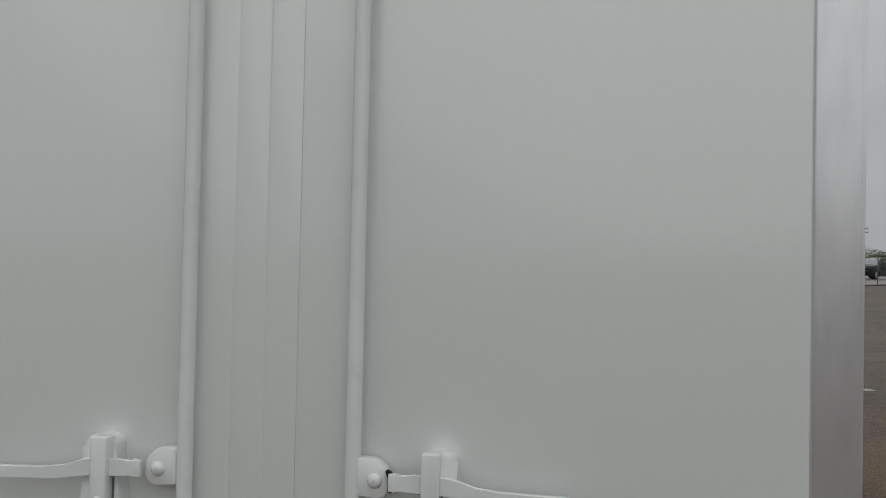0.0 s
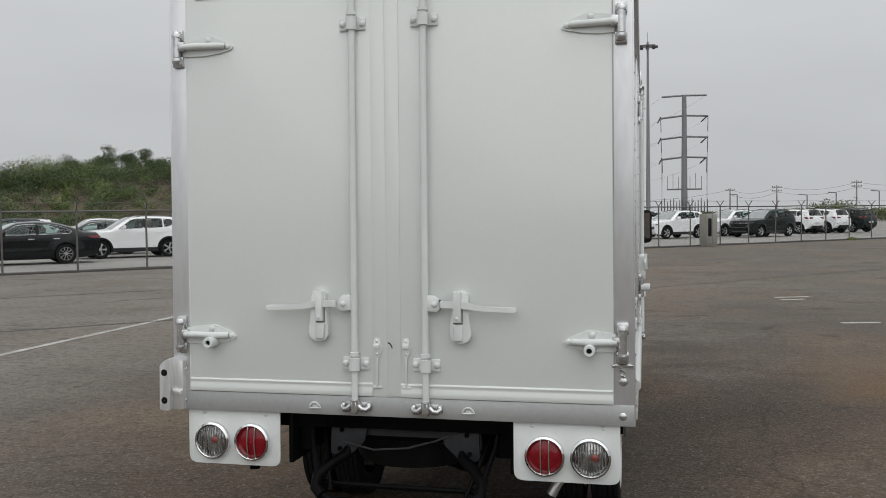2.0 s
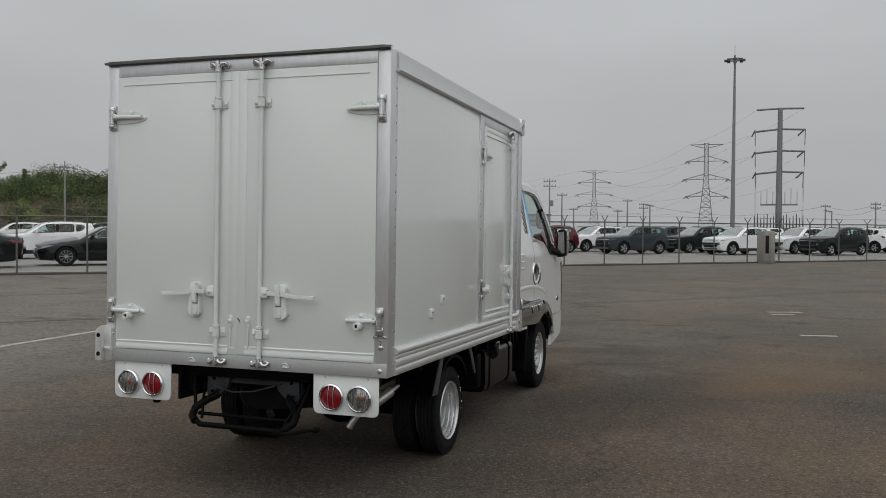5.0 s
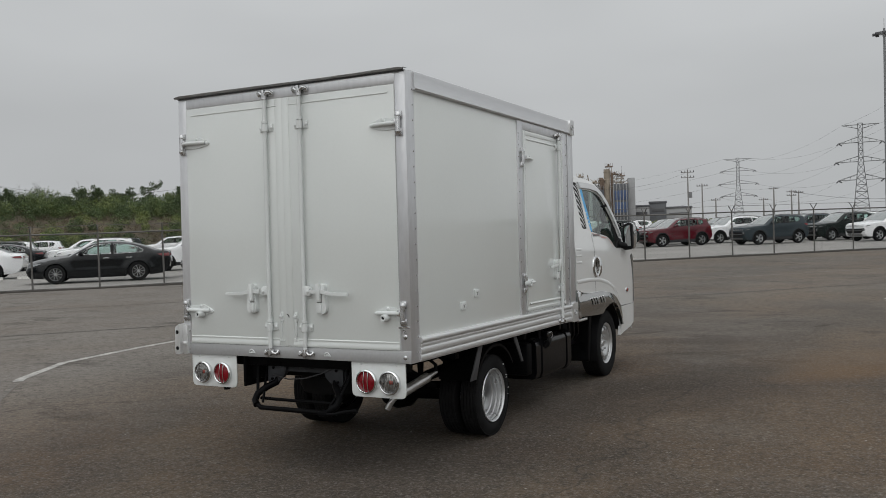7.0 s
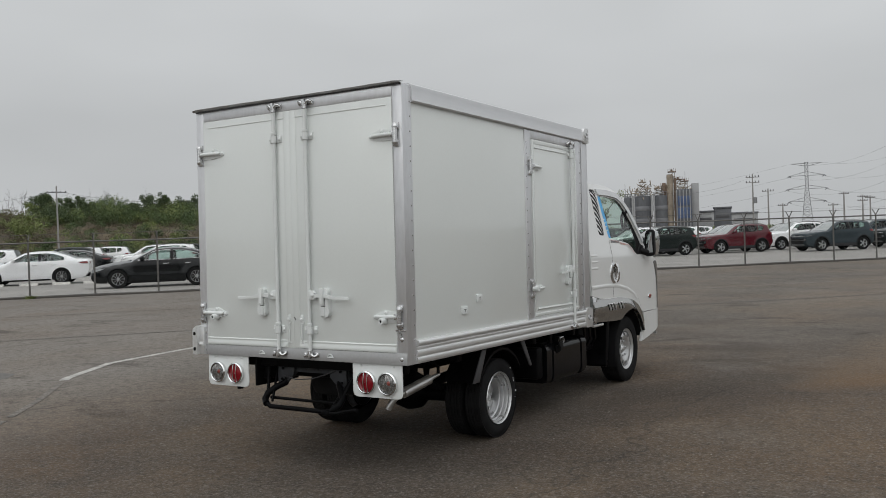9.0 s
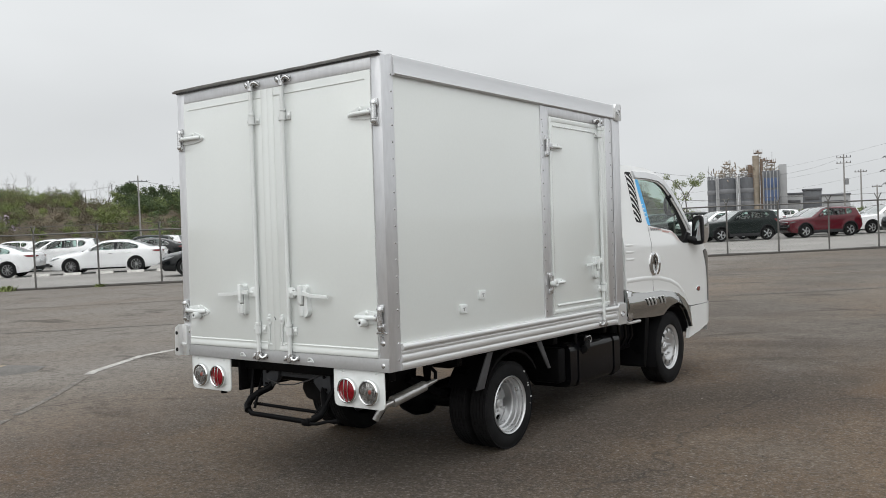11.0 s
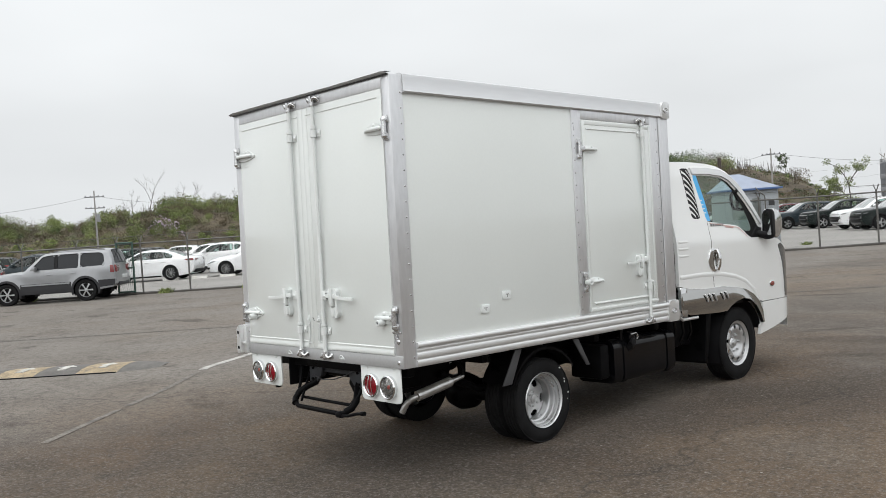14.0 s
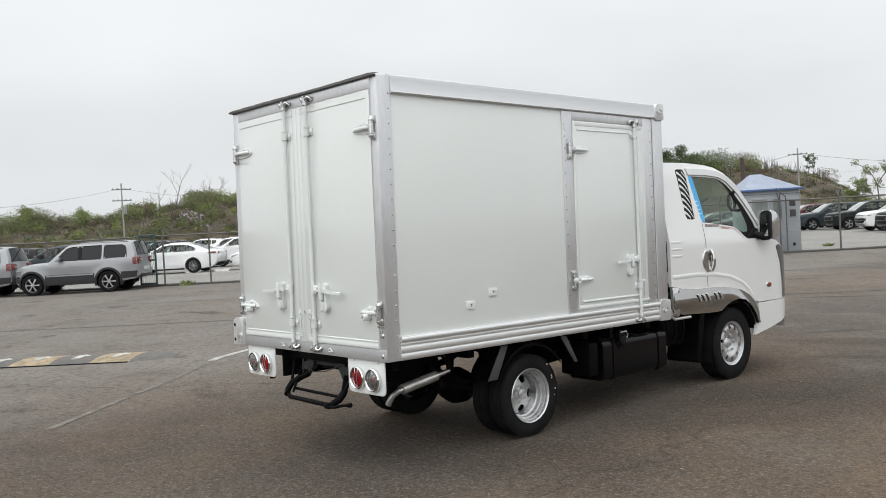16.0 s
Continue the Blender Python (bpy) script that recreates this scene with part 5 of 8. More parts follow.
    # smoked chrome flare
    flare = [(3.025, 0.990), (3.20, 0.958), (3.40, 0.945), (3.70, 0.945), (3.96, 0.918), (4.12, 0.888), (4.26, 0.832), (4.37, 0.752), (4.425, 0.66), (4.435, 0.560), (4.385, 0.560), (4.360, 0.640), (4.290, 0.730), (4.170, 0.795), (4.040, 0.815), (3.920, 0.795), (3.830, 0.755), (3.770, 0.722), (3.60, 0.722), (3.16, 0.742), (3.035, 0.790)]
    bm = B()
    slots = []
    for k, y in enumerate((3.36, 3.43, 3.50, 3.63, 3.70)):
        slots.append(rounded([(y - 0.006, 0.895), (y + 0.014, 0.897), (y + 0.055, 0.838), (y + 0.035, 0.836)], 0.006, 3))
    def puffed(y, z):
        mid = 0.86 if y < 3.8 else 0.86 - 0.9 * (y - 3.8) ** 2
        return (s * (cab_x(y, z) + 0.012 + 0.020 * math.exp(-((z - mid) / 0.07) ** 2)), y, z)
    sheet(bm, flare, [], 0.014, puffed, (-s * 0.03, 0, 0))
    fl = part("arch_flare", bm, SMOKE, cab, "smoked chrome wheel arch trim with slots", 50)
    for sl in slots:
        bm = B()
        prism(bm, sl, "x", min(s * 0.885, s * 0.9065), max(s * 0.885, s * 0.9065), 0.001)
        part("slot", bm, GAP, cab)
        # pale metal rim, its colour standing in for chrome's bright reflection along the slot
        bm = B()
        ys = sorted(p[0] for p in sl)
        tube(bm, [(s * 0.907, ys[0] + 0.012, 0.897), (s * 0.911, ys[0] + 0.036, 0.866), (s * 0.907, ys[-1] + 0.002, 0.836)], 0.0085, 8)
        part("slot_rim", bm, RAIL, cab)
    bm = B()
    prism(bm, rounded([(3.018, 0.985), (3.115, 0.975), (3.115, 0.735), (3.05, 0.735), (3.018, 0.78)], 0.02), "x", min(s * 0.868, s * 0.892), max(s * 0.868, s * 0.892), 0.006)
    part("flare_end_cap", bm, CHROME, fl)
    bm = B()
    tube(bm, [(s * 0.865, 3.02, 0.80), (s * 0.865, 3.03, 0.735), (s * 0.865, 3.07, 0.712), (s * 0.865, 3.30, 0.712)], 0.014, 10)
    part("step_edge", bm, RAIL, fl)
    # inner arch
    bm = B()
    rows = []
    for k in range(13):
        a = radians(14 + 186 * k / 12)
        rows.append([bm.verts.new((s * x, 4.025 + 0.40 * math.cos(a), 0.404 + 0.40 * math.sin(a))) for x in (0.45, 0.855)])
    for p, q in zip(rows, rows[1:]):
        bm.faces.new((p[0], p[1], q[1], q[0]))
    part("arch_liner", bm, PLASTIC, cab, "black wheel arch liner")
    # bumper side
    bm = B()
    sheet(bm, [(4.425, 0.745), (4.80, 0.748), (5.10, 0.748), (5.105, 0.70), (5.04, 0.60), (4.86, 0.535), (4.66, 0.492), (4.37, 0.448), (4.40, 0.55), (4.435, 0.62)], [], 0.03, on_side(s, 0.006), (-s * 0.03, 0, 0))
    part("bumper_side", bm, CABPAINT, cab, "white painted bumper end")
    # headlamp strip and badge
    bm = B()
    sheet(bm, [(4.84, 1.285), (4.97, 1.215), (5.055, 1.08), (5.095, 0.93), (5.10, 0.765), (4.90, 0.765), (4.89, 0.93), (4.86, 1.10), (4.80, 1.24), (4.79, 1.27)], [], 0.02, on_side(s, 0.006), (-s * 0.01, 0, 0))
    part("headlamp", bm, HEADLAMP, cab, "tall wrap-around headlamp")
    bm = B()
    prism(bm, [(4.63 + 0.046 * math.cos(t), 0.905 + 0.027 * math.sin(t)) for t in np.linspace(0, 2 * math.pi, 21)[:-1]], "x", min(s * 0.868, s * 0.880), max(s * 0.868, s * 0.880), 0.003)
    rep = part("side_repeater", bm, CHROME, cab, "oval side repeater")
    bm = B()
    prism(bm, [(4.63 + 0.037 * math.cos(t), 0.905 + 0.020 * math.sin(t)) for t in np.linspace(0, 2 * math.pi, 21)[:-1]], "x", min(s * 0.879, s * 0.884), max(s * 0.879, s * 0.884), 0.001)
    part("lens", bm, ORANGELENS, rep)
    # decal bars under the window
    for k in range(6):
        bm = B()
        y = 3.612 + 0.038 * k
        sheet(bm, [(y, 1.478), (y + 0.032, 1.476), (y + 0.034, 1.500), (y + 0.002, 1.502)], [], 0.012, on_side(s, 0.002), 0)
        part("decal_bar", bm, DECALGREY, cab, "dark decal bar below the window")
    bm = B()
    sheet(bm, [(3.60, 1.508), (3.96, 1.472), (4.08, 1.458), (4.16, 1.412), (4.22, 1.365), (4.216, 1.362), (4.155, 1.407), (4.075, 1.453), (3.955, 1.467), (3.60, 1.504)], [], 0.006, on_side(s, 0.003), 0)
    sheet(bm, [(3.86, 1.474), (4.00, 1.462), (4.00, 1.452), (3.86, 1.462)], [], 0.006, on_side(s, 0.003), 0)
    part("red_decal_line", bm, DECALRED, cab, "thin red decal line below the window")
    # mirror
    bm = B()
    prism(bm, rounded([(4.50, 1.335), (4.60, 1.350), (4.665, 1.44), (4.66, 1.54), (4.58, 1.62), (4.47, 1.60)], 0.04), "x", min(s * 0.893, s * 0.990), max(s * 0.893, s * 0.990), 0.028, 4)
    mir = part("door_mirror", bm, CHROME, cab, "chrome door mirror on a black arm")
    bm = B()
    prism(bm, rounded([(s * 0.888, 1.325), (s * 0.996, 1.335), (s * 0.994, 1.615), (s * 0.900, 1.605)][::s], 0.04), "y", 4.462, 4.512, 0.010)
    part("mirror_rim", bm, PLASTIC, mir, "black mirror rim")
    bm = B()
    put(bm, [(s * 0.910, 4.460, 1.365), (s * 0.980, 4.460, 1.37), (s * 0.977, 4.436, 1.585), (s * 0.916, 4.436, 1.578)], [(0, 1, 2, 3)])
    part("mirror_glass", bm, MIRROR, mir)
    bm = B()
    tube(bm, [(s * 0.84, 4.42, 1.40), (s * 0.90, 4.45, 1.375), (s * 0.93, 4.50, 1.372)], 0.034, 12)
    prism(bm, [(4.28, 1.352), (4.47, 1.352), (4.49, 1.44), (4.40, 1.46)], "x", min(s * 0.845, s * 0.872), max(s * 0.845, s * 0.872), 0.006)
    part("mirror_arm", bm, PLASTIC, mir)

# roof, windscreen and nose: rows lofted between the two sides


def loft(pts, bulges, name, mat, label, outs=14):
    bm = B()
    rows = []
    for (y, z), (by, bz) in zip(pts, bulges):
        row = []
        for j in range(outs + 1):
            u = -1 + 2 * j / outs
            k = 1 - u * u
            row.append(bm.verts.new((u * cab_x(y, z), y + by * k, z + bz * k)))
        rows.append(row)
    for p, q in zip(rows, rows[1:]):
        for j in range(outs):
            bm.faces.new((p[j], p[j + 1], q[j + 1], q[j]))
    return part(name, bm, mat, truck, label, 60)


roof_pts = SIDE_TOP[1:6]
loft(roof_pts, [(0.0, 0.02), (0.0, 0.035), (0.0, 0.045), (0.02, 0.045), (0.05, 0.04)], "cab_roof", CABPAINT, "white cab roof")
screen_pts = SIDE_TOP[5:]
ws = loft(screen_pts, [(0.05 + 0.07 * k / 7, 0.04 - 0.03 * k / 7) for k in range(8)], "windscreen", GLASS, "tinted windscreen")
ws.visible_shadow = False
nose_pts = [SIDE_TOP[-1]] + NOSE + [(5.10, 0.60), (5.05, 0.46)]
loft(nose_pts, [(0.12, 0.01)] + [(0.16, 0.0)] * 7, "cab_nose", CABPAINT, "white cab front")
# inside the cab
bm = B()
box(bm, -0.80, 0.80, 4.42, 4.78, 1.00, 1.34, 0.06)
part("dashboard", bm, PLASTIC, truck, "black dashboard")
bm = B()
box(bm, -0.82, 0.82, 3.06, 4.8, 0.76, 0.84, 0.01)
part("cab_floor", bm, PLASTIC, truck)
for x in (-0.42, 0.42):
    bm = B()
    box(bm, x - 0.24, x + 0.24, 3.46, 3.96, 0.90, 1.08, 0.05)
    seat = part("seat", bm, SEAT, truck, "dark cloth cab seat")
    bm = B()
    prism(bm, rounded([(3.52, 1.05), (3.64, 1.05), (3.56, 1.60), (3.46, 1.60)], 0.03), "x", x - 0.23, x + 0.23, 0.04, 3)
    part("backrest", bm, SEAT, seat)
    bm = B()
    prism(bm, rounded([(3.50, 1.62), (3.59, 1.62), (3.58, 1.80), (3.49, 1.80)], 0.03), "x", x - 0.12, x + 0.12, 0.03, 3)
    part("headrest", bm, SEAT, seat)
bm = B()
c, n1 = Vector((-0.40, 4.26, 1.42)), Vector((0, -0.62, 0.78)).normalized()
u1 = Vector((1, 0, 0))
w1 = n1.cross(u1)
tube(bm, [c + 0.19 * (math.cos(t) * u1 + math.sin(t) * w1) for t in np.linspace(0, 2 * math.pi, 33)], 0.016, 8, False)
tube(bm, [c - n1 * 0.02, c - n1 * 0.30], 0.03, 10)
for t in (0.3, math.pi - 0.3, -math.pi / 2):
    tube(bm, [c - n1 * 0.02, c + 0.18 * (math.cos(t) * u1 + math.sin(t) * w1)], 0.013, 6)
part("steering_wheel", bm, PLASTIC, truck, "black steering wheel")
bm = B()
tube(bm, [(0.79, 3.55, 1.68), (0.74, 3.72, 1.70), (0.73, 3.86, 1.74)], 0.008, 8)
part("grab_strap", bm, PLASTIC, truck)
bm = B()
c, u1, w1 = Vector((0.765, 4.200, 1.700)), Vector((0.05, -0.50, 0.86)), Vector((0.0, 0.86, 0.50))
tube(bm, [c + 0.080 * math.cos(t) * u1 + 0.056 * math.sin(t) * w1 for t in np.linspace(0, 2 * math.pi, 25)], 0.015, 8, False)
tube(bm, [c + 0.085 * u1, c + 0.085 * u1 + Vector((0.03, 0.04, 0.02))], 0.016, 8)
tube(bm, [c - 0.085 * u1, c - 0.085 * u1 + Vector((0.03, 0.05, -0.01))], 0.016, 8)
part("grab_handle", bm, PLASTIC, truck, "black grab handle inside the door")


# ---- wire fence ----
GALV = material("galvanised_steel", (0.115, 0.112, 0.106), 0.5, 0.3, vary=0.2, scale=5, fine=0.1, dirt=(0.20, 0.14, 0.10), dirt_amount=0.4)
MESHWIRE = material("green_coated_wire", (0.022, 0.030, 0.026), 0.6, vary=0.15, scale=3)
KERB = material("stained_kerb", (0.062, 0.056, 0.050), 0.8, vary=0.2, scale=3, dirt=(0.07, 0.06, 0.05), dirt_amount=0.7)
fence = thing("wire_fence", "long chain-link fence with steel posts and barbed arms", "fence")
POST_X = [-5.36 + 1.386 * k for k in range(-30, 26)]
bm = B()
tube(bm, [(0, 0, 0), (0, 0, 1.84)], 0.030, 8)
r2 = math.sqrt(0.5)
for s in (-1, 1):
    tube(bm, [(0, 0, 1.80), (s * 0.20 * -r2, s * 0.20 * r2, 2.04)], 0.018, 6)
POST = finish(bm, "post")
GATE = (-25.15, -24.55)
for x in POST_X:
    if GATE[0] - 0.6 < x < GATE[1] + 0.3:
        continue
    ob = part("post", POST, GALV, fence)
    ob.location = (x, x + FENCE_V, 0)
for x in GATE:
    ob = part("post", POST, GALV, fence)
    ob.location = (x, x + FENCE_V, 0)
xa, xb = POST_X[0], POST_X[-1]
for z, r in ((1.77, 0.026), (0.06, 0.018)):
    bm = B()
    tube(bm, [(x, x + FENCE_V, z + 0.01 * math.sin(x * 1.7)) for x in POST_X], r, 8)
    part("rail", bm, GALV, fence)
bm = B()
verts, faces = [], []
length, step, top = (xb - xa) * math.sqrt(2), 0.085, 1.75
r = 0.0008
for k in range(int(length / step)):
    for s in (-1, 1):
        u0 = k * step
        u1 = u0 + s * (top - 0.05)
        a0, a1 = xa + u0 * r2, xa + u1 * r2
        if min(a0, a1) < xa or max(a0, a1) > xb:
            continue
        p, q = (a0, a0 + FENCE_V, 0.05), (a1, a1 + FENCE_V, top)
        i = len(verts)
        for c in (p, q):
            verts += [(c[0] - r, c[1] + r, c[2]), (c[0] + r, c[1] - r, c[2]), (c[0], c[1], c[2] + 2 * r)]
        faces += [(i, i + 1, i + 4, i + 3), (i + 1, i + 2, i + 5, i + 4), (i + 2, i, i + 3, i + 5)]
me = bpy.data.meshes.new("chain_link")
me.from_pydata(verts, [], faces)
tagged(part("chain_link", me, MESHWIRE, fence), kind="stuff")
bm.free()
for s in (-1, 1):
    bm = B()
    o = s * 0.195 * r2
    tube(bm, [(x - o, x + FENCE_V + o, 2.03 - 0.02 * (k % 2)) for k, x in enumerate(POST_X)], 0.004, 5)
    part("barbed_wire", bm, GALV, fence)
bm = B()
prism(bm, [along(-45, -0.10)[:2], along(62, -0.10)[:2], along(62, 0.10)[:2], along(-45, 0.10)[:2]], "z", -0.05, 0.055, 0.012)
tagged(solid("trim_kerb", bm, KERB, "low stained concrete kerb under the fence", "kerb"), kind="structure")
# folded green gate leaves
GATEGREEN = material("green_gate_mesh", (0.030, 0.070, 0.056), 0.5, vary=0.2, scale=5)
gate = thing("folded_gate", "narrow green steel gate leaf folded beside the fence", "gate")
bm = B()
for x in (-25.05, -24.65):
    tube(bm, [(x, x + FENCE_V - 0.15, 0.08), (x, x + FENCE_V - 0.15, 1.85)], 0.035, 8)
for z in (0.12, 0.95, 1.82):
    tube(bm, [(-25.05, -25.05 + FENCE_V - 0.15, z), (-24.65, -24.65 + FENCE_V - 0.15, z)], 0.03, 8)
part("gate_frame", bm, GATEGREEN, gate)
for k in range(9):
    bm = B()
    x = -25.05 + 0.05 * k
    tube(bm, [(x, x + FENCE_V - 0.15, 0.1), (x, x + FENCE_V - 0.15, 1.82)], 0.007, 5)
    part("gate_bar", bm, GATEGREEN, gate)

# ---- speed hump ----
HBLACK = material("hump_rubber_black", (0.105, 0.098, 0.09), 0.75, vary=0.2, scale=6, fine=0.2, fine_scale=50, dirt=(0.05, 0.045, 0.04), dirt_amount=0.6)
HWHITE = material("hump_arrow_white", (0.46, 0.45, 0.42), 0.7, vary=0.3, scale=12, dirt=(0.17, 0.15, 0.12), dirt_amount=1.0)
HYELLOW = material("hump_rubber_yellow", (0.30, 0.235, 0.145), 0.75, vary=0.3, scale=7, fine=0.3, fine_scale=50, dirt=(0.13, 0.115, 0.10), dirt_amount=1.6)
hump = thing("speed_hump", "worn black and yellow rubber speed hump on asphalt", "speed bump", pose(-6.56, 3.06, 0, 0, 0, 45))
SECTION = [(-0.45, 0.0), (-0.41, 0.010), (-0.24, 0.040), (0.0, 0.052), (0.24, 0.040), (0.41, 0.010), (0.45, 0.0)]
for k in range(11):
    bm = B()
    ends = [(0.48, 0.45, 0.1), (0.30, 0.75, 0.7), (0.004, 1, 1)] if k == 0 else [(-0.555 * (k - 1), 1, 1), (-0.555 * k + 0.008, 1, 1)]
    rows = [[bm.verts.new((u, x * w, z * h)) for x, z in SECTION] for u, w, h in ends]
    for p, q in zip(rows, rows[1:]):
        for j in range(6):
            bm.faces.new((p[j], p[j + 1], q[j + 1], q[j]))
    if k:
        edge = B()
        box(edge, -0.555 * k + 0.008, -0.555 * (k - 1), -0.475, -0.445, 0.0, 0.014, 0.003)
        part("rubber_edge", edge, PLASTIC, hump)
    seg = part("hump_segment", bm, HYELLOW if k % 2 == 1 else HBLACK, hump)
    if k:
        u = -0.555 * (k - 0.5)
        bm = B()
        prism(bm, [(u + 0.05, -0.22), (u + 0.05, -0.02), (u + 0.13, -0.02), (u, 0.14), (u - 0.13, -0.02), (u - 0.05, -0.02), (u - 0.05, -0.22)], "z", 0.035, 0.054)
        part("arrow_mark", bm, HWHITE, seg, "worn white arrow")


# ---- parked cars ----
CARGLASS = glass("car_window_glass", (0.60, 0.73, 0.69), 0.03)
DARKGLASS = material("dark_privacy_window_glass", (0.010, 0.012, 0.015), 0.06, spec=0.28, vary=0.1, scale=3)
CARWHITE = material("white_car_paint", (0.76, 0.77, 0.78), 0.14, vary=0.01, coat=0.7)
CARBLACK = material("black_car_paint", (0.004, 0.005, 0.006), 0.14, vary=0.05, spec=0.12, coat=0.5)
CARGREEN = material("dark_green_grey_car_paint", (0.008, 0.013, 0.012), 0.22, vary=0.05, spec=0.15, coat=0.18)
CARGREY = material("slate_grey_car_paint", (0.030, 0.042, 0.049), 0.24, 0.2, vary=0.04, spec=0.2, coat=0.25)
CARRED = material("dark_red_car_paint", (0.078, 0.005, 0.011), 0.16, vary=0.04, spec=0.25, coat=0.6)
CARSILVER = material("silver_car_paint", (0.285, 0.293, 0.305), 0.28, 0.45, vary=0.04, spec=0.3, coat=0.6)
CLADDING = material("grey_cladding", (0.034, 0.034, 0.037), 0.45, spec=0.2, vary=0.06)
ALLOY = material("alloy_wheel", (0.46, 0.47, 0.48), 0.3, 0.7, vary=0.1)
WINDSCREEN = material("windscreen_glass", (0.20, 0.22, 0.215), 0.05, vary=0.1, scale=2, coat=1.0)
LAMPGLASS = material("headlamp_glass", (0.16, 0.17, 0.175), 0.1, 0.3, vary=0.2, scale=20, coat=0.6)
TAILRED = material("tail_lamp_red", (0.15, 0.012, 0.014), 0.15, vary=0.1, coat=0.6)
SKID = material("grey_skid_plate", (0.12, 0.123, 0.126), 0.4, 0.3, vary=0.08)
PLATE = material("plate_white", (0.55, 0.56, 0.57), 0.5, vary=0.1)

# length, half width, front axle, wheel base, wheel radius, belt height, tumblehome, edge radius, floor height
SPECS = {
    "sedan": (4.93, 0.925, 0.95, 2.83, 0.350, 1.00, 0.40, 0.15, 0.20),
    "suv": (4.25, 0.905, 0.84, 2.62, 0.358, 1.12, 0.30, 0.09, 0.26),
    "wagon": (4.10, 0.865, 0.60, 2.53, 0.356, 1.06, 0.24, 0.07, 0.34),
}
# outlines as length and height: bonnet, windscreen, roof, rear window, boot, tail, and the nose from its tip down
BONNET = {
    "sedan": [(0.02, 0.64), (0.08, 0.72), (0.40, 0.81), (0.90, 0.895), (1.30, 0.950), (1.42, 0.968)],
    "suv": [(0.02, 0.86), (0.07, 0.95), (0.22, 1.005), (0.60, 1.045), (1.00, 1.080), (1.28, 1.105)],
    "wagon": [(0.01, 0.84), (0.06, 0.93), (0.20, 0.985), (0.60, 1.025), (1.00, 1.050), (1.15, 1.065)],
}
SCREEN = {
    "sedan": [(1.42, 0.968), (1.80, 1.190), (2.16, 1.375), (2.30, 1.418)],
    "suv": [(1.28, 1.105), (1.62, 1.330), (1.94, 1.520), (2.08, 1.570)],
    "wagon": [(1.15, 1.065), (1.42, 1.315), (1.68, 1.545), (1.80, 1.605)],
}
ROOF = {
    "sedan": [(2.30, 1.418), (2.60, 1.447), (2.95, 1.455), (3.30, 1.435), (3.60, 1.385)],
    "suv": [(2.08, 1.570), (2.35, 1.608), (2.70, 1.625), (3.20, 1.612), (3.70, 1.580), (3.96, 1.550)],
    "wagon": [(1.80, 1.605), (2.10, 1.650), (2.60, 1.668), (3.20, 1.668), (3.70, 1.650), (3.90, 1.620)],
}
BACKLIGHT = {
    "sedan": [(3.60, 1.385), (3.95, 1.285), (4.38, 1.105)],
    "suv": [(3.96, 1.550), (4.04, 1.380), (4.12, 1.190)],
    "wagon": [(3.90, 1.620), (3.98, 1.420), (4.04, 1.170)],
}
BOOT = {
    "sedan": [(4.38, 1.105), (4.62, 1.085), (4.82, 1.062), (4.89, 1.020), (4.93, 0.900), (4.92, 0.700), (4.88, 0.480), (4.76, 0.330)],
    "suv": [(4.12, 1.190), (4.18, 1.080), (4.23, 0.900), (4.25, 0.720), (4.22, 0.520), (4.08, 0.360)],
    "wagon": [(4.04, 1.170), (4.06, 1.000), (4.09, 0.820), (4.10, 0.660), (4.08, 0.500), (3.98, 0.400)],
}
FACE = {
    "sedan": [(0.02, 0.64), (0.0, 0.54), (0.01, 0.40), (0.10, 0.22)],
    "suv": [(0.02, 0.86), (0.0, 0.74), (0.0, 0.52), (0.05, 0.38), (0.16, 0.28)],
    "wagon": [(0.01, 0.84), (0.0, 0.72), (0.0, 0.52), (0.04, 0.42), (0.12, 0.36)],
}
WINDOWS = {
    "sedan": [[(1.66, 1.020), (2.24, 1.335), (2.45, 1.372), (2.84, 1.385), (2.84, 1.025)], [(2.93, 1.026), (2.93, 1.385), (3.25, 1.370), (3.52, 1.325), (3.80, 1.235), (3.98, 1.140), (3.93, 1.050)]],
    "suv": [[(1.54, 1.150), (2.02, 1.478), (2.18, 1.515), (2.50, 1.535), (2.50, 1.165)], [(2.60, 1.168), (2.60, 1.538), (3.10, 1.530), (3.22, 1.522), (3.22, 1.195)], [(3.29, 1.205), (3.29, 1.518), (3.56, 1.490), (3.66, 1.420), (3.60, 1.290), (3.45, 1.220)]],
    "wagon": [[(1.38, 1.105), (1.76, 1.500), (1.92, 1.545), (2.16, 1.560), (2.16, 1.105)], [(2.25, 1.105), (2.25, 1.562), (2.92, 1.565), (2.92, 1.110)], [(3.00, 1.120), (3.00, 1.565), (3.62, 1.550), (3.72, 1.480), (3.76, 1.130)]],
}
FLANK = {"sedan": 0.0, "suv": 0.40, "wagon": 0.66}  # top of the lower cladding
CAR_TYRE, CAR_RIM = {}, {}


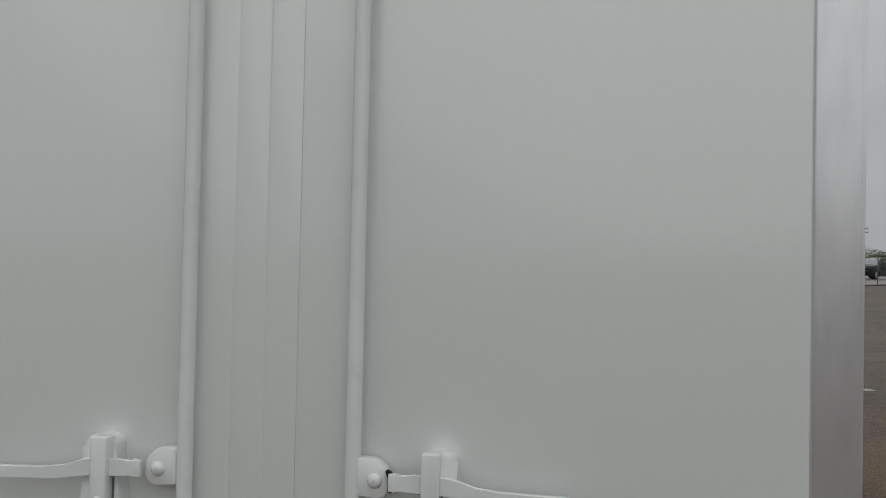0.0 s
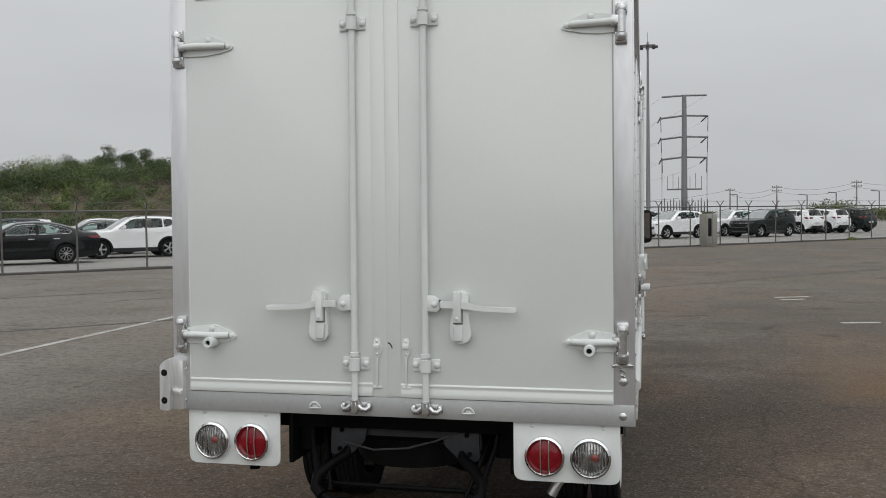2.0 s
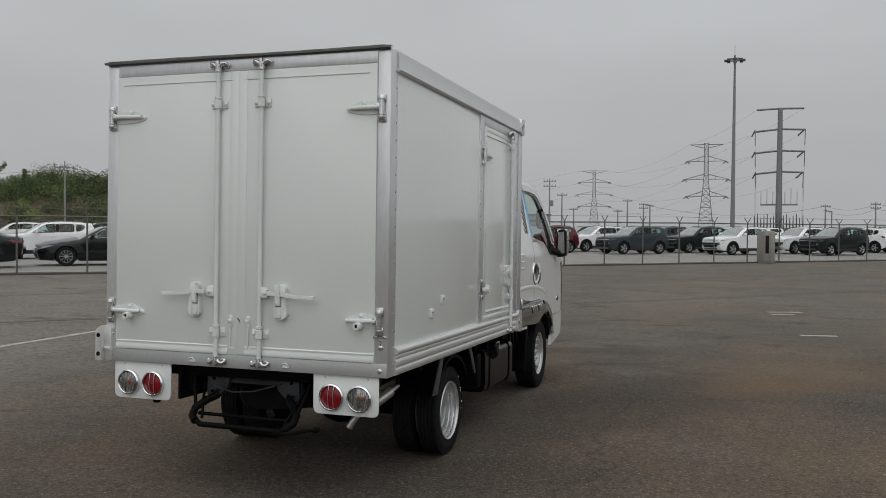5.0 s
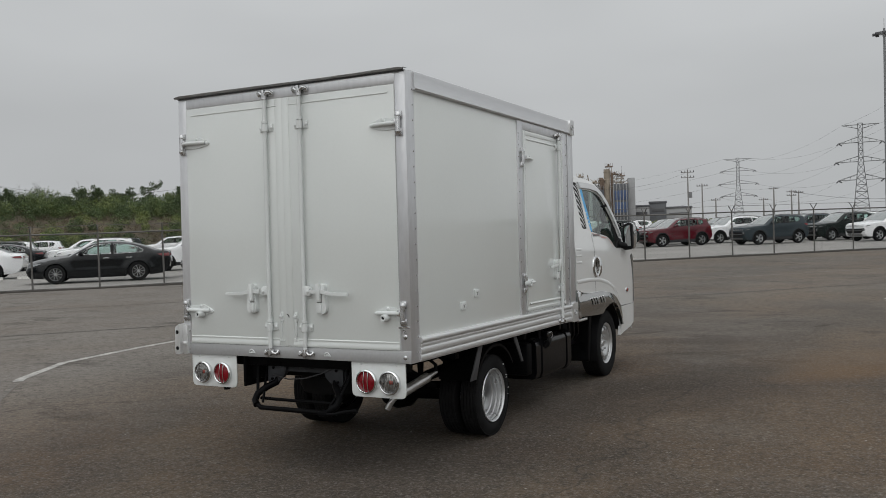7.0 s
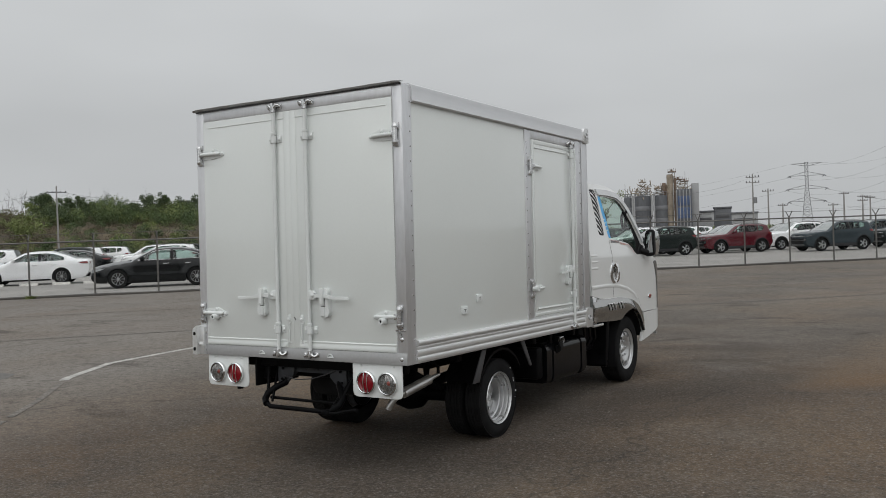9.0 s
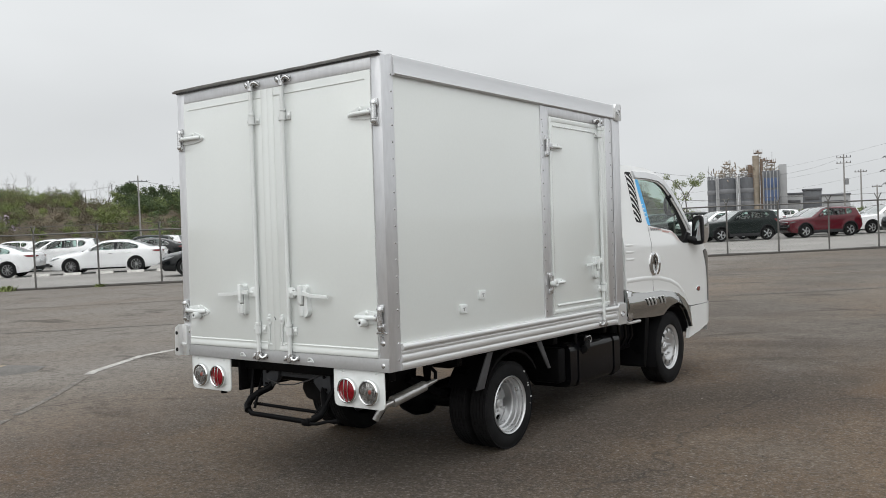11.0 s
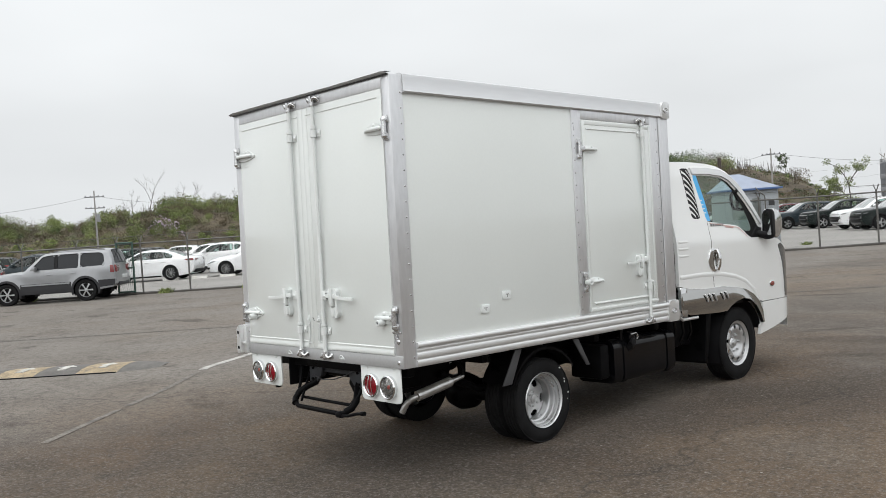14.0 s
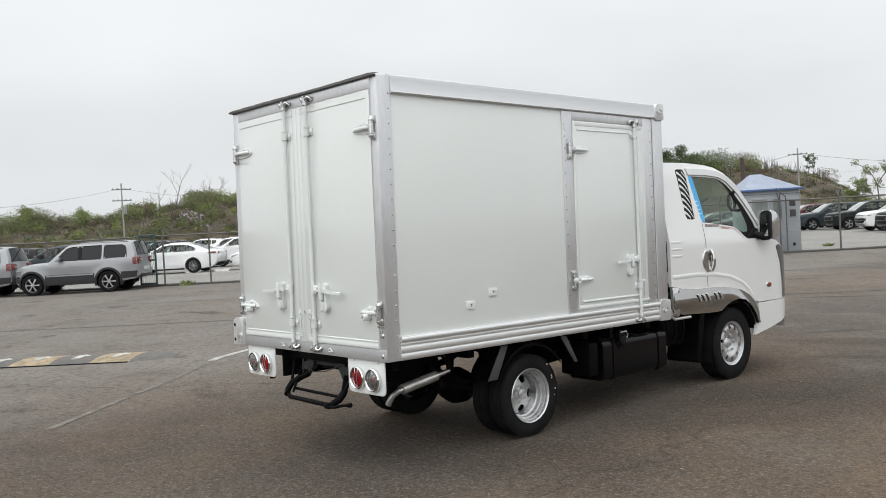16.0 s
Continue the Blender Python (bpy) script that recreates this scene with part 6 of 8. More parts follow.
def car_wheel_meshes(kind, r):
    if kind not in CAR_TYRE:
        bm = B()
        lathe(bm, [(r * 0.66, -0.085), (r * 0.80, -0.105), (r * 0.95, -0.100), (r, -0.080), (r, 0.080), (r * 0.95, 0.100), (r * 0.80, 0.105), (r * 0.66, 0.085), (r * 0.60, 0.03)], (0, 0, 0), "y", 28, 1)
        lathe(bm, [(0.01, 0.03), (r * 0.64, 0.03)], (0, 0, 0), "y", 20, -1)
        CAR_TYRE[kind] = finish(bm, "tyre")
        bm = B()
        lathe(bm, [(r * 0.60, 0.02), (r * 0.655, 0.075), (r * 0.70, 0.088), (r * 0.72, 0.075)], (0, 0, 0), "y", 28, -1)
        lathe(bm, [(0.001, 0.086), (r * 0.14, 0.080), (r * 0.17, 0.05)], (0, 0, 0), "y", 16, -1)
        n = 5 if kind == "suv" else 6 if kind == "wagon" else 10
        for k in range(n):
            a = 2 * math.pi * k / n
            wd = 0.36 if n < 6 else 0.25 if n < 8 else 0.12
            p = [(r * 0.10, a - wd * 1.3), (r * 0.68, a - wd * 0.45), (r * 0.68, a + wd * 0.45), (r * 0.10, a + wd * 1.3)]
            f = [(q * math.cos(t), -0.072 - (0.012 if q < 0.1 else 0.004), q * math.sin(t)) for q, t in p]
            g = [(x, y + 0.03, z) for x, y, z in f]
            put(bm, f + g, [(0, 1, 2, 3), (0, 4, 5, 1), (3, 2, 6, 7), (1, 5, 6, 2)])
        CAR_RIM[kind] = finish(bm, "rim")
    return CAR_TYRE[kind], CAR_RIM[kind]


def car(kind, paint, label, lower=None):
    """A parked car: its origin lies on the ground midway between the axles, its nose points to -x."""
    length, hw, fa, base, r, belt, tumble, edge, floor = SPECS[kind]
    ra_ = fa + base
    x0 = -(fa + base / 2)
    line = BONNET[kind] + SCREEN[kind][1:] + ROOF[kind][1:] + BACKLIGHT[kind][1:] + BOOT[kind][1:]
    tops = [line[0]]
    for p in line[1:]:
        if p[0] > tops[-1][0] + 0.001:
            tops.append(p)
    tx, tz = [p[0] for p in tops], [p[1] for p in tops]
    arch = r * 1.13

    def half(x, z, fillet=True):
        """Half the width of the body at a length and height."""
        w = 1.0
        if x < 0.60:
            w -= 0.22 * ((0.60 - x) / 0.60) ** 2.2
        if x > length - 0.70:
            w -= 0.13 * ((x - length + 0.70) / 0.70) ** 2
        y = hw * w
        if z < 0.45:
            y -= 0.05 * ((0.45 - z) / 0.25) ** 2
        y -= 0.006 * math.exp(-((z - belt * 0.60) / 0.10) ** 2) * max(0.0, min(1.0, (min(x - fa, ra_ - x) - 0.40) / 0.55)) ** 1.5
        crease = belt - 0.13
        if z > crease:
            y -= 0.10 * (z - crease)
        if z > belt:
            y -= tumble * (z - belt)
        for wx in (fa, ra_):  # swollen wings over the wheels
            d = math.hypot(x - wx, z - r)
            y += 0.022 * math.exp(-((d - arch) / 0.14) ** 2)
        if fillet:
            d = min(max(float(np.interp(x, tx, tz)) - z, 0.0), edge)
            y -= edge - math.sqrt(max(edge * edge - (edge - d) ** 2, 0.0))
        return y

    def skin(s, off=0.0):
        return lambda x, z: (x + x0, s * (half(x, z) + off), z)

    def bow(cx):
        return [(cx + arch * math.cos(t), r + arch * math.sin(t)) for t in np.linspace(-0.42, math.pi + 0.42, 14)]
    arcs = []
    for wx in (ra_, fa):
        arcs.append([p for p in bow(wx) if p[1] > floor])
    outline = line + [(BOOT[kind][-1][0] - 0.10, floor + 0.05)] + [(arcs[0][0][0], floor)] + arcs[0] + [(arcs[0][-1][0], floor), (arcs[1][0][0], floor)] + arcs[1] + [(arcs[1][-1][0], floor), FACE[kind][-1]] + FACE[kind][-2:0:-1]
    ob = thing("parked_car", label, "car")
    windows = [rounded(q, 0.035, 3) for q in WINDOWS[kind]]
    shell = B()
    for s in (-1, 1):
        one = B()
        sheet(one, outline, windows, 0.062, skin(s), (0, -s * 0.02, 0))
        me = bpy.data.meshes.new("tmp")
        one.to_mesh(me)
        one.free()
        shell.from_mesh(me)
        bpy.data.meshes.remove(me)

    def across(bm, pts, bulge, crown, inset=0.0, n=10, shave=0.0):
        rows = []
        for x, z in pts:
            w = half(x, z) - inset
            rows.append([bm.verts.new((x + x0 + bulge * (1 - u * u), u * w, z + crown * (1 - u * u) - shave)) for u in np.linspace(-1, 1, n + 1)])
        for p, q in zip(rows, rows[1:]):
            for j in range(n):
                bm.faces.new((p[j], p[j + 1], q[j + 1], q[j]))
    across(shell, BONNET[kind], -0.10, 0.075 if kind == "sedan" else 0.035)
    across(shell, ROOF[kind], 0.0, 0.035)
    across(shell, BOOT[kind], 0.05, 0.015)
    across(shell, FACE[kind], -0.10, 0.0)
    for pts, bulge in ((SCREEN[kind], -0.08), (BACKLIGHT[kind], 0.04)):  # pillars beside the screens
        for s in (-1, 1):
            rows = []
            for x, z in pts:
                w = half(x, z)
                rows.append([shell.verts.new((x + x0, s * w, z)), shell.verts.new((x + x0 + bulge * 0.12, s * (w - 0.05), z + 0.004))])
            for p, q in zip(rows, rows[1:]):
                shell.faces.new((p[0], p[1], q[1], q[0]))
    body = part("body", shell, paint, ob, "", 32)

    # glass
    glassy = DARKGLASS if lower else CARGLASS
    for name, pts, bulge in (("windscreen", SCREEN[kind], -0.08), ("rear_window", BACKLIGHT[kind], 0.04)):
        bm = B()
        across(bm, pts, bulge, 0.030, 0.05)
        part(name, bm, glassy if name == "rear_window" or lower else WINDSCREEN, body)
    for s in (-1, 1):
        for q in windows:
            bm = B()
            sheet(bm, q, [], 0.12, skin(s, -0.010))
            part("side_window", bm, glassy, body)
            bm = B()
            ring = [skin(s, -0.002)(*p) for p in q]
            tube(bm, ring + ring[:1], 0.006 if kind == "sedan" else 0.010, 5, False)
            part("window_trim", bm, CHROME if kind == "sedan" else PLASTIC, body)
        a, b = WINDOWS[kind][0][-1], WINDOWS[kind][1][0]
        hi = WINDOWS[kind][1][1]
        bm = B()
        sheet(bm, [(a[0] - 0.01, a[1]), (b[0] + 0.01, b[1]), (hi[0] + 0.01, hi[1]), (a[0] - 0.01, hi[1])], [], 0.06, skin(s, 0.003))
        part("centre_pillar", bm, PLASTIC, body)
    bm = B()
    box(bm, x0 + 1.35, x0 + ra_ + 0.25, -hw * 0.80, hw * 0.80, 0.30, 0.62, 0.05)
    box(bm, x0 + SCREEN[kind][0][0] + 0.12, x0 + SCREEN[kind][0][0] + 0.55, -hw * 0.84, hw * 0.84, 0.60, belt - 0.06, 0.05)
    for k in (WINDOWS[kind][0][-1][0] - 0.22, WINDOWS[kind][1][0][0] + 0.62):
        for s in (-1, 1):
            prism(bm, rounded([(x0 + k, 0.55), (x0 + k + 0.16, 0.55), (x0 + k + 0.30, belt + 0.14), (x0 + k + 0.20, belt + 0.16)], 0.03), "y", s * 0.38 - 0.23, s * 0.38 + 0.23, 0.03)
            prism(bm, rounded([(x0 + k + 0.20, belt + 0.18), (x0 + k + 0.31, belt + 0.16), (x0 + k + 0.33, belt + 0.31), (x0 + k + 0.24, belt + 0.33)], 0.03), "y", s * 0.38 - 0.12, s * 0.38 + 0.12, 0.03)
    part("interior", bm, SEAT, body)

    # wings, wheels, cladding
    low = lower or (CLADDING if kind == "suv" else PLASTIC)
    top_clad = FLANK[kind]
    for s in (-1, 1):
        for wx in (fa, ra_):
            bm = B()
            rows = []
            for p in bow(wx):
                w = half(p[0], p[1], False)
                rows.append([bm.verts.new((p[0] + x0, s * (w - 0.006), p[1])), bm.verts.new((p[0] + x0, s * (w - 0.42), p[1]))])
            for p, q in zip(rows, rows[1:]):
                bm.faces.new((p[0], p[1], q[1], q[0]))
            bm.faces.new([q[1] for q in rows])
            if kind == "sedan" or lower:
                part("arch_liner", bm, PLASTIC, body)
                bm = B()
            if kind == "sedan":
                bm.free()
            else:
                rows = []
                for t in np.linspace(-0.30, math.pi + 0.30, 20):
                    rows.append([bm.verts.new((x0 + wx + k * math.cos(t), s * (half(wx + k * math.cos(t), r + k * math.sin(t), False) + o), r + k * math.sin(t))) for k, o in ((arch - 0.004, -0.03), (arch - 0.004, 0.012), (arch + 0.055, 0.016), (arch + 0.070, 0.0))])
                for p, q in zip(rows, rows[1:]):
                    for j in range(3):
                        bm.faces.new((p[j], p[j + 1], q[j + 1], q[j]))
                part("wheel_arch", bm, low if lower else PLASTIC, body)
            tm, rm = car_wheel_meshes(kind, r)
            wob = part("wheel", tm, RUBBER, ob)
            wob.matrix_local = pose(x0 + wx, s * (hw - 0.105), r, 0, 0, 0 if s < 0 else 180)
            part("rim", rm, ALLOY, wob)
        f1, r0 = fa + arch + 0.05, ra_ - arch - 0.05
        if top_clad:
            runs = [[(f1, floor - 0.02), (r0, floor - 0.02), (r0, top_clad), (f1, top_clad)]]
            if lower:
                runs += [[(0.03, 0.46), (fa - arch - 0.04, 0.42), (fa - arch - 0.02, top_clad), (0.03, top_clad)], [(ra_ + arch + 0.04, 0.42), (length - 0.05, 0.46), (length - 0.02, top_clad), (ra_ + arch + 0.02, top_clad)]]
            for q in runs:
                bm = B()
                sheet(bm, q, [], 0.08, skin(s, 0.010), (0, -s * 0.03, 0))
                part("sill_cladding", bm, low, body, "dark grey lower side" if lower else "")
            if lower:
                bm = B()
                sheet(bm, [(f1 + 0.04, 0.600), (r0 - 0.04, 0.600), (r0 - 0.04, 0.650), (f1 + 0.04, 0.650)], [], 0.03, skin(s, 0.026), (0, -s * 0.02, 0))
                part("side_moulding", bm, paint, body, "silver rubbing strip")
        else:
            bm = B()
            sheet(bm, [(f1, floor - 0.02), (r0, floor - 0.02), (r0, floor + 0.05), (f1, floor + 0.05)], [], 0.05, skin(s, 0.006), (0, -s * 0.03, 0))
            part("sill_cladding", bm, low, body)
        cut = WINDOWS[kind][0][-1][0] + 0.045
        last = min(WINDOWS[kind][1][-1][0] + 0.02, ra_ - 0.10) if kind == "sedan" else WINDOWS[kind][1][-1][0] + 0.035
        for k, seam in enumerate((WINDOWS[kind][0][0][0] - 0.12, cut, last)):
            bm = B()
            z0 = floor + 0.14
            if k == 2:
                z0 = r + math.sqrt(max((arch + 0.06) ** 2 - (seam - ra_) ** 2, 0.0))
            sheet(bm, [(seam - 0.005, z0), (seam + 0.005, z0), (seam + 0.005, belt + 0.01), (seam - 0.005, belt + 0.01)], [], 0.09, skin(s, 0.002))
            part("door_gap", bm, GAP, body)
        for hx in (cut - 0.30, last - 0.30):
            bm = B()
            y = half(hx, belt - 0.13)
            box(bm, x0 + hx, x0 + hx + 0.20, min(s * (y - 0.01), s * (y + 0.022)), max(s * (y - 0.01), s * (y + 0.022)), belt - 0.140, belt - 0.112, 0.008)
            part("door_handle", bm, CHROME if kind == "sedan" else paint, body)
        # mirror
        bm = B()
        mx, my = WINDOWS[kind][0][0][0] + 0.14, half(WINDOWS[kind][0][0][0] + 0.14, belt + 0.03)
        prism(bm, rounded([(x0 + mx - 0.05, belt + 0.03), (x0 + mx + 0.10, belt + 0.04), (x0 + mx + 0.10, belt + 0.16), (x0 + mx + 0.02, belt + 0.17)], 0.03), "y", min(s * (my + 0.03), s * (my + 0.21)), max(s * (my + 0.03), s * (my + 0.21)), 0.02)
        box(bm, x0 + mx, x0 + mx + 0.07, min(s * (my - 0.03), s * (my + 0.05)), max(s * (my - 0.03), s * (my + 0.05)), belt + 0.02, belt + 0.07, 0.01)
        part("door_mirror", bm, paint, body)
        # tail lamp
        bm = B()
        tail = {"sedan": [(4.46, 0.955), (4.86, 0.985), (4.90, 0.870), (4.62, 0.880)], "suv": [(3.84, 1.120), (4.10, 1.110), (4.17, 1.000), (4.00, 0.990)], "wagon": [(3.935, 1.120), (4.035, 1.120), (4.062, 0.880), (3.945, 0.880)]}[kind]
        sheet(bm, tail, [], 0.05, skin(s, 0.010), (0, -s * 0.02, 0))
        zl = tail[-1][1] + 0.02
        xe = float(np.interp(-zl, [-p[1] for p in BOOT[kind]], [p[0] for p in BOOT[kind]]))
        y1 = half(xe, zl)
        prism(bm, rounded([(s * y1 * 0.52, zl + 0.01), (s * (y1 - 0.005), zl - 0.02), (s * (y1 - 0.005), tail[0][1]), (s * y1 * 0.52, tail[0][1] - 0.03)][::s], 0.02), "x", x0 + xe - 0.06, x0 + xe + 0.030, 0.008)
        part("tail_lamp", bm, TAILRED, body)

    # the face: lamps, grilles and skid plate laid on the nose
    fz, fx = [p[1] for p in FACE[kind]][::-1], [p[0] for p in FACE[kind]][::-1]

    def face(off):
        def at(y, z):
            x = float(np.interp(z, fz, fx))
            w = half(x, z)
            k = max(-1.0, min(1.0, y / w))
            return (x + x0 - 0.10 * (1 - k * k) - off, y, z)
        return at

    if kind == "suv":
        plan = [("grille", PLASTIC, [(-0.60, 0.775), (0.60, 0.775), (0.66, 0.845), (-0.66, 0.845)]), ("lower_grille", PLASTIC, [(-0.46, 0.44), (0.46, 0.44), (0.60, 0.56), (0.55, 0.715), (-0.55, 0.715), (-0.60, 0.56)]),
                ("skid_plate", SKID, [(-0.50, 0.315), (0.50, 0.315), (0.54, 0.405), (-0.54, 0.405)])]
    elif kind == "wagon":
        plan = [("grille", PLASTIC, [(-0.38, 0.66), (0.38, 0.66), (0.42, 0.81), (-0.42, 0.81)]), ("lower_grille", low, [(-0.68, 0.42), (0.68, 0.42), (0.70, 0.60), (-0.70, 0.60)])]
    else:
        plan = [("grille", PLASTIC, [(-0.42, 0.545), (0.42, 0.545), (0.50, 0.600), (-0.50, 0.600)]), ("lower_grille", PLASTIC, [(-0.50, 0.28), (0.50, 0.28), (0.58, 0.42), (0.46, 0.505), (-0.46, 0.505), (-0.58, 0.42)])]
    for name, mat, q in plan:
        bm = B()
        sheet(bm, q, [], 0.07, face(0.014), (0.03, 0, 0))
        part(name, bm, mat, body)
    for zc, yw, mat in {"suv": ((0.848, 0.64, CHROME), (0.775, 0.56, paint), (0.60, 0.54, SKID)), "sedan": ((0.604, 0.50, CHROME), (0.51, 0.46, CHROME)), "wagon": ((0.735, 0.40, CHROME), (0.815, 0.42, CHROME))}[kind]:
        bm = B()
        tube(bm, [face(0.020)(y, zc) for y in np.linspace(-yw, yw, 9)], 0.013, 6)
        part("grille_bar", bm, mat, body)
    for s in (-1, 1):
        if kind == "suv":
            quads = (("headlamp", LAMPGLASS, [(0.01, 0.815), (0.26, 0.865), (0.40, 0.905), (0.12, 0.885)]),)
            bm = B()
            c = face(0.02)(s * 0.62, 0.655)
            lathe(bm, [(0.065, 0.0), (0.060, 0.02), (0.03, 0.032), (0.001, 0.034)], (c[0] + 0.02, c[1], c[2]), "x", 14, -1)
            part("fog_lamp", bm, LAMPGLASS, body)
            bm = B()
            sheet(bm, [(s * 0.50, 0.570), (s * 0.72, 0.585), (s * 0.70, 0.735), (s * 0.53, 0.715)][::s], [], 0.07, face(0.012), (0.02, 0, 0))
            part("lamp_pocket", bm, PLASTIC, body)
            bm = B()
            sheet(bm, [(s * 0.56, 0.800), (s * 0.70, 0.815), (s * 0.70, 0.858), (s * 0.56, 0.846)][::s], [], 0.07, face(0.016), (0.02, 0, 0))
            part("headlamp", bm, LAMPGLASS, body)
        elif kind == "sedan":
            quads = (("headlamp", LAMPGLASS, [(0.02, 0.600), (0.34, 0.690), (0.58, 0.775), (0.20, 0.735)]), ("fog_pocket", PLASTIC, [(0.02, 0.36), (0.16, 0.37), (0.13, 0.46), (0.03, 0.45)]))
        else:
            quads = (("headlamp", LAMPGLASS, [(0.02, 0.70), (0.22, 0.72), (0.24, 0.84), (0.03, 0.83)]),)
        for name, mat, q in quads:
            bm = B()
            sheet(bm, q, [], 0.05, skin(s, 0.012), (0, -s * 0.02, 0))
            part(name, bm, mat, body)
    # tail: valance, plate, lamps between
    bm = B()
    xe = BOOT[kind][-2][0]
    box(bm, x0 + xe - 0.14, x0 + xe + 0.055, -hw * 0.62, hw * 0.62, floor + 0.10, 0.46 if kind == "sedan" else 0.56, 0.03)
    part("rear_valance", bm, PLASTIC if kind != "wagon" else low, body)
    bm = B()
    box(bm, x0 + length + 0.030, x0 + length + 0.062, -0.26, 0.26, 0.66, 0.78, 0.004)
    part("number_plate", bm, PLATE, body)
    if kind != "sedan":
        for s in (-1, 1):
            bm = B()
            run = [(x, float(np.interp(x, tx, tz))) for x in np.linspace(ROOF[kind][0][0] + 0.10, ROOF[kind][-1][0] - 0.15, 7)]
            tube(bm, [(x0 + x, s * hw * 0.64, z + 0.035 + (0.0 if 0 < i < 6 else -0.03)) for i, (x, z) in enumerate(run)], 0.018, 6)
            part("roof_rail", bm, GALV, body)
    return ob


MODELS = {
    ("sedan", "black"): ("sedan", CARBLACK, "black four-door sedan parked behind the wire fence"),
    ("sedan", "white"): ("sedan", CARWHITE, "white four-door sedan parked behind the wire fence"),
    ("suv", "white"): ("suv", CARWHITE, "white compact SUV parked behind the wire fence"),
    ("suv", "black"): ("suv", CARGREEN, "dark green-black compact SUV parked behind the wire fence"),
    ("suv", "grey"): ("suv", CARGREY, "slate grey compact SUV parked behind the wire fence"),
    ("suv", "red"): ("suv", CARRED, "dark red compact SUV parked behind the wire fence"),
}
made_cars, places = {}, []


def park(kind, colour, x, y, turn=45.0):
    key = (kind, colour)
    m = pose(x, y, 0.012, 0, 0, turn)
    if key not in made_cars:
        made_cars[key] = car(*MODELS[key])
        tagged(made_cars[key], group="cars in the lot")
        made_cars[key].matrix_world = m
    else:
        copy_thing(made_cars[key], m)
    places.append((x, y))


for c in (("sedan", "black", -23.2, 20.0), ("sedan", "black", -20.2, 24.65), ("suv", "white", -19.2, 29.9), ("sedan", "white", -32.6, 20.75), ("sedan", "white", -35.8, 16.5),
          ("suv", "black", -11.93, 45.5), ("suv", "red", -8.65, 49.4), ("suv", "grey", -3.4, 50.0), ("suv", "white", 2.55, 52.0), ("suv", "black", 7.95, 54.2), ("suv", "white", 6.14, 56.8),
          ("suv", "black", -0.04, 55.0), ("suv", "grey", -2.4, 57.8), ("suv", "white", 1.0, 61.2), ("suv", "white", -6.3, 54.3), ("suv", "white", 10.65, 61.8, -45.0), ("suv", "white", 12.65, 63.4, -45.0), ("suv", "black", 14.7, 65.2, -45.0),
          ("suv", "white", 20.0, 67.4), ("suv", "black", 23.5, 71.0), ("suv", "black", -17.7, 52.15), ("suv", "white", -14.0, 47.9), ("suv", "grey", -20.6, 53.6), ("suv", "red", -23.6, 56.6), ("suv", "black", -13.7, 51.6), ("suv", "white", -9.5, 53.6)):
    park(*c)
rng = random.Random(7)
for row in range(12):
    n = 7.6 + 2.9 * row + (1.6 if row % 2 else 0.0)
    if row in (4, 9):
        continue
    for k in range(-14, 9):
        s = 5.3 * k + 1.3 * (row % 3) + rng.uniform(-0.3, 0.3)
        x, y, _ = along(s, n)
        if any(abs((x - a + y - b) * r2) < 5.1 and abs((y - b - x + a) * r2) < 2.5 for a, b in places):
            continue
        if (row < 2 and s > -42) or (s > -18 and n < 20) or rng.random() < 0.12:
            continue
        kind = "suv" if rng.random() < 0.72 else "sedan"
        col = "white" if kind == "sedan" and rng.random() < 0.7 else "black" if kind == "sedan" else rng.choices(("white", "black", "grey", "red"), (62, 20, 13, 5))[0]
        park(kind, col, x, y)

silver = car("wagon", CARSILVER, "silver two-tone off-road estate car with dark grey lower sides", CLADDING)
silver.matrix_world = pose(-25.60, 8.70, 0, 0, 0, 50)
tagged(silver, group="cars beside the fence")
copy_thing(silver, pose(-28.5, 5.55, 0, 0, 0, 50))

# ---- guard booth ----
BOOTHWALL = material("pale_blue_grey_steel", (0.30, 0.325, 0.345), 0.5, vary=0.06, scale=3, dirt=(0.24, 0.24, 0.23), dirt_amount=0.3)
BOOTHPANE = material("dim_booth_pane", (0.20, 0.22, 0.215), 0.10, vary=0.3, scale=3, coat=0.3)
BOOTHFASCIA = material("dark_blue_fascia", (0.07, 0.125, 0.27), 0.4, vary=0.1, scale=4)
BOOTHROOF = material("blue_steel_roof", (0.27, 0.31, 0.40), 0.4, vary=0.1, scale=4)
booth = thing("guard_booth", "small pale grey guard booth with a blue hipped roof", "booth", pose(-9.83, 26.38, 0, 0, 0, 45))
bm = B()
box(bm, -0.90, 0.90, -0.08, 1.68, 0.06, 2.16, 0.02)
wallb = part("wall", bm, BOOTHWALL, booth)
bm = B()
put(bm, [(-1.0, -0.20, 2.18), (1.0, -0.20, 2.18), (1.0, 1.80, 2.18), (-1.0, 1.80, 2.18), (-0.48, 0.80, 2.74), (-0.10, 0.80, 2.74)], [(0, 1, 5, 4), (1, 2, 5), (2, 3, 4, 5), (3, 0, 4), (3, 2, 1, 0)])
roofb = part("roof", bm, BOOTHROOF, booth, "blue hipped roof")
bm = B()
box(bm, -1.02, 1.02, -0.22, 1.82, 2.13, 2.20, 0.01)
part("fascia", bm, BOOTHFASCIA, roofb)
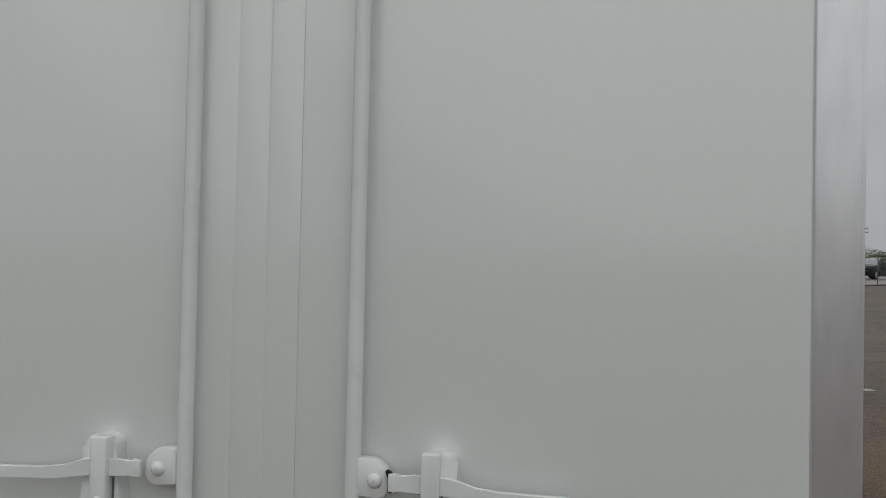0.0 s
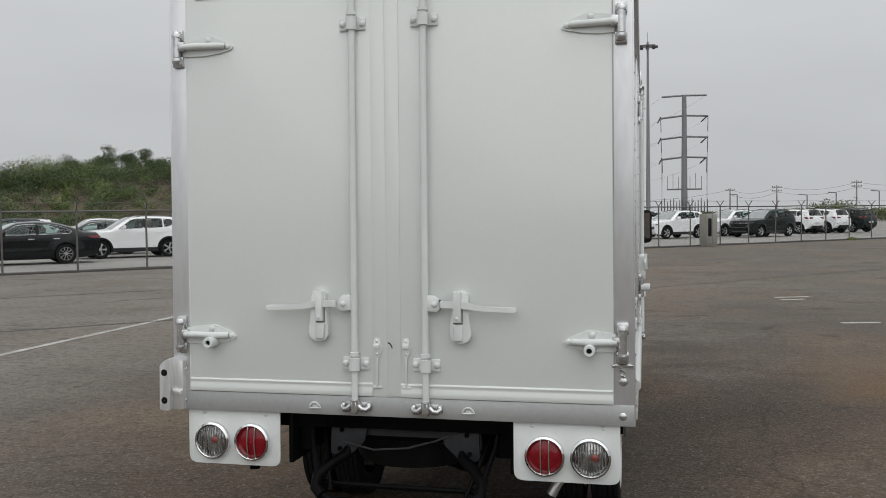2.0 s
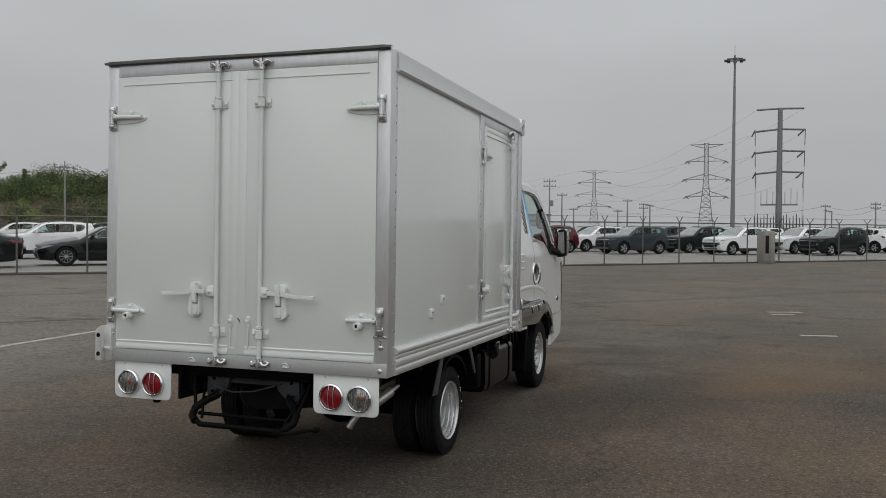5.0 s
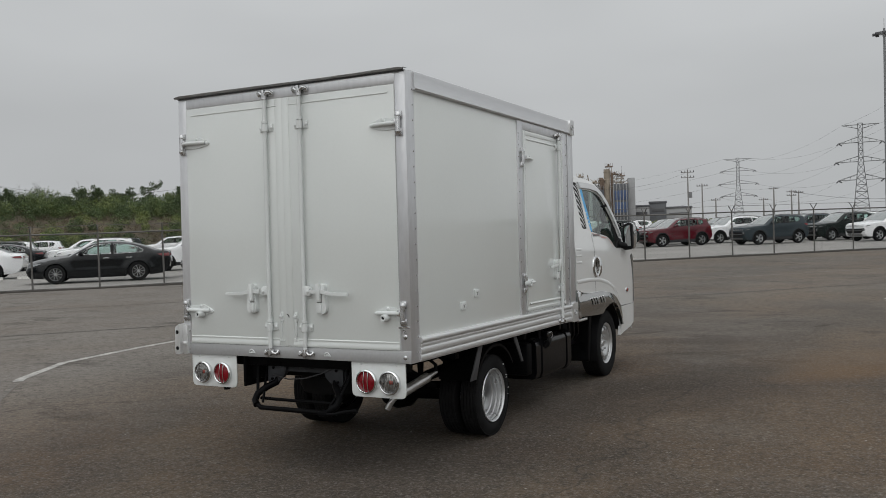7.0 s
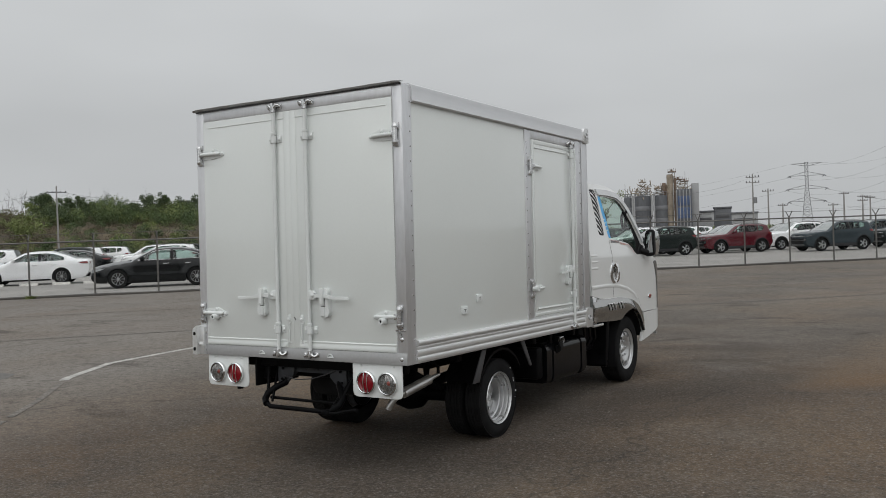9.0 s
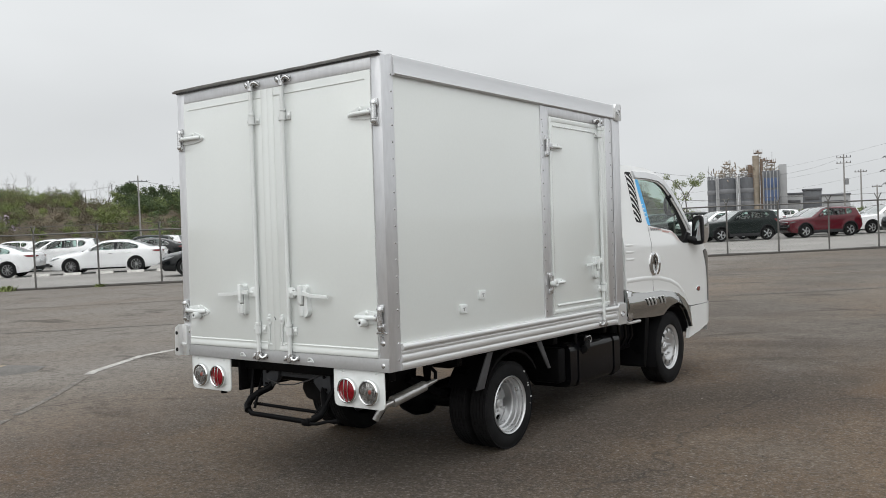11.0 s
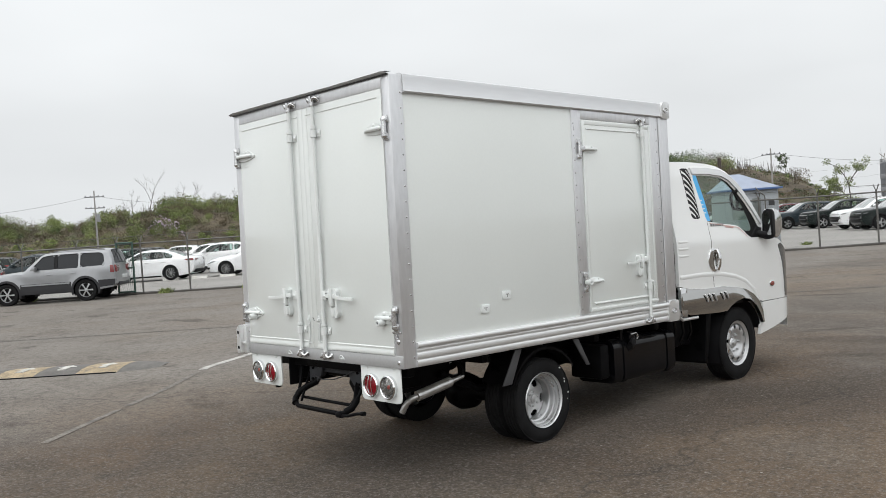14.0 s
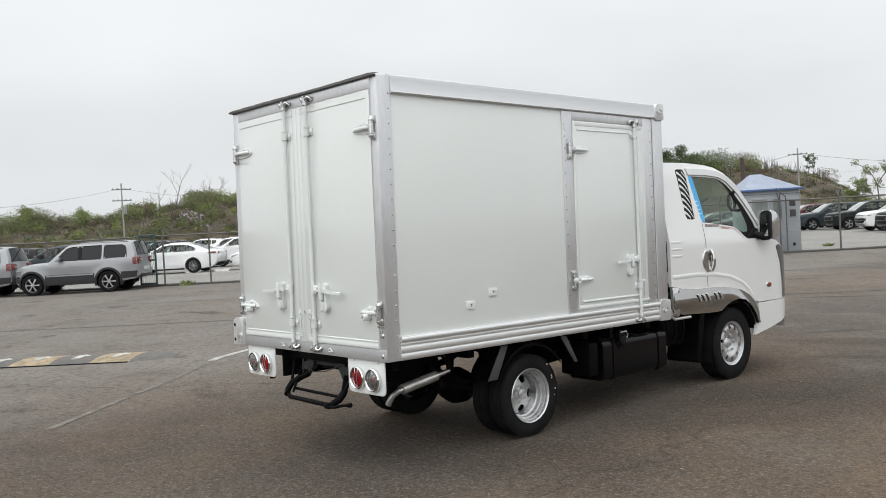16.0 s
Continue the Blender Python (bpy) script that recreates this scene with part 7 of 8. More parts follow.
for c in ((-0.74, -0.12, -0.092, -0.076, 1.10, 1.90), (-0.04, 0.34, -0.092, -0.076, 1.10, 1.90)):
    bm = B()
    box(bm, *c, 0.01)
    wf = part("window_frame", bm, BOOTHWALL, wallb)
    bm = B()
    put(bm, [(c[0] + 0.05, -0.094, 1.15), (c[1] - 0.05, -0.094, 1.15), (c[1] - 0.05, -0.094, 1.85), (c[0] + 0.05, -0.094, 1.85)], [(0, 1, 2, 3)])
    part("pane", bm, BOOTHPANE, wf, "pale reflecting pane")
bm = B()
box(bm, 0.89, 0.912, 0.35, 1.15, 0.10, 2.02, 0.006)
bdoor = part("door", bm, BOOTHWALL, booth)
bm = B()
box(bm, 0.895, 0.918, 0.42, 1.08, 1.90, 2.04, 0.006)
part("fanlight_frame", bm, BOOTHWALL, booth)
bm = B()
put(bm, [(0.9195, 0.47, 1.925), (0.9195, 1.03, 1.925), (0.9195, 1.03, 2.02), (0.9195, 0.47, 2.02)], [(0, 1, 2, 3)])
part("pane", bm, BOOTHPANE, booth)
for z0 in (1.00, 1.30):
    bm = B()
    box(bm, 0.912, 0.922, 0.62, 0.90, z0 + 0.02, z0 + 0.24, 0.004)
    part("door_vent", bm, GREYPLASTIC, bdoor, "dark notice beside the booth door")
bm = B()
box(bm, -0.93, 0.93, -0.11, 1.71, 0.0, 0.07, 0.01)
part("base_frame", bm, BOOTHFASCIA, booth)
bm = B()
box(bm, 0.90, 0.93, 0.16, 0.26, 0.30, 0.42, 0.006)
part("socket_box", bm, PLASTIC, booth)
bm = B()
put(bm, [(0.9135, 0.50, 1.00), (0.9135, 1.00, 1.00), (0.9135, 1.00, 1.80), (0.9135, 0.50, 1.80)], [(0, 1, 2, 3)])
part("pane", bm, BOOTHPANE, bdoor)
bm = B()
tube(bm, [(0.10, -0.19, 2.21), (0.16, -0.26, 2.10), (0.28, -0.29, 1.99), (0.36, -0.29, 1.93), (0.375, -0.29, 1.80), (0.375, -0.29, 0.06)], 0.022, 8)
part("conduit", bm, GALV, booth, "bent conduit from the roof edge down the fence post")
bm = B()
box(bm, 0.48, 0.82, -0.094, -0.076, 1.16, 1.86, 0.01)
hatch = part("hatch_frame", bm, BOOTHWALL, wallb)
for z0, z1 in ((1.22, 1.46), (1.58, 1.78)):
    bm = B()
    box(bm, 0.55, 0.75, -0.099, -0.090, z0, z1, 0.004)
    part("notice", bm, GREYPLASTIC, hatch, "dark notice on the booth wall")
bm = B()
box(bm, 0.62, 0.70, -0.10, -0.078, 0.24, 0.34, 0.006)
part("wall_socket", bm, PLASTIC, wallb)
for z in (0.72, 1.08, 1.96):
    bm = B()
    box(bm, -0.90, 0.90, -0.089, -0.078, z, z + 0.025, 0.003)
    part("wall_rib", bm, BOOTHWALL, wallb)
# grey control cabinet by the fence
CABINET = material("grey_cabinet_steel", (0.25, 0.24, 0.215), 0.5, vary=0.08, scale=4, dirt=(0.2, 0.17, 0.14), dirt_amount=0.4)
cabinet = thing("control_cabinet", "tall grey steel control cabinet beside the fence", "cabinet", pose(3.75, 39.1, 0, 0, 0, 35))
bm = B()
box(bm, -0.30, 0.30, -0.25, 0.25, 0.0, 1.45, 0.03)
cb = part("body", bm, CABINET, cabinet)
for x in (-0.27, 0.01):
    bm = B()
    box(bm, x, x + 0.26, -0.275, -0.248, 0.10, 1.38, 0.008)
    dr = part("door", bm, CABINET, cb)
    if x < 0:
        bm = B()
        box(bm, x + 0.04, x + 0.22, -0.285, -0.272, 0.45, 1.25, 0.02)
        part("meter_window", bm, PLASTIC, dr)


# ---- embankment and its plants ----
SOIL = material("dry_grass_bank", (0.082, 0.064, 0.042), 0.95, vary=0.40, scale=0.22, fine=0.35, fine_scale=2.2, bump=0.3, dirt=(0.066, 0.076, 0.030), dirt_amount=1.0)
LEAF = material("spring_leaves", (0.150, 0.185, 0.055), 0.7, vary=0.35, scale=0.12, fine=0.2, fine_scale=2, island=0.25)
DARKLEAF = material("dark_leaves", (0.058, 0.088, 0.030), 0.7, vary=0.40, scale=0.12, fine=0.2, fine_scale=2, island=0.3)
DRYLEAF = material("dry_brush", (0.120, 0.098, 0.060), 0.85, vary=0.35, scale=0.2, island=0.3)
BLOSSOM = material("pale_lilac_blossom", (0.36, 0.30, 0.36), 0.8, vary=0.2, scale=1, island=0.25)
BARK = material("grey_brown_bark", (0.085, 0.072, 0.062), 0.9, vary=0.3, scale=3)
EYE0 = Vector((3.6, -2.4, 0))


def polar(az, d, z=0.0):
    a = radians(az)
    return (EYE0.x - d * math.sin(a), EYE0.y + d * math.cos(a), z)


CREST = [(19.5, 0.0), (20.8, 0.9), (22.2, 2.2), (23.6, 4.0), (25.4, 5.4), (27, 6.2), (30, 6.4), (34, 5.9), (40, 5.0), (46, 4.5), (52, 4.5), (58, 5.2), (62.6, 6.1), (66, 5.2), (68.5, 4.5), (72.5, 4.1), (75.6, 3.4), (82, 3.2), (95, 3.2), (120, 3.0)]


def crest(az):
    for (a, h), (b, g) in zip(CREST, CREST[1:]):
        if a <= az <= b:
            return h + (g - h) * (az - a) / (b - a)
    return 0.0


def bank_z(az, d):
    h = crest(az)
    t = min(max((d - 84) / 26, 0), 1)
    lump = 0.5 * noise.noise(Vector((az * 0.7, d * 0.15, 3))) + 0.25 * noise.noise(Vector((az * 2.1, d * 0.4, 8)))
    return h * (t * t * (3 - 2 * t)) * (1 + 0.10 * lump) + 0.5 * lump * t


bm = B()
rows = []
for i in range(202):
    az = 19.5 + 0.5 * i
    rows.append([bm.verts.new(polar(az, d, bank_z(az, d) - (0.3 if d in (82, 150) else 0.0))) for d in (82, 86, 90, 94, 98, 102, 106, 110, 116, 124, 136, 150)])
for p, q in zip(rows, rows[1:]):
    for j in range(11):
        bm.faces.new((p[j], q[j], q[j + 1], p[j + 1]))
tagged(solid("ground_embankment", bm, SOIL, "long brown grassy embankment behind the car lot", "embankment", angle=80), kind="structure")


def leaves(verts, faces, c, rx, rz, n, size, g):
    """Leaf cards scattered through an uneven clump."""
    for _ in range(n):
        u, t, rad = g.uniform(-1, 1), g.uniform(0, 2 * math.pi), g.random() ** 0.4
        w = math.sqrt(1 - u * u)
        p = Vector(c) + Vector((rx * rad * w * math.cos(t), rx * rad * w * math.sin(t), rz * rad * u))
        a = Vector((g.gauss(0, 1), g.gauss(0, 1), g.gauss(0, 1))).normalized()
        b = a.cross(Vector((g.gauss(0, 1), g.gauss(0, 1), g.gauss(0, 1)))).normalized()
        s = size * g.uniform(0.5, 1.2)
        i = len(verts)
        verts += [p - a * s * 0.6, p + b * s * 0.28, p + a * s * 0.6, p - b * s * 0.28]
        faces.append((i, i + 1, i + 2, i + 3))


def cloud_mesh(name, clumps, mat, seed, label):
    g = random.Random(seed)
    verts, faces = [], []
    for c, rx, rz, n, size in clumps:
        leaves(verts, faces, c, rx, rz, n, size, g)
    me = bpy.data.meshes.new(name)
    me.from_pydata([tuple(v) for v in verts], [], faces)
    me.materials.append(mat)
    return tagged(new(name, me), label, "shrubs", kind="stuff")


g = random.Random(3)
light, dark, dry = [], [], []
for i in range(2100):
    az = g.uniform(23.5, 84)
    top = g.random() < 0.50
    d = g.uniform(104, 118) if top else g.uniform(86, 106)
    z = bank_z(az, d)
    thick = 0.5 + 0.5 * noise.noise(Vector((az * 0.45, d * 0.05, 1.0)))
    dense = 30 < az < 57
    if az < 27.8 and g.random() < 0.93:
        continue
    if az < 32 and not (top and g.random() < 0.5):
        continue
    if not top and g.random() > (0.34 if dense else 0.36):
        continue
    if not dense and top and thick < 0.47 and g.random() < 0.7:
        continue
    h = g.uniform(0.5, 1.3) * (1.4 if az < 44 and dense else 1.05 if dense else 0.85) * (0.6 + thick if dense else 0.30 + 1.5 * thick) * (1.0 if top else 0.62)
    clump = ((*polar(az, d)[:2], z + h * 0.75), h * g.uniform(0.9, 1.5), h, int((40 + 42 * h) * (5.0 if dense else 4.6)), 0.18 if dense else 0.155)
    if dense:
        (dark if g.random() < 0.72 else light).append(clump)
    else:
        (light if g.random() < 0.62 else dark if g.random() < 0.12 else dry).append(clump)
for i in range(2300):
    az, d = g.uniform(22, 84), g.uniform(86, 110)
    h = g.uniform(0.25, 0.6) * (0.6 if az < 30 else 1.0)
    (light if g.random() < 0.14 else dark if g.random() < 0.22 else dry).append(((*polar(az, d)[:2], bank_z(az, d) + h * 0.5), h * 1.9, h, 80, 0.14))
for az, d, n in ((57.3, 97, 5), (66.0, 95, 4), (57.6, 99, 4)):
    for k in range(n):
        light.append(((*polar(az + g.uniform(-0.6, 0.6), d)[:2], bank_z(az, d) + g.uniform(0.6, 2.0)), 1.0, 0.9, 190, 0.2))
for k in range(26):
    az, d = 19.9 + 0.125 * k + g.uniform(-0.1, 0.1), g.uniform(88, 96)
    h = 0.7 + 0.7 * math.exp(-((az - 21.4) / 1.0) ** 2) * g.uniform(0.6, 1.0)
    light.append(((*polar(az, d)[:2], h * 0.9), 1.0, h, 230, 0.15))
cloud_mesh("spring_shrubs", light, LEAF, 11, "fresh green shrubs along the embankment")
cloud_mesh("dark_shrubs", dark, DARKLEAF, 12, "dark green bushes along the embankment crest")
cloud_mesh("dry_brush", dry, DRYLEAF, 13, "dry brown brush on the embankment slope")
verts, faces = [], []
for i in range(5200):
    az = g.uniform(24, 84)
    d = g.uniform(100, 116) if g.random() < 0.7 else g.uniform(88, 104)
    if 30 < az < 56 and g.random() < 0.75:
        continue
    x, y, _ = polar(az, d)
    z, h = bank_z(az, d) - 0.1, g.uniform(0.5, 1.7) * (1.25 if d > 104 else 0.6) * (0.6 + 0.8 * abs(noise.noise(Vector((az * 0.5, d * 0.04, 5)))))
    q = len(verts)
    dx, dy = g.gauss(0, 0.22), g.gauss(0, 0.22)
    w = 0.022 * g.uniform(0.6, 1.4)
    verts += [(x - w, y - w, z), (x + w, y + w, z), (x + dx * h, y + dy * h, z + h)]
    faces.append((q, q + 1, q + 2))
me = bpy.data.meshes.new("dry_stalks")
me.from_pydata(verts, [], faces)
me.materials.append(BARK)
tagged(new("dry_stalks", me), "thin bare upright stalks along the embankment", "twigs", kind="stuff")
cloud_mesh("blossom_shrub", [((*polar(64.0 + a, 98)[:2], 3.2 + b), 0.9, 0.8, 60, 0.26) for a, b in ((0, 0), (0.5, 0.5), (-0.4, 0.7), (0.2, 1.1))] + [((*polar(62.8 + a, 97)[:2], 2.4 + b), 0.9, 0.8, 55, 0.26) for a, b in ((0, 0), (0.5, 0.5))], BLOSSOM, 14, "pale lilac blossoming shrub on the slope")


def branch(bm, p, d, length, r, depth, g, tips):
    n = 4
    pts, q, dd = [p], Vector(p), Vector(d)
    for k in range(n):
        dd = (dd + Vector((g.gauss(0, 0.14), g.gauss(0, 0.14), g.gauss(0.04, 0.08)))).normalized()
        q = q + dd * length / n
        pts.append(q.copy())
    tube(bm, pts, r, 6 if depth > 1 else 4, True, r * 0.45)
    if depth == 0:
        tips.append(pts[-1])
        return
    for k in range(g.randint(3, 4)):
        i = g.randint(2, n)
        side = Vector((g.gauss(0, 1), g.gauss(0, 1), g.uniform(0.1, 0.9))).normalized()
        branch(bm, pts[i], (dd * 0.75 + side * 0.75).normalized(), length * g.uniform(0.45, 0.7), r * 0.5, depth - 1, g, tips)
    tips.append(pts[-1])


def tree(x, y, z, height, spread, seed, mat, label, leafy=60, leaf=0.24, depth=2, lean=(0, 0)):
    g = random.Random(seed)
    ob = thing("tree", label, "tree", pose(x, y, z))
    bm, tips = B(), []
    branch(bm, Vector((0, 0, -0.3)), Vector((lean[0], lean[1], 1)).normalized(), height * 0.72, height * (0.022 if leafy else 0.013), depth, g, tips)
    part("trunk", bm, BARK, ob)
    if leafy:
        verts, faces = [], []
        for t in tips:
            leaves(verts, faces, t, spread * g.uniform(0.5, 1.0), spread * g.uniform(0.35, 0.7), int(leafy * 2.3), leaf, g)
        me = bpy.data.meshes.new("crown")
        me.from_pydata([tuple(v) for v in verts], [], faces)
        part("crown", me, mat, ob)
    return ob


def bank_tree(az, d, top_el, spread, seed, mat, label, leafy=60, **kw):
    z = bank_z(az, d)
    h = 1.5 + d * math.tan(radians(top_el)) - z
    x, y, _ = polar(az, d)
    tree(x, y, z, h, spread, seed, mat, label, leafy, **kw)


PINE, SPRING, BARE = "dark green tree on the embankment", "fresh green spring tree on the embankment", "bare leafless tree on the embankment"
for k, (az, el, sp) in enumerate(((32.0, 3.7, 1.3), (33.5, 3.9, 1.2), (35.2, 3.8, 1.3), (36.8, 3.6, 1.2), (38.6, 3.0, 1.1), (41.0, 3.0, 1.1), (45.4, 2.5, 1.0), (48.2, 2.8, 1.0), (50.2, 3.0, 1.0), (51.8, 2.8, 1.0), (53.6, 2.9, 1.1), (56.6, 3.5, 1.2))):
    bank_tree(az, 112 + (k % 3), el - (0.25 if az < 42 else 0.40), sp * (1.0 if az < 42 else 0.85), 40 + k, DARKLEAF, PINE, 95, leaf=0.19)
for k, (az, el, sp) in enumerate(((59.5, 2.9, 0.9), (61.2, 2.8, 0.9), (65.4, 2.5, 0.7), (67.3, 2.3, 0.6), (70.5, 2.4, 0.9), (73.2, 2.4, 0.9), (34.4, 4.1, 1.0), (32.6, 3.8, 1.0), (31.2, 3.5, 0.9), (24.8, 3.1, 0.45))):
    bank_tree(az, 113 + (k % 3), el - 0.05, sp * 0.85, 60 + k, LEAF if k < 6 else DARKLEAF, SPRING if k < 6 else PINE, 46 if k < 9 else 16, leaf=0.17)
g = random.Random(31)
for k in range(26):
    az = 38.5 + 0.75 * k + g.uniform(-0.25, 0.25)
    bank_tree(az, g.uniform(108, 116), g.uniform(2.2, 3.15), g.uniform(0.40, 0.7), 120 + k, DARKLEAF if g.random() < 0.7 else LEAF, PINE if k % 3 else SPRING, 40, leaf=0.17)
for k, (az, el) in enumerate(((62.2, 4.3), (60.8, 3.6), (59.9, 3.5), (64.9, 4.4), (65.8, 3.7), (63.0, 4.0), (54.8, 3.5), (53.9, 3.3), (52.8, 3.4), (50.9, 3.3), (55.3, 3.2), (61.5, 3.5), (59.2, 3.4), (58.4, 3.3), (57.7, 3.5), (63.8, 3.7), (66.6, 3.2), (56.4, 3.3))):
    bank_tree(az, 112 + (k % 4), el - 0.2, 1, 80 + k, BARK, BARE, 0, depth=3)
for k, (az, d, el, sp) in enumerate(((21.1, 92, 2.05, 0.75), (22.3, 95, 1.3, 0.6))):
    x, y, _ = polar(az, d)
    tree(x, y, 0, 1.5 + d * math.tan(radians(el)), sp, 95 + k, LEAF, "fresh green spring tree behind the car lot", 48, leaf=0.15)

# low hedge and woods far behind the lot
hedge = []
g = random.Random(21)
for i in range(420):
    az = g.uniform(-26, 0)
    hh = 0.9 + (1.0 if -11.3 < az < -9.0 else 0.9 if az < -14 else 0.25 if az < -7.0 else 0.0) * g.uniform(0.3, 1.0)
    hedge.append(((*polar(az, g.uniform(148, 156))[:2], hh), 1.3, hh, 85, 0.30))
for i in range(120):
    az = g.uniform(0, 21)
    hedge.append(((*polar(az, g.uniform(170, 180))[:2], 0.9), 1.6, 0.9, 26, 0.5))
cloud_mesh("far_hedge", hedge[0::3], LEAF, 22, "low green hedge and bushes behind the car lot")

cloud_mesh("far_hedge", hedge[1::3] + hedge[2::3], DARKLEAF, 23, "dark green bushes far behind the car lot")

# ---- pylons, mast and poles ----
STEEL = material("weathered_lattice_steel", (0.23, 0.235, 0.24), 0.6, 0.2, vary=0.15, scale=0.5)
MASTGREY = material("grey_mast_paint", (0.20, 0.205, 0.21), 0.55, 0.1, vary=0.1, scale=0.3)
POLECON = material("concrete_pole", (0.26, 0.25, 0.24), 0.8, vary=0.12, scale=0.6)
WIRE = material("dark_cable", (0.06, 0.06, 0.065), 0.6, vary=0.1)
INSUL = material("dark_insulator", (0.07, 0.07, 0.075), 0.4, vary=0.1)


def lattice_pylon(az, d, top_el, half_top, label, eye=(3.5, -2.9)):
    h = 1.5 + d * math.tan(radians(top_el))
    a = radians(az)
    ob = thing("lattice_pylon", label, "pylon", pose(eye[0] - d * math.sin(a), eye[1] + d * math.cos(a), 0, 0, 0, az), "power pylons")
    bw, tw, t = 0.085 * h, 0.022 * h, 0.0042 * h

    def wide(z):
        k = z / h
        return bw + (tw - bw) * min(1.0, k / 0.62)
    bm = B()
    levels = [h * k / 14 for k in range(15)]
    for sx in (-1, 1):
        for sy in (-1, 1):
            tube(bm, [(sx * wide(z), sy * wide(z), z) for z in levels], t, 4)
    for z0, z1 in zip(levels, levels[1:]):
        w0, w1 = wide(z0), wide(z1)
        for sy in (-1, 1):
            tube(bm, [(-w0, sy * w0, z0), (w1, sy * w1, z1)], t * 0.55, 3)
            tube(bm, [(w0, sy * w0, z0), (-w1, sy * w1, z1)], t * 0.55, 3)
            tube(bm, [(sy * w0, -w0, z0), (sy * w1, w1, z1)], t * 0.55, 3)
            tube(bm, [(-w1, sy * w1, z1), (w1, sy * w1, z1)], t * 0.5, 3)
    part("tower", bm, STEEL, ob)
    ends = []
    for k, (zf, span) in enumerate(((0.985, half_top), (0.80, half_top * 1.16), (0.60, half_top * 1.32), (0.41, half_top * 1.20))):
        z = zf * h
        w = wide(z)
        for s in (-1, 1):
            bm = B()
            tip = (s * span, 0, z)
            for sy in (-1, 1):
                tube(bm, [(s * w, sy * w, z + (0.0 if k == 0 else 0.0)), tip], t * 0.7, 4)
                tube(bm, [(s * w, sy * w, z + (-0.04 if k == 0 else 0.055) * h), tip], t * 0.6, 4)
            for j in (0.35, 0.7):
                zz = (-0.04 if k == 0 else 0.055) * h * (1 - j)
                tube(bm, [(s * (w + (span - w) * j), 0, z), (s * (w + (span - w) * j), 0, z + zz)], t * 0.5, 3)
            arm = part("cross_arm", bm, STEEL, ob)
        if k:
            for s in (-1, 1):
                bm = B()
                tube(bm, [(s * span, 0, z), (s * (span + 0.02 * h), -0.02 * h, z - 0.025 * h)], t * 1.3, 6)
                tube(bm, [(s * span, 0, z), (s * (span - 0.03 * h), 0.02 * h, z - 0.025 * h)], t * 1.3, 6)
                part("insulator", bm, INSUL, arm)
                ends.append(ob.matrix_world @ Vector((s * span, 0, z - 0.02 * h)))
        else:
            ends = [ob.matrix_world @ Vector((s * span, 0, z)) for s in (-1, 1)]
    return ends


def hang(name, a, b, sag, r, label):
    bm = B()
    pts = []
    for k in range(15):
        t = k / 14
        p = Vector(a).lerp(Vector(b), t)
        p.z -= sag * 4 * t * (1 - t)
        pts.append(p)
    tube(bm, pts, r, 4, False)
    return tagged(solid(name, bm, WIRE, label, "cable"), group="power cables")


e1 = lattice_pylon(2.25, 300, 5.33, 5.3, "grey lattice power pylon with three arm pairs", (3.5, -2.9))
e2 = lattice_pylon(9.15, 330, 3.72, 4.9, "distant grey lattice power pylon")
for a, b in zip(e1, e2):
    hang("power_cable", a, b, 4.0, 0.020, "dark overhead power cable between pylons")
for p in e2[::2]:
    hang("power_cable", p, (p.x - 160, p.y + 120, p.z - 4), 4.0, 0.020, "dark overhead power cable between pylons")

# steel monopole
d = 300.0
a0 = radians(-2.35)
mono = thing("steel_monopole", "tall grey steel transmission monopole with four arm pairs", "pylon", pose(1.83 - d * math.sin(a0), -2.3 + d * math.cos(a0), 0, 0, 0, -2.35), "power pylons")
h = 1.5 + d * math.tan(radians(7.35))
bm = B()
tube(bm, [(0, 0, 0), (0, 0, h * 0.5), (0, 0, h)], 1.08, 14, True, 0.72)
part("pole", bm, MASTGREY, mono)
mono_ends = []
for el, half in ((7.28, 7.1), (6.05, 7.5), (4.75, 7.4), (3.48, 7.1)):
    z = 1.5 + d * math.tan(radians(el))
    bm = B()
    tube(bm, [(-half, 0, z + (0 if el > 7 else -0.5)), (0, 0, z + 0.2), (half, 0, z + (0 if el > 7 else -0.2))], 0.32, 6)
    arm = part("cross_arm", bm, MASTGREY, mono)
    if el < 7:
        for s in (-1, 1):
            bm = B()
            tube(bm, [(s * half, 0, z), (s * (half - 0.1), 0, z - 5.0)], 0.12, 6)
            tube(bm, [(s * half, 0, z), (s * (half + (1.0 if s < 0 else -2.2)), 0, z - 2.0)], 0.22, 6)
            part("insulator", bm, INSUL, arm)
            bm = B()
            tube(bm, [(s * (half - 0.1), 0, z - 5.0), (s * (half - 0.3), 0, 3.0)], 0.022, 4)
            part("down_lead", bm, GALV, arm)
            mono_ends.append(mono.matrix_world @ Vector((s * half, 0, z - 1)))
    else:
        mono_ends += [mono.matrix_world @ Vector((s * half, 0, z)) for s in (-1, 1)]
bm = B()
z = 1.5 + d * math.tan(radians(1.5))
tube(bm, [(-5.6, 0, z), (5.6, 0, z)], 0.28, 6)
deck = part("lower_bar", bm, MASTGREY, mono)
for k, x in enumerate(np.linspace(-5.4, 5.4, 7)):
    bm = B()
    tube(bm, [(x, 0, z), (x, 0, z + 4.2 + (k % 2))], 0.10, 5)
    part("rod", bm, MASTGREY, deck)
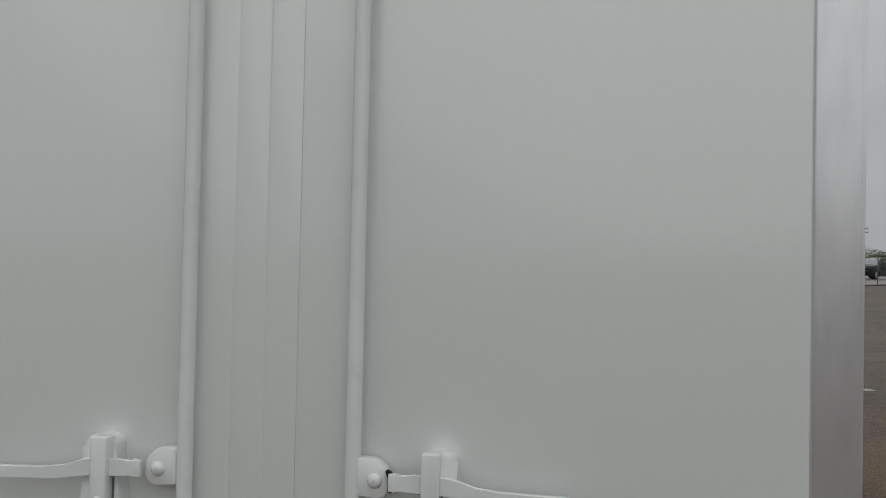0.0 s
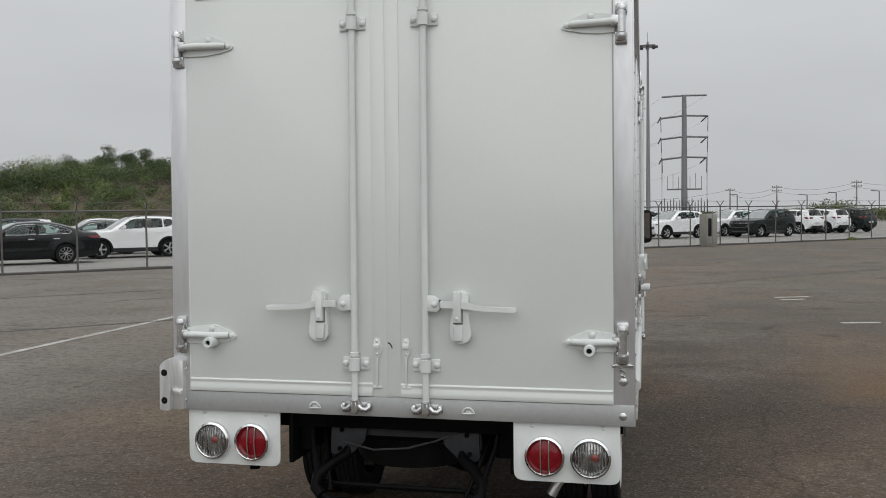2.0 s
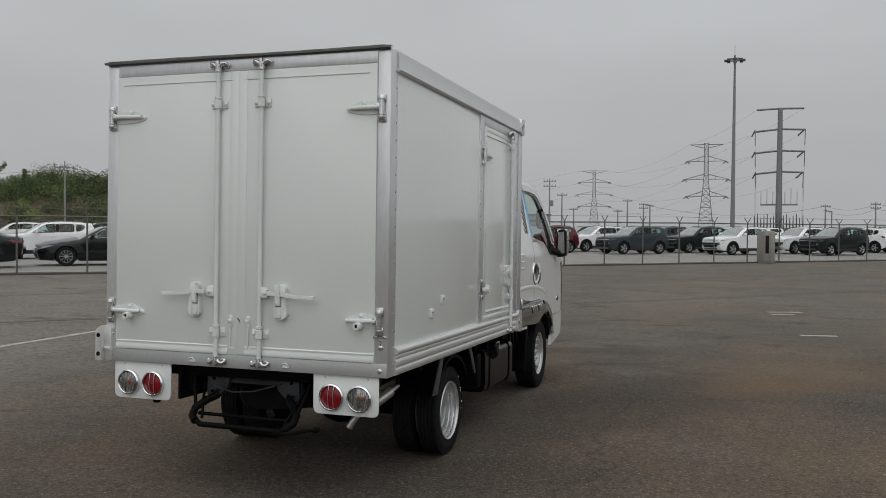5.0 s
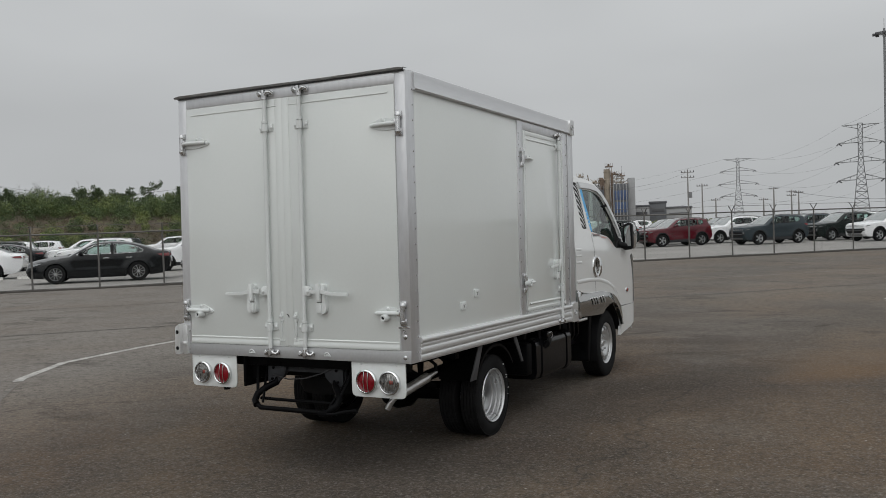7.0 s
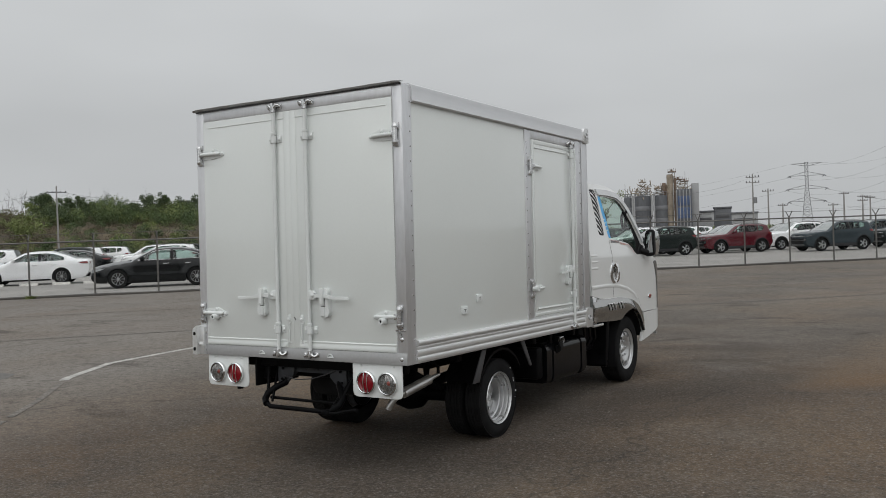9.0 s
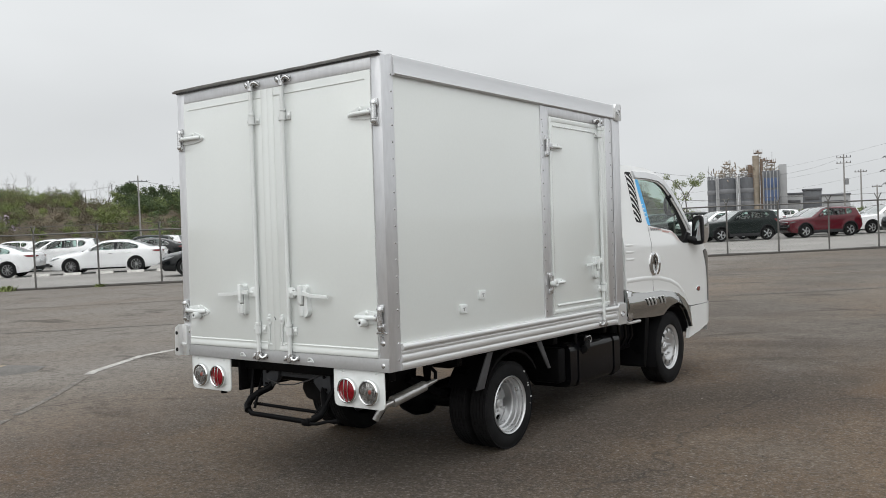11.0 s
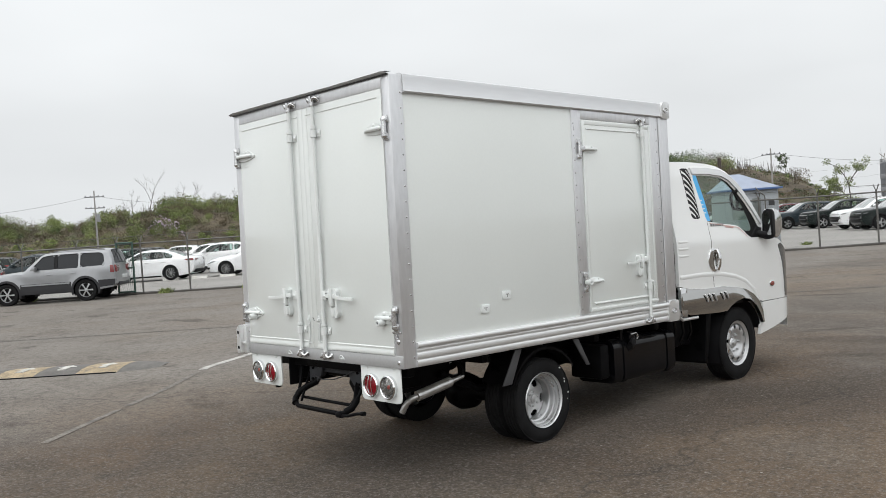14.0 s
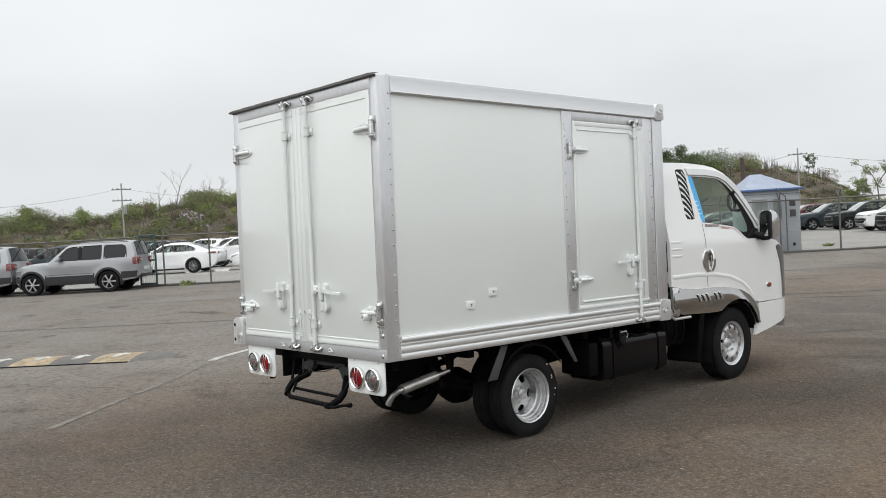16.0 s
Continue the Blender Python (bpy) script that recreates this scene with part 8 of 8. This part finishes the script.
for k in range(16):
    bm = B()
    x = -7.2 + 14.4 * k / 15
    tube(bm, [(x, -3, 0), (x, -3, 5.8 + 0.7 * math.sin(k * 2.1))], 0.28, 5, True, 0.12)
    part("cable_head", bm, INSUL, mono)
for a, b in zip(mono_ends, (e1 * 2)[:len(mono_ends)]):
    hang("power_cable", a, b, 1.2, 0.022, "dark overhead power cable between pylons")

# floodlight mast
d = 125.0
mast = thing("floodlight_mast", "tall grey floodlight mast with a ring of lamps", "lamp post", pose(1.6, -2.3 + d, 0))
h = 1.5 + d * math.tan(radians(10.4))
bm = B()
tube(bm, [(0, 0, 0), (0, 0, h * 0.5), (0, 0, h + 0.6)], 0.33, 12, True, 0.13)
part("pole", bm, MASTGREY, mast)
bm = B()
tube(bm, [(1.0 * math.cos(t), 1.0 * math.sin(t), h) for t in np.linspace(0, 2 * math.pi, 21)], 0.10, 6, False)
for k in range(4):
    t = math.pi / 2 * k
    tube(bm, [(0, 0, h), (1.0 * math.cos(t), 1.0 * math.sin(t), h)], 0.08, 6)
ring = part("lamp_ring", bm, MASTGREY, mast)
for k in range(8):
    t = math.pi / 4 * k
    bm = B()
    box(bm, 1.15 * math.cos(t) - 0.22, 1.15 * math.cos(t) + 0.22, 1.15 * math.sin(t) - 0.22, 1.15 * math.sin(t) + 0.22, h - 0.28, h + 0.04, 0.05)
    part("floodlight", bm, INSUL, ring)
bm = B()
tube(bm, [(0, 0, h + 0.5), (0, 0, h + 1.9)], 0.03, 5)
part("lightning_rod", bm, MASTGREY, mast)


def utility_pole(az, d, el, arms=2, eye=(3.5, -2.9), gear=False, mat=POLECON, name="utility_pole", label="concrete utility pole with cross arms"):
    h = 1.5 + d * math.tan(radians(el))
    a = radians(az)
    ob = thing(name, label, "pole", pose(eye[0] - d * math.sin(a), eye[1] + d * math.cos(a), 0, 0, 0, az), "utility poles")
    r = 0.075 if d < 100 else max(0.11, 0.0009 * d)
    bm = B()
    tube(bm, [(0, 0, 0), (0, 0, h)], r * 1.2, 8, True, r * 0.7)
    part("shaft", bm, mat, ob)
    for k in range(arms):
        z = h - 0.5 - 0.9 * k
        bm = B()
        reach = 0.75 if d < 100 else 1.1
        tube(bm, [(-reach, 0, z), (reach, 0, z)], 0.045 if d < 100 else max(0.06, 0.0004 * d), 5)
        arm = part("cross_arm", bm, MASTGREY if d < 100 else mat, ob)
        for x in (-0.9 * reach, -0.4 * reach, 0.4 * reach, 0.9 * reach):
            bm = B()
            cyl(bm, (x, 0, z), (x, 0, z + (0.12 if d < 100 else 0.30)), 0.035 if d < 100 else max(0.05, 0.0004 * d), 6)
            part("insulator", bm, INSUL, arm)
    if gear:
        bm = B()
        zg = h - 2.5 if d < 100 else h * 0.52
        cyl(bm, (0.18 if d < 100 else 0.35, 0, zg), (0.18 if d < 100 else 0.35, 0, zg + (0.6 if d < 100 else 1.0)), 0.16 if d < 100 else 0.32, 10)
        part("transformer", bm, STEEL, ob)
    return ob.matrix_world @ Vector((0, 0, h - 0.4))


p1 = utility_pole(68.8, 76, 3.79, 2, (5.14, -1.6), True)
p2 = utility_pole(56.2, 76, 3.86, 1, (4.05, -2.0))
p3 = utility_pole(41.9, 76, 3.83, 1, (1.83, -2.3))
p0 = utility_pole(84.0, 76, 3.4, 1, (5.14, -1.6))
for a, b in ((p0, p1), (p1, p2), (p2, p3)):
    hang("utility_cable", a, b, 1.0, 0.009, "thin overhead cable between utility poles")
q1 = utility_pole(12.15, 157, 3.18, 2, gear=True)
utility_pole(11.3, 190, 2.25, 1)
q3 = utility_pole(26.55, 78, 3.55, 1, (5.14, -1.6))
hang("utility_cable", q1, q3, 2.0, 0.012, "thin overhead cable between utility poles")
hang("utility_cable", q3, (p3.x, p3.y, p3.z), 1.5, 0.012, "thin overhead cable between utility poles")
far_poles = [utility_pole(az, 230, el, n) for az, el, n in ((7.7, 1.2, 1), (7.1, 1.85, 1), (6.1, 1.62, 2), (-4.6, 1.5, 1), (-7.3, 1.62, 2), (-11.7, 1.80, 2), (-16.5, 1.9, 2), (10.5, 1.3, 1), (5.7, 1.55, 1))]
for a, b in zip((far_poles[3], far_poles[4], far_poles[5]), (far_poles[4], far_poles[5], far_poles[6])):
    hang("utility_cable", a, b, 1.2, 0.028, "thin overhead cable between utility poles")
    hang("utility_cable", a - Vector((0, 0, 1.2)), b - Vector((0, 0, 1.2)), 1.2, 0.028, "thin overhead cable between utility poles")
hang("utility_cable", far_poles[2], far_poles[3], 2.5, 0.028, "thin overhead cable between utility poles")
for az, el in ((-5.6, 1.1), (-9.6, 1.0), (-11.2, 1.1), (-13.5, 1.15), (-15.0, 1.1)):
    hgt = 1.5 + 200 * math.tan(radians(el))
    a = radians(az)
    ob = thing("street_lamp", "slim grey street lamp far behind the lot", "street lamp", pose(1.2 - 200 * math.sin(a), -1.9 + 200 * math.cos(a), 0, 0, 0, az), "far street lamps")
    bm = B()
    tube(bm, [(0, 0, 0), (0, 0, hgt)], 0.12, 6)
    part("pole", bm, MASTGREY, ob)
    bm = B()
    tube(bm, [(0, 0, hgt), (-1.6, 0, hgt + 0.15)], 0.11, 6)
    part("lamp_arm", bm, MASTGREY, ob)
DARKPOST = material("dark_rusty_steel", (0.05, 0.036, 0.030), 0.6, vary=0.2, scale=2)
a = radians(29.75)
bm = B()
cyl(bm, (5.14 - 42 * math.sin(a), -1.6 + 42 * math.cos(a), 0), (5.14 - 42 * math.sin(a), -1.6 + 42 * math.cos(a), 1.5 + 42 * math.tan(radians(3.26))), 0.085, 12)
solid("steel_post", bm, DARKPOST, "dark rusty steel post behind the guard booth", "post")

# ---- silo plant ----
SILOGREY = material("grey_silo_cladding", (0.115, 0.120, 0.130), 0.6, vary=0.12, scale=0.3, fine=0.10, fine_scale=2, stretch=(1, 1, 0.3))
SILOBAND = material("faded_silo_band", (0.185, 0.190, 0.200), 0.6, vary=0.15, scale=0.3)
SILOLIGHT = material("pale_steel_cladding", (0.33, 0.335, 0.34), 0.6, vary=0.1, scale=0.3)
SILOBLUE = material("blue_tower_cladding", (0.075, 0.120, 0.235), 0.6, vary=0.15, scale=0.3)
PIPE = material("tan_pipework", (0.30, 0.255, 0.20), 0.6, vary=0.2, scale=0.5)
RUST = material("brown_steel_duct", (0.16, 0.115, 0.085), 0.7, vary=0.25, scale=0.4)
d = 255.0
plant = thing("silo_plant", "grey silo plant with pipework and a blue tower", "factory", pose(*polar(17.95, d)[:2], 0, 0, 0, 17.95))


def sx(az):
    return -d * math.tan(radians(az - 18.1))


def up(el):
    return 1.5 + d * math.tan(radians(el))


for az0, az1, el in ((20.25, 19.72, 2.05), (19.62, 18.55, 2.12), (18.42, 17.42, 2.12)):
    bm = B()
    x, r = (sx(az0) + sx(az1)) / 2, abs(sx(az1) - sx(az0)) / 2
    hh = up(el)
    lathe(bm, [(r, 0.0), (r, hh - 0.8), (r * 0.97, hh), (0.01, hh + 0.5)], (x, 0, 0), "z", 28)
    si = part("silo", bm, SILOGREY, plant)
    for f in (0.30, 0.62):
        bm = B()
        lathe(bm, [(r + 0.02, hh * f), (r + 0.08, hh * f + 0.1), (r + 0.08, hh * f + 1.2), (r + 0.02, hh * f + 1.3)], (x, 0, 0), "z", 28)
        part("pale_band", bm, SILOBAND, si)
    bm = B()
    for k in range(15):
        t = 2 * math.pi * k / 15
        tube(bm, [(x + r * 0.95 * math.cos(t), r * 0.95 * math.sin(t), hh), (x + r * 0.95 * math.cos(t), r * 0.95 * math.sin(t), hh + 1.1)], 0.05, 4)
    for z in (0.6, 1.1):
        tube(bm, [(x + r * 0.95 * math.cos(t), r * 0.95 * math.sin(t), hh + z) for t in np.linspace(0, 2 * math.pi, 25)], 0.05, 4, False)
    part("roof_railing", bm, STEEL, si)
for az in (19.68, 18.50, 19.58, 18.36):
    bm = B()
    tube(bm, [(sx(az), -4.5, 0), (sx(az), -4.5, up(2.15))], 0.26, 8)
    part("pale_downpipe", bm, SILOLIGHT, plant)
bm = B()
box(bm, sx(17.02), sx(16.05), -3, 3, 0, up(2.45), 0.05)
tower = part("tower", bm, SILOGREY, plant)
for e0, e1 in ((1.42, 2.02), (0.62, 1.30)):
    bm = B()
    box(bm, sx(16.92), sx(16.12), -3.12, -2.95, up(e0), up(e1), 0.03)
    part("blue_panel", bm, SILOBLUE, tower, "faded blue cladding panel")
for az in (16.98, 16.78, 16.58, 16.38, 16.18):
    bm = B()
    tube(bm, [(sx(az), -3.3, 0), (sx(az), -3.3, up(2.42))], 0.13, 6)
    part("pale_downpipe", bm, SILOLIGHT, plant)
bm = B()
box(bm, sx(16.05), sx(15.62), -1, 5, 0, up(2.82), 0.05)
part("pale_tower", bm, SILOLIGHT, plant)
for az, el, w, mat in ((17.36, 3.42, 0.90, PIPE), (17.72, 2.90, 0.55, RUST), (17.55, 2.80, 0.50, RUST), (17.05, 3.20, 0.40, RUST)):
    bm = B()
    tube(bm, [(sx(az), -1, 0), (sx(az), -1, up(el) * 0.5), (sx(az), -1, up(el))], w, 12)
    for k in range(6):
        lathe(bm, [(w + 0.01, -0.08), (w + 0.10, -0.06), (w + 0.10, 0.06), (w + 0.01, 0.08)], (sx(az), -1, up(el) * (0.3 + 0.13 * k)), "z", 12)
    part("duct", bm, mat, plant, "tall tan elevator duct" if mat is PIPE else "brown steel duct")
g = random.Random(5)
for az, e0, e1, wide in ((17.22, 2.1, 3.62, 0.75), (16.85, 2.3, 3.12, 0.8), (16.45, 2.4, 3.0, 0.7), (19.05, 2.1, 3.05, 0.7), (18.05, 2.1, 2.62, 0.8), (18.72, 2.1, 2.62, 0.6), (19.4, 2.1, 2.5, 0.5), (17.75, 2.1, 2.75, 0.6)):
    bm = B()
    z0, z1, x = up(e0), up(e1), sx(az)
    n = max(3, int((z1 - z0) / 1.3))
    for ex in (-1, 1):
        for ey in (-1, 1):
            tube(bm, [(x + ex * wide, ey * wide, z0), (x + ex * wide, ey * wide, z1)], 0.055, 4)
    for k in range(n):
        za, zb = z0 + (z1 - z0) * k / n, z0 + (z1 - z0) * (k + 1) / n
        for ey in (-1, 1):
            tube(bm, [(x - wide, ey * wide, za), (x + wide, ey * wide, zb)], 0.04, 4)
            tube(bm, [(x - wide, ey * wide, zb), (x + wide, ey * wide, zb)], 0.05, 4)
    frame_ = part("lattice_frame", bm, PIPE, plant, "tan steel lattice frame")
    bm = B()
    box(bm, x - wide * 1.5, x + wide * 1.5, -wide * 1.5, wide * 1.5, z1 - 0.25, z1, 0.04)
    box(bm, x - wide * 0.5, x + wide * 0.3, -wide * 0.5, wide * 0.5, z1, z1 + 0.6, 0.1)
    for k in range(5):
        tube(bm, [(x + wide * (-1.4 + 0.7 * k), -wide, z1), (x + wide * (-1.4 + 0.7 * k), -wide, z1 + 0.8)], 0.04, 4)
    part("platform", bm, RUST if az < 17.5 else PIPE, frame_)
bm = B()
for k in range(70):
    a1 = g.uniform(16.2, 20.1)
    a2 = a1 + g.uniform(-0.45, 0.45)
    z1 = up(g.uniform(2.05, 2.75))
    z2 = z1 + g.uniform(-1.0, 1.8)
    tube(bm, [(sx(a1), g.uniform(-3, 3), z1), (sx(a2), g.uniform(-3, 3), z2)], g.uniform(0.05, 0.16), 5)
tagged(part("pipework", bm, PIPE, plant), kind="stuff")
for az, e1 in ((20.15, 2.95), (19.35, 2.92), (18.9, 3.3), (16.42, 3.62), (16.75, 3.3), (17.9, 2.9)):
    bm = B()
    tube(bm, [(sx(az), 0, up(2.0)), (sx(az), 0, up(e1))], 0.07, 5, True, 0.04)
    part("thin_mast", bm, STEEL, plant)
low = thing("far_warehouse", "long low grey warehouse far behind the lot", "building", pose(*polar(14.0, 260)[:2], 0, 0, 0, 14))
for a1, a2, el in ((15.85, 14.6, 0.95), (14.6, 13.55, 1.15), (13.55, 12.0, 0.78)):
    bm = B()
    k = lambda az: -260 * math.tan(radians(az - 14.0))
    hh = 1.5 + 260 * math.tan(radians(el))
    box(bm, k(a1), k(a2), 0, 12, 0, hh, 0.1)
    wl_ = part("wall", bm, SILOLIGHT if el < 1 else SILOGREY, low)
    bm = B()
    box(bm, k(a1) - 0.2, k(a2) + 0.2, -0.3, 12.3, hh, hh + 0.5, 0.1)
    part("roof", bm, SILOGREY, low)
    bm = B()
    box(bm, k(a1) + 0.6, k(a2) - 0.6, -0.06, 0.2, hh * 0.60, hh * 0.74, 0.02)
    part("window_band", bm, INSUL, wl_)

# painted wheel stops in the lot
STOPWHITE = material("chipped_white_stop_paint", (0.55, 0.54, 0.51), 0.7, vary=0.2, scale=9, dirt=(0.2, 0.19, 0.17), dirt_amount=0.9)
bm = B()
prism(bm, [(-0.10, 0.0), (0.10, 0.0), (0.055, 0.11), (-0.055, 0.11)], "x", -0.36, 0.36, 0.012)
STOP = finish(bm, "wheel_stop")
for k, (x, y) in enumerate(((-34.3, 16.9), (-33.3, 17.9), (-32.3, 18.8), (-31.3, 19.75), (-30.4, 20.7), (-29.5, 21.6))):
    solid("wheel_stop", STOP, STOPWHITE, "low white concrete wheel stop in the car lot", "wheel stop", "wheel stops", m=pose(x, y, 0.012, 0, 0, 45)) if k == 0 else copy_thing(bpy.data.objects["wheel_stop"], pose(x, y, 0.012, 0, 0, 45))

# weeds along the fence
g = random.Random(17)
for x, y, h in ((-23.9, 11.75, 0.18), (-27.2, 8.4, 0.12), (-9.98, 30.7, 0.12), (11.4, 46.9, 0.16), (-21.9, 13.75, 0.10)):
    verts, faces = [], []
    for k in range(90):
        a, r = g.uniform(0, 2 * math.pi), g.uniform(0, 0.35) * h / 0.2
        p = Vector((r * math.cos(a), r * math.sin(a), 0.0))
        tip = p + Vector((g.gauss(0, 0.10), g.gauss(0, 0.10), h * g.uniform(0.5, 1.2)))
        wv = Vector((-math.sin(a), math.cos(a), 0)) * 0.018
        i = len(verts)
        verts += [tuple(p - wv), tuple(p + wv), tuple(p.lerp(tip, 0.6) + wv), tuple(tip), tuple(p.lerp(tip, 0.6) - wv)]
        faces.append((i, i + 1, i + 2, i + 3, i + 4))
    me = bpy.data.meshes.new("weed")
    me.from_pydata(verts, [], faces)
    me.materials.append(LEAF)
    ob = new("weed", me)
    ob.location = (x, y, 0.0)
    tagged(ob, "small green weed tuft at the foot of the fence", "weed", "weeds by the fence")
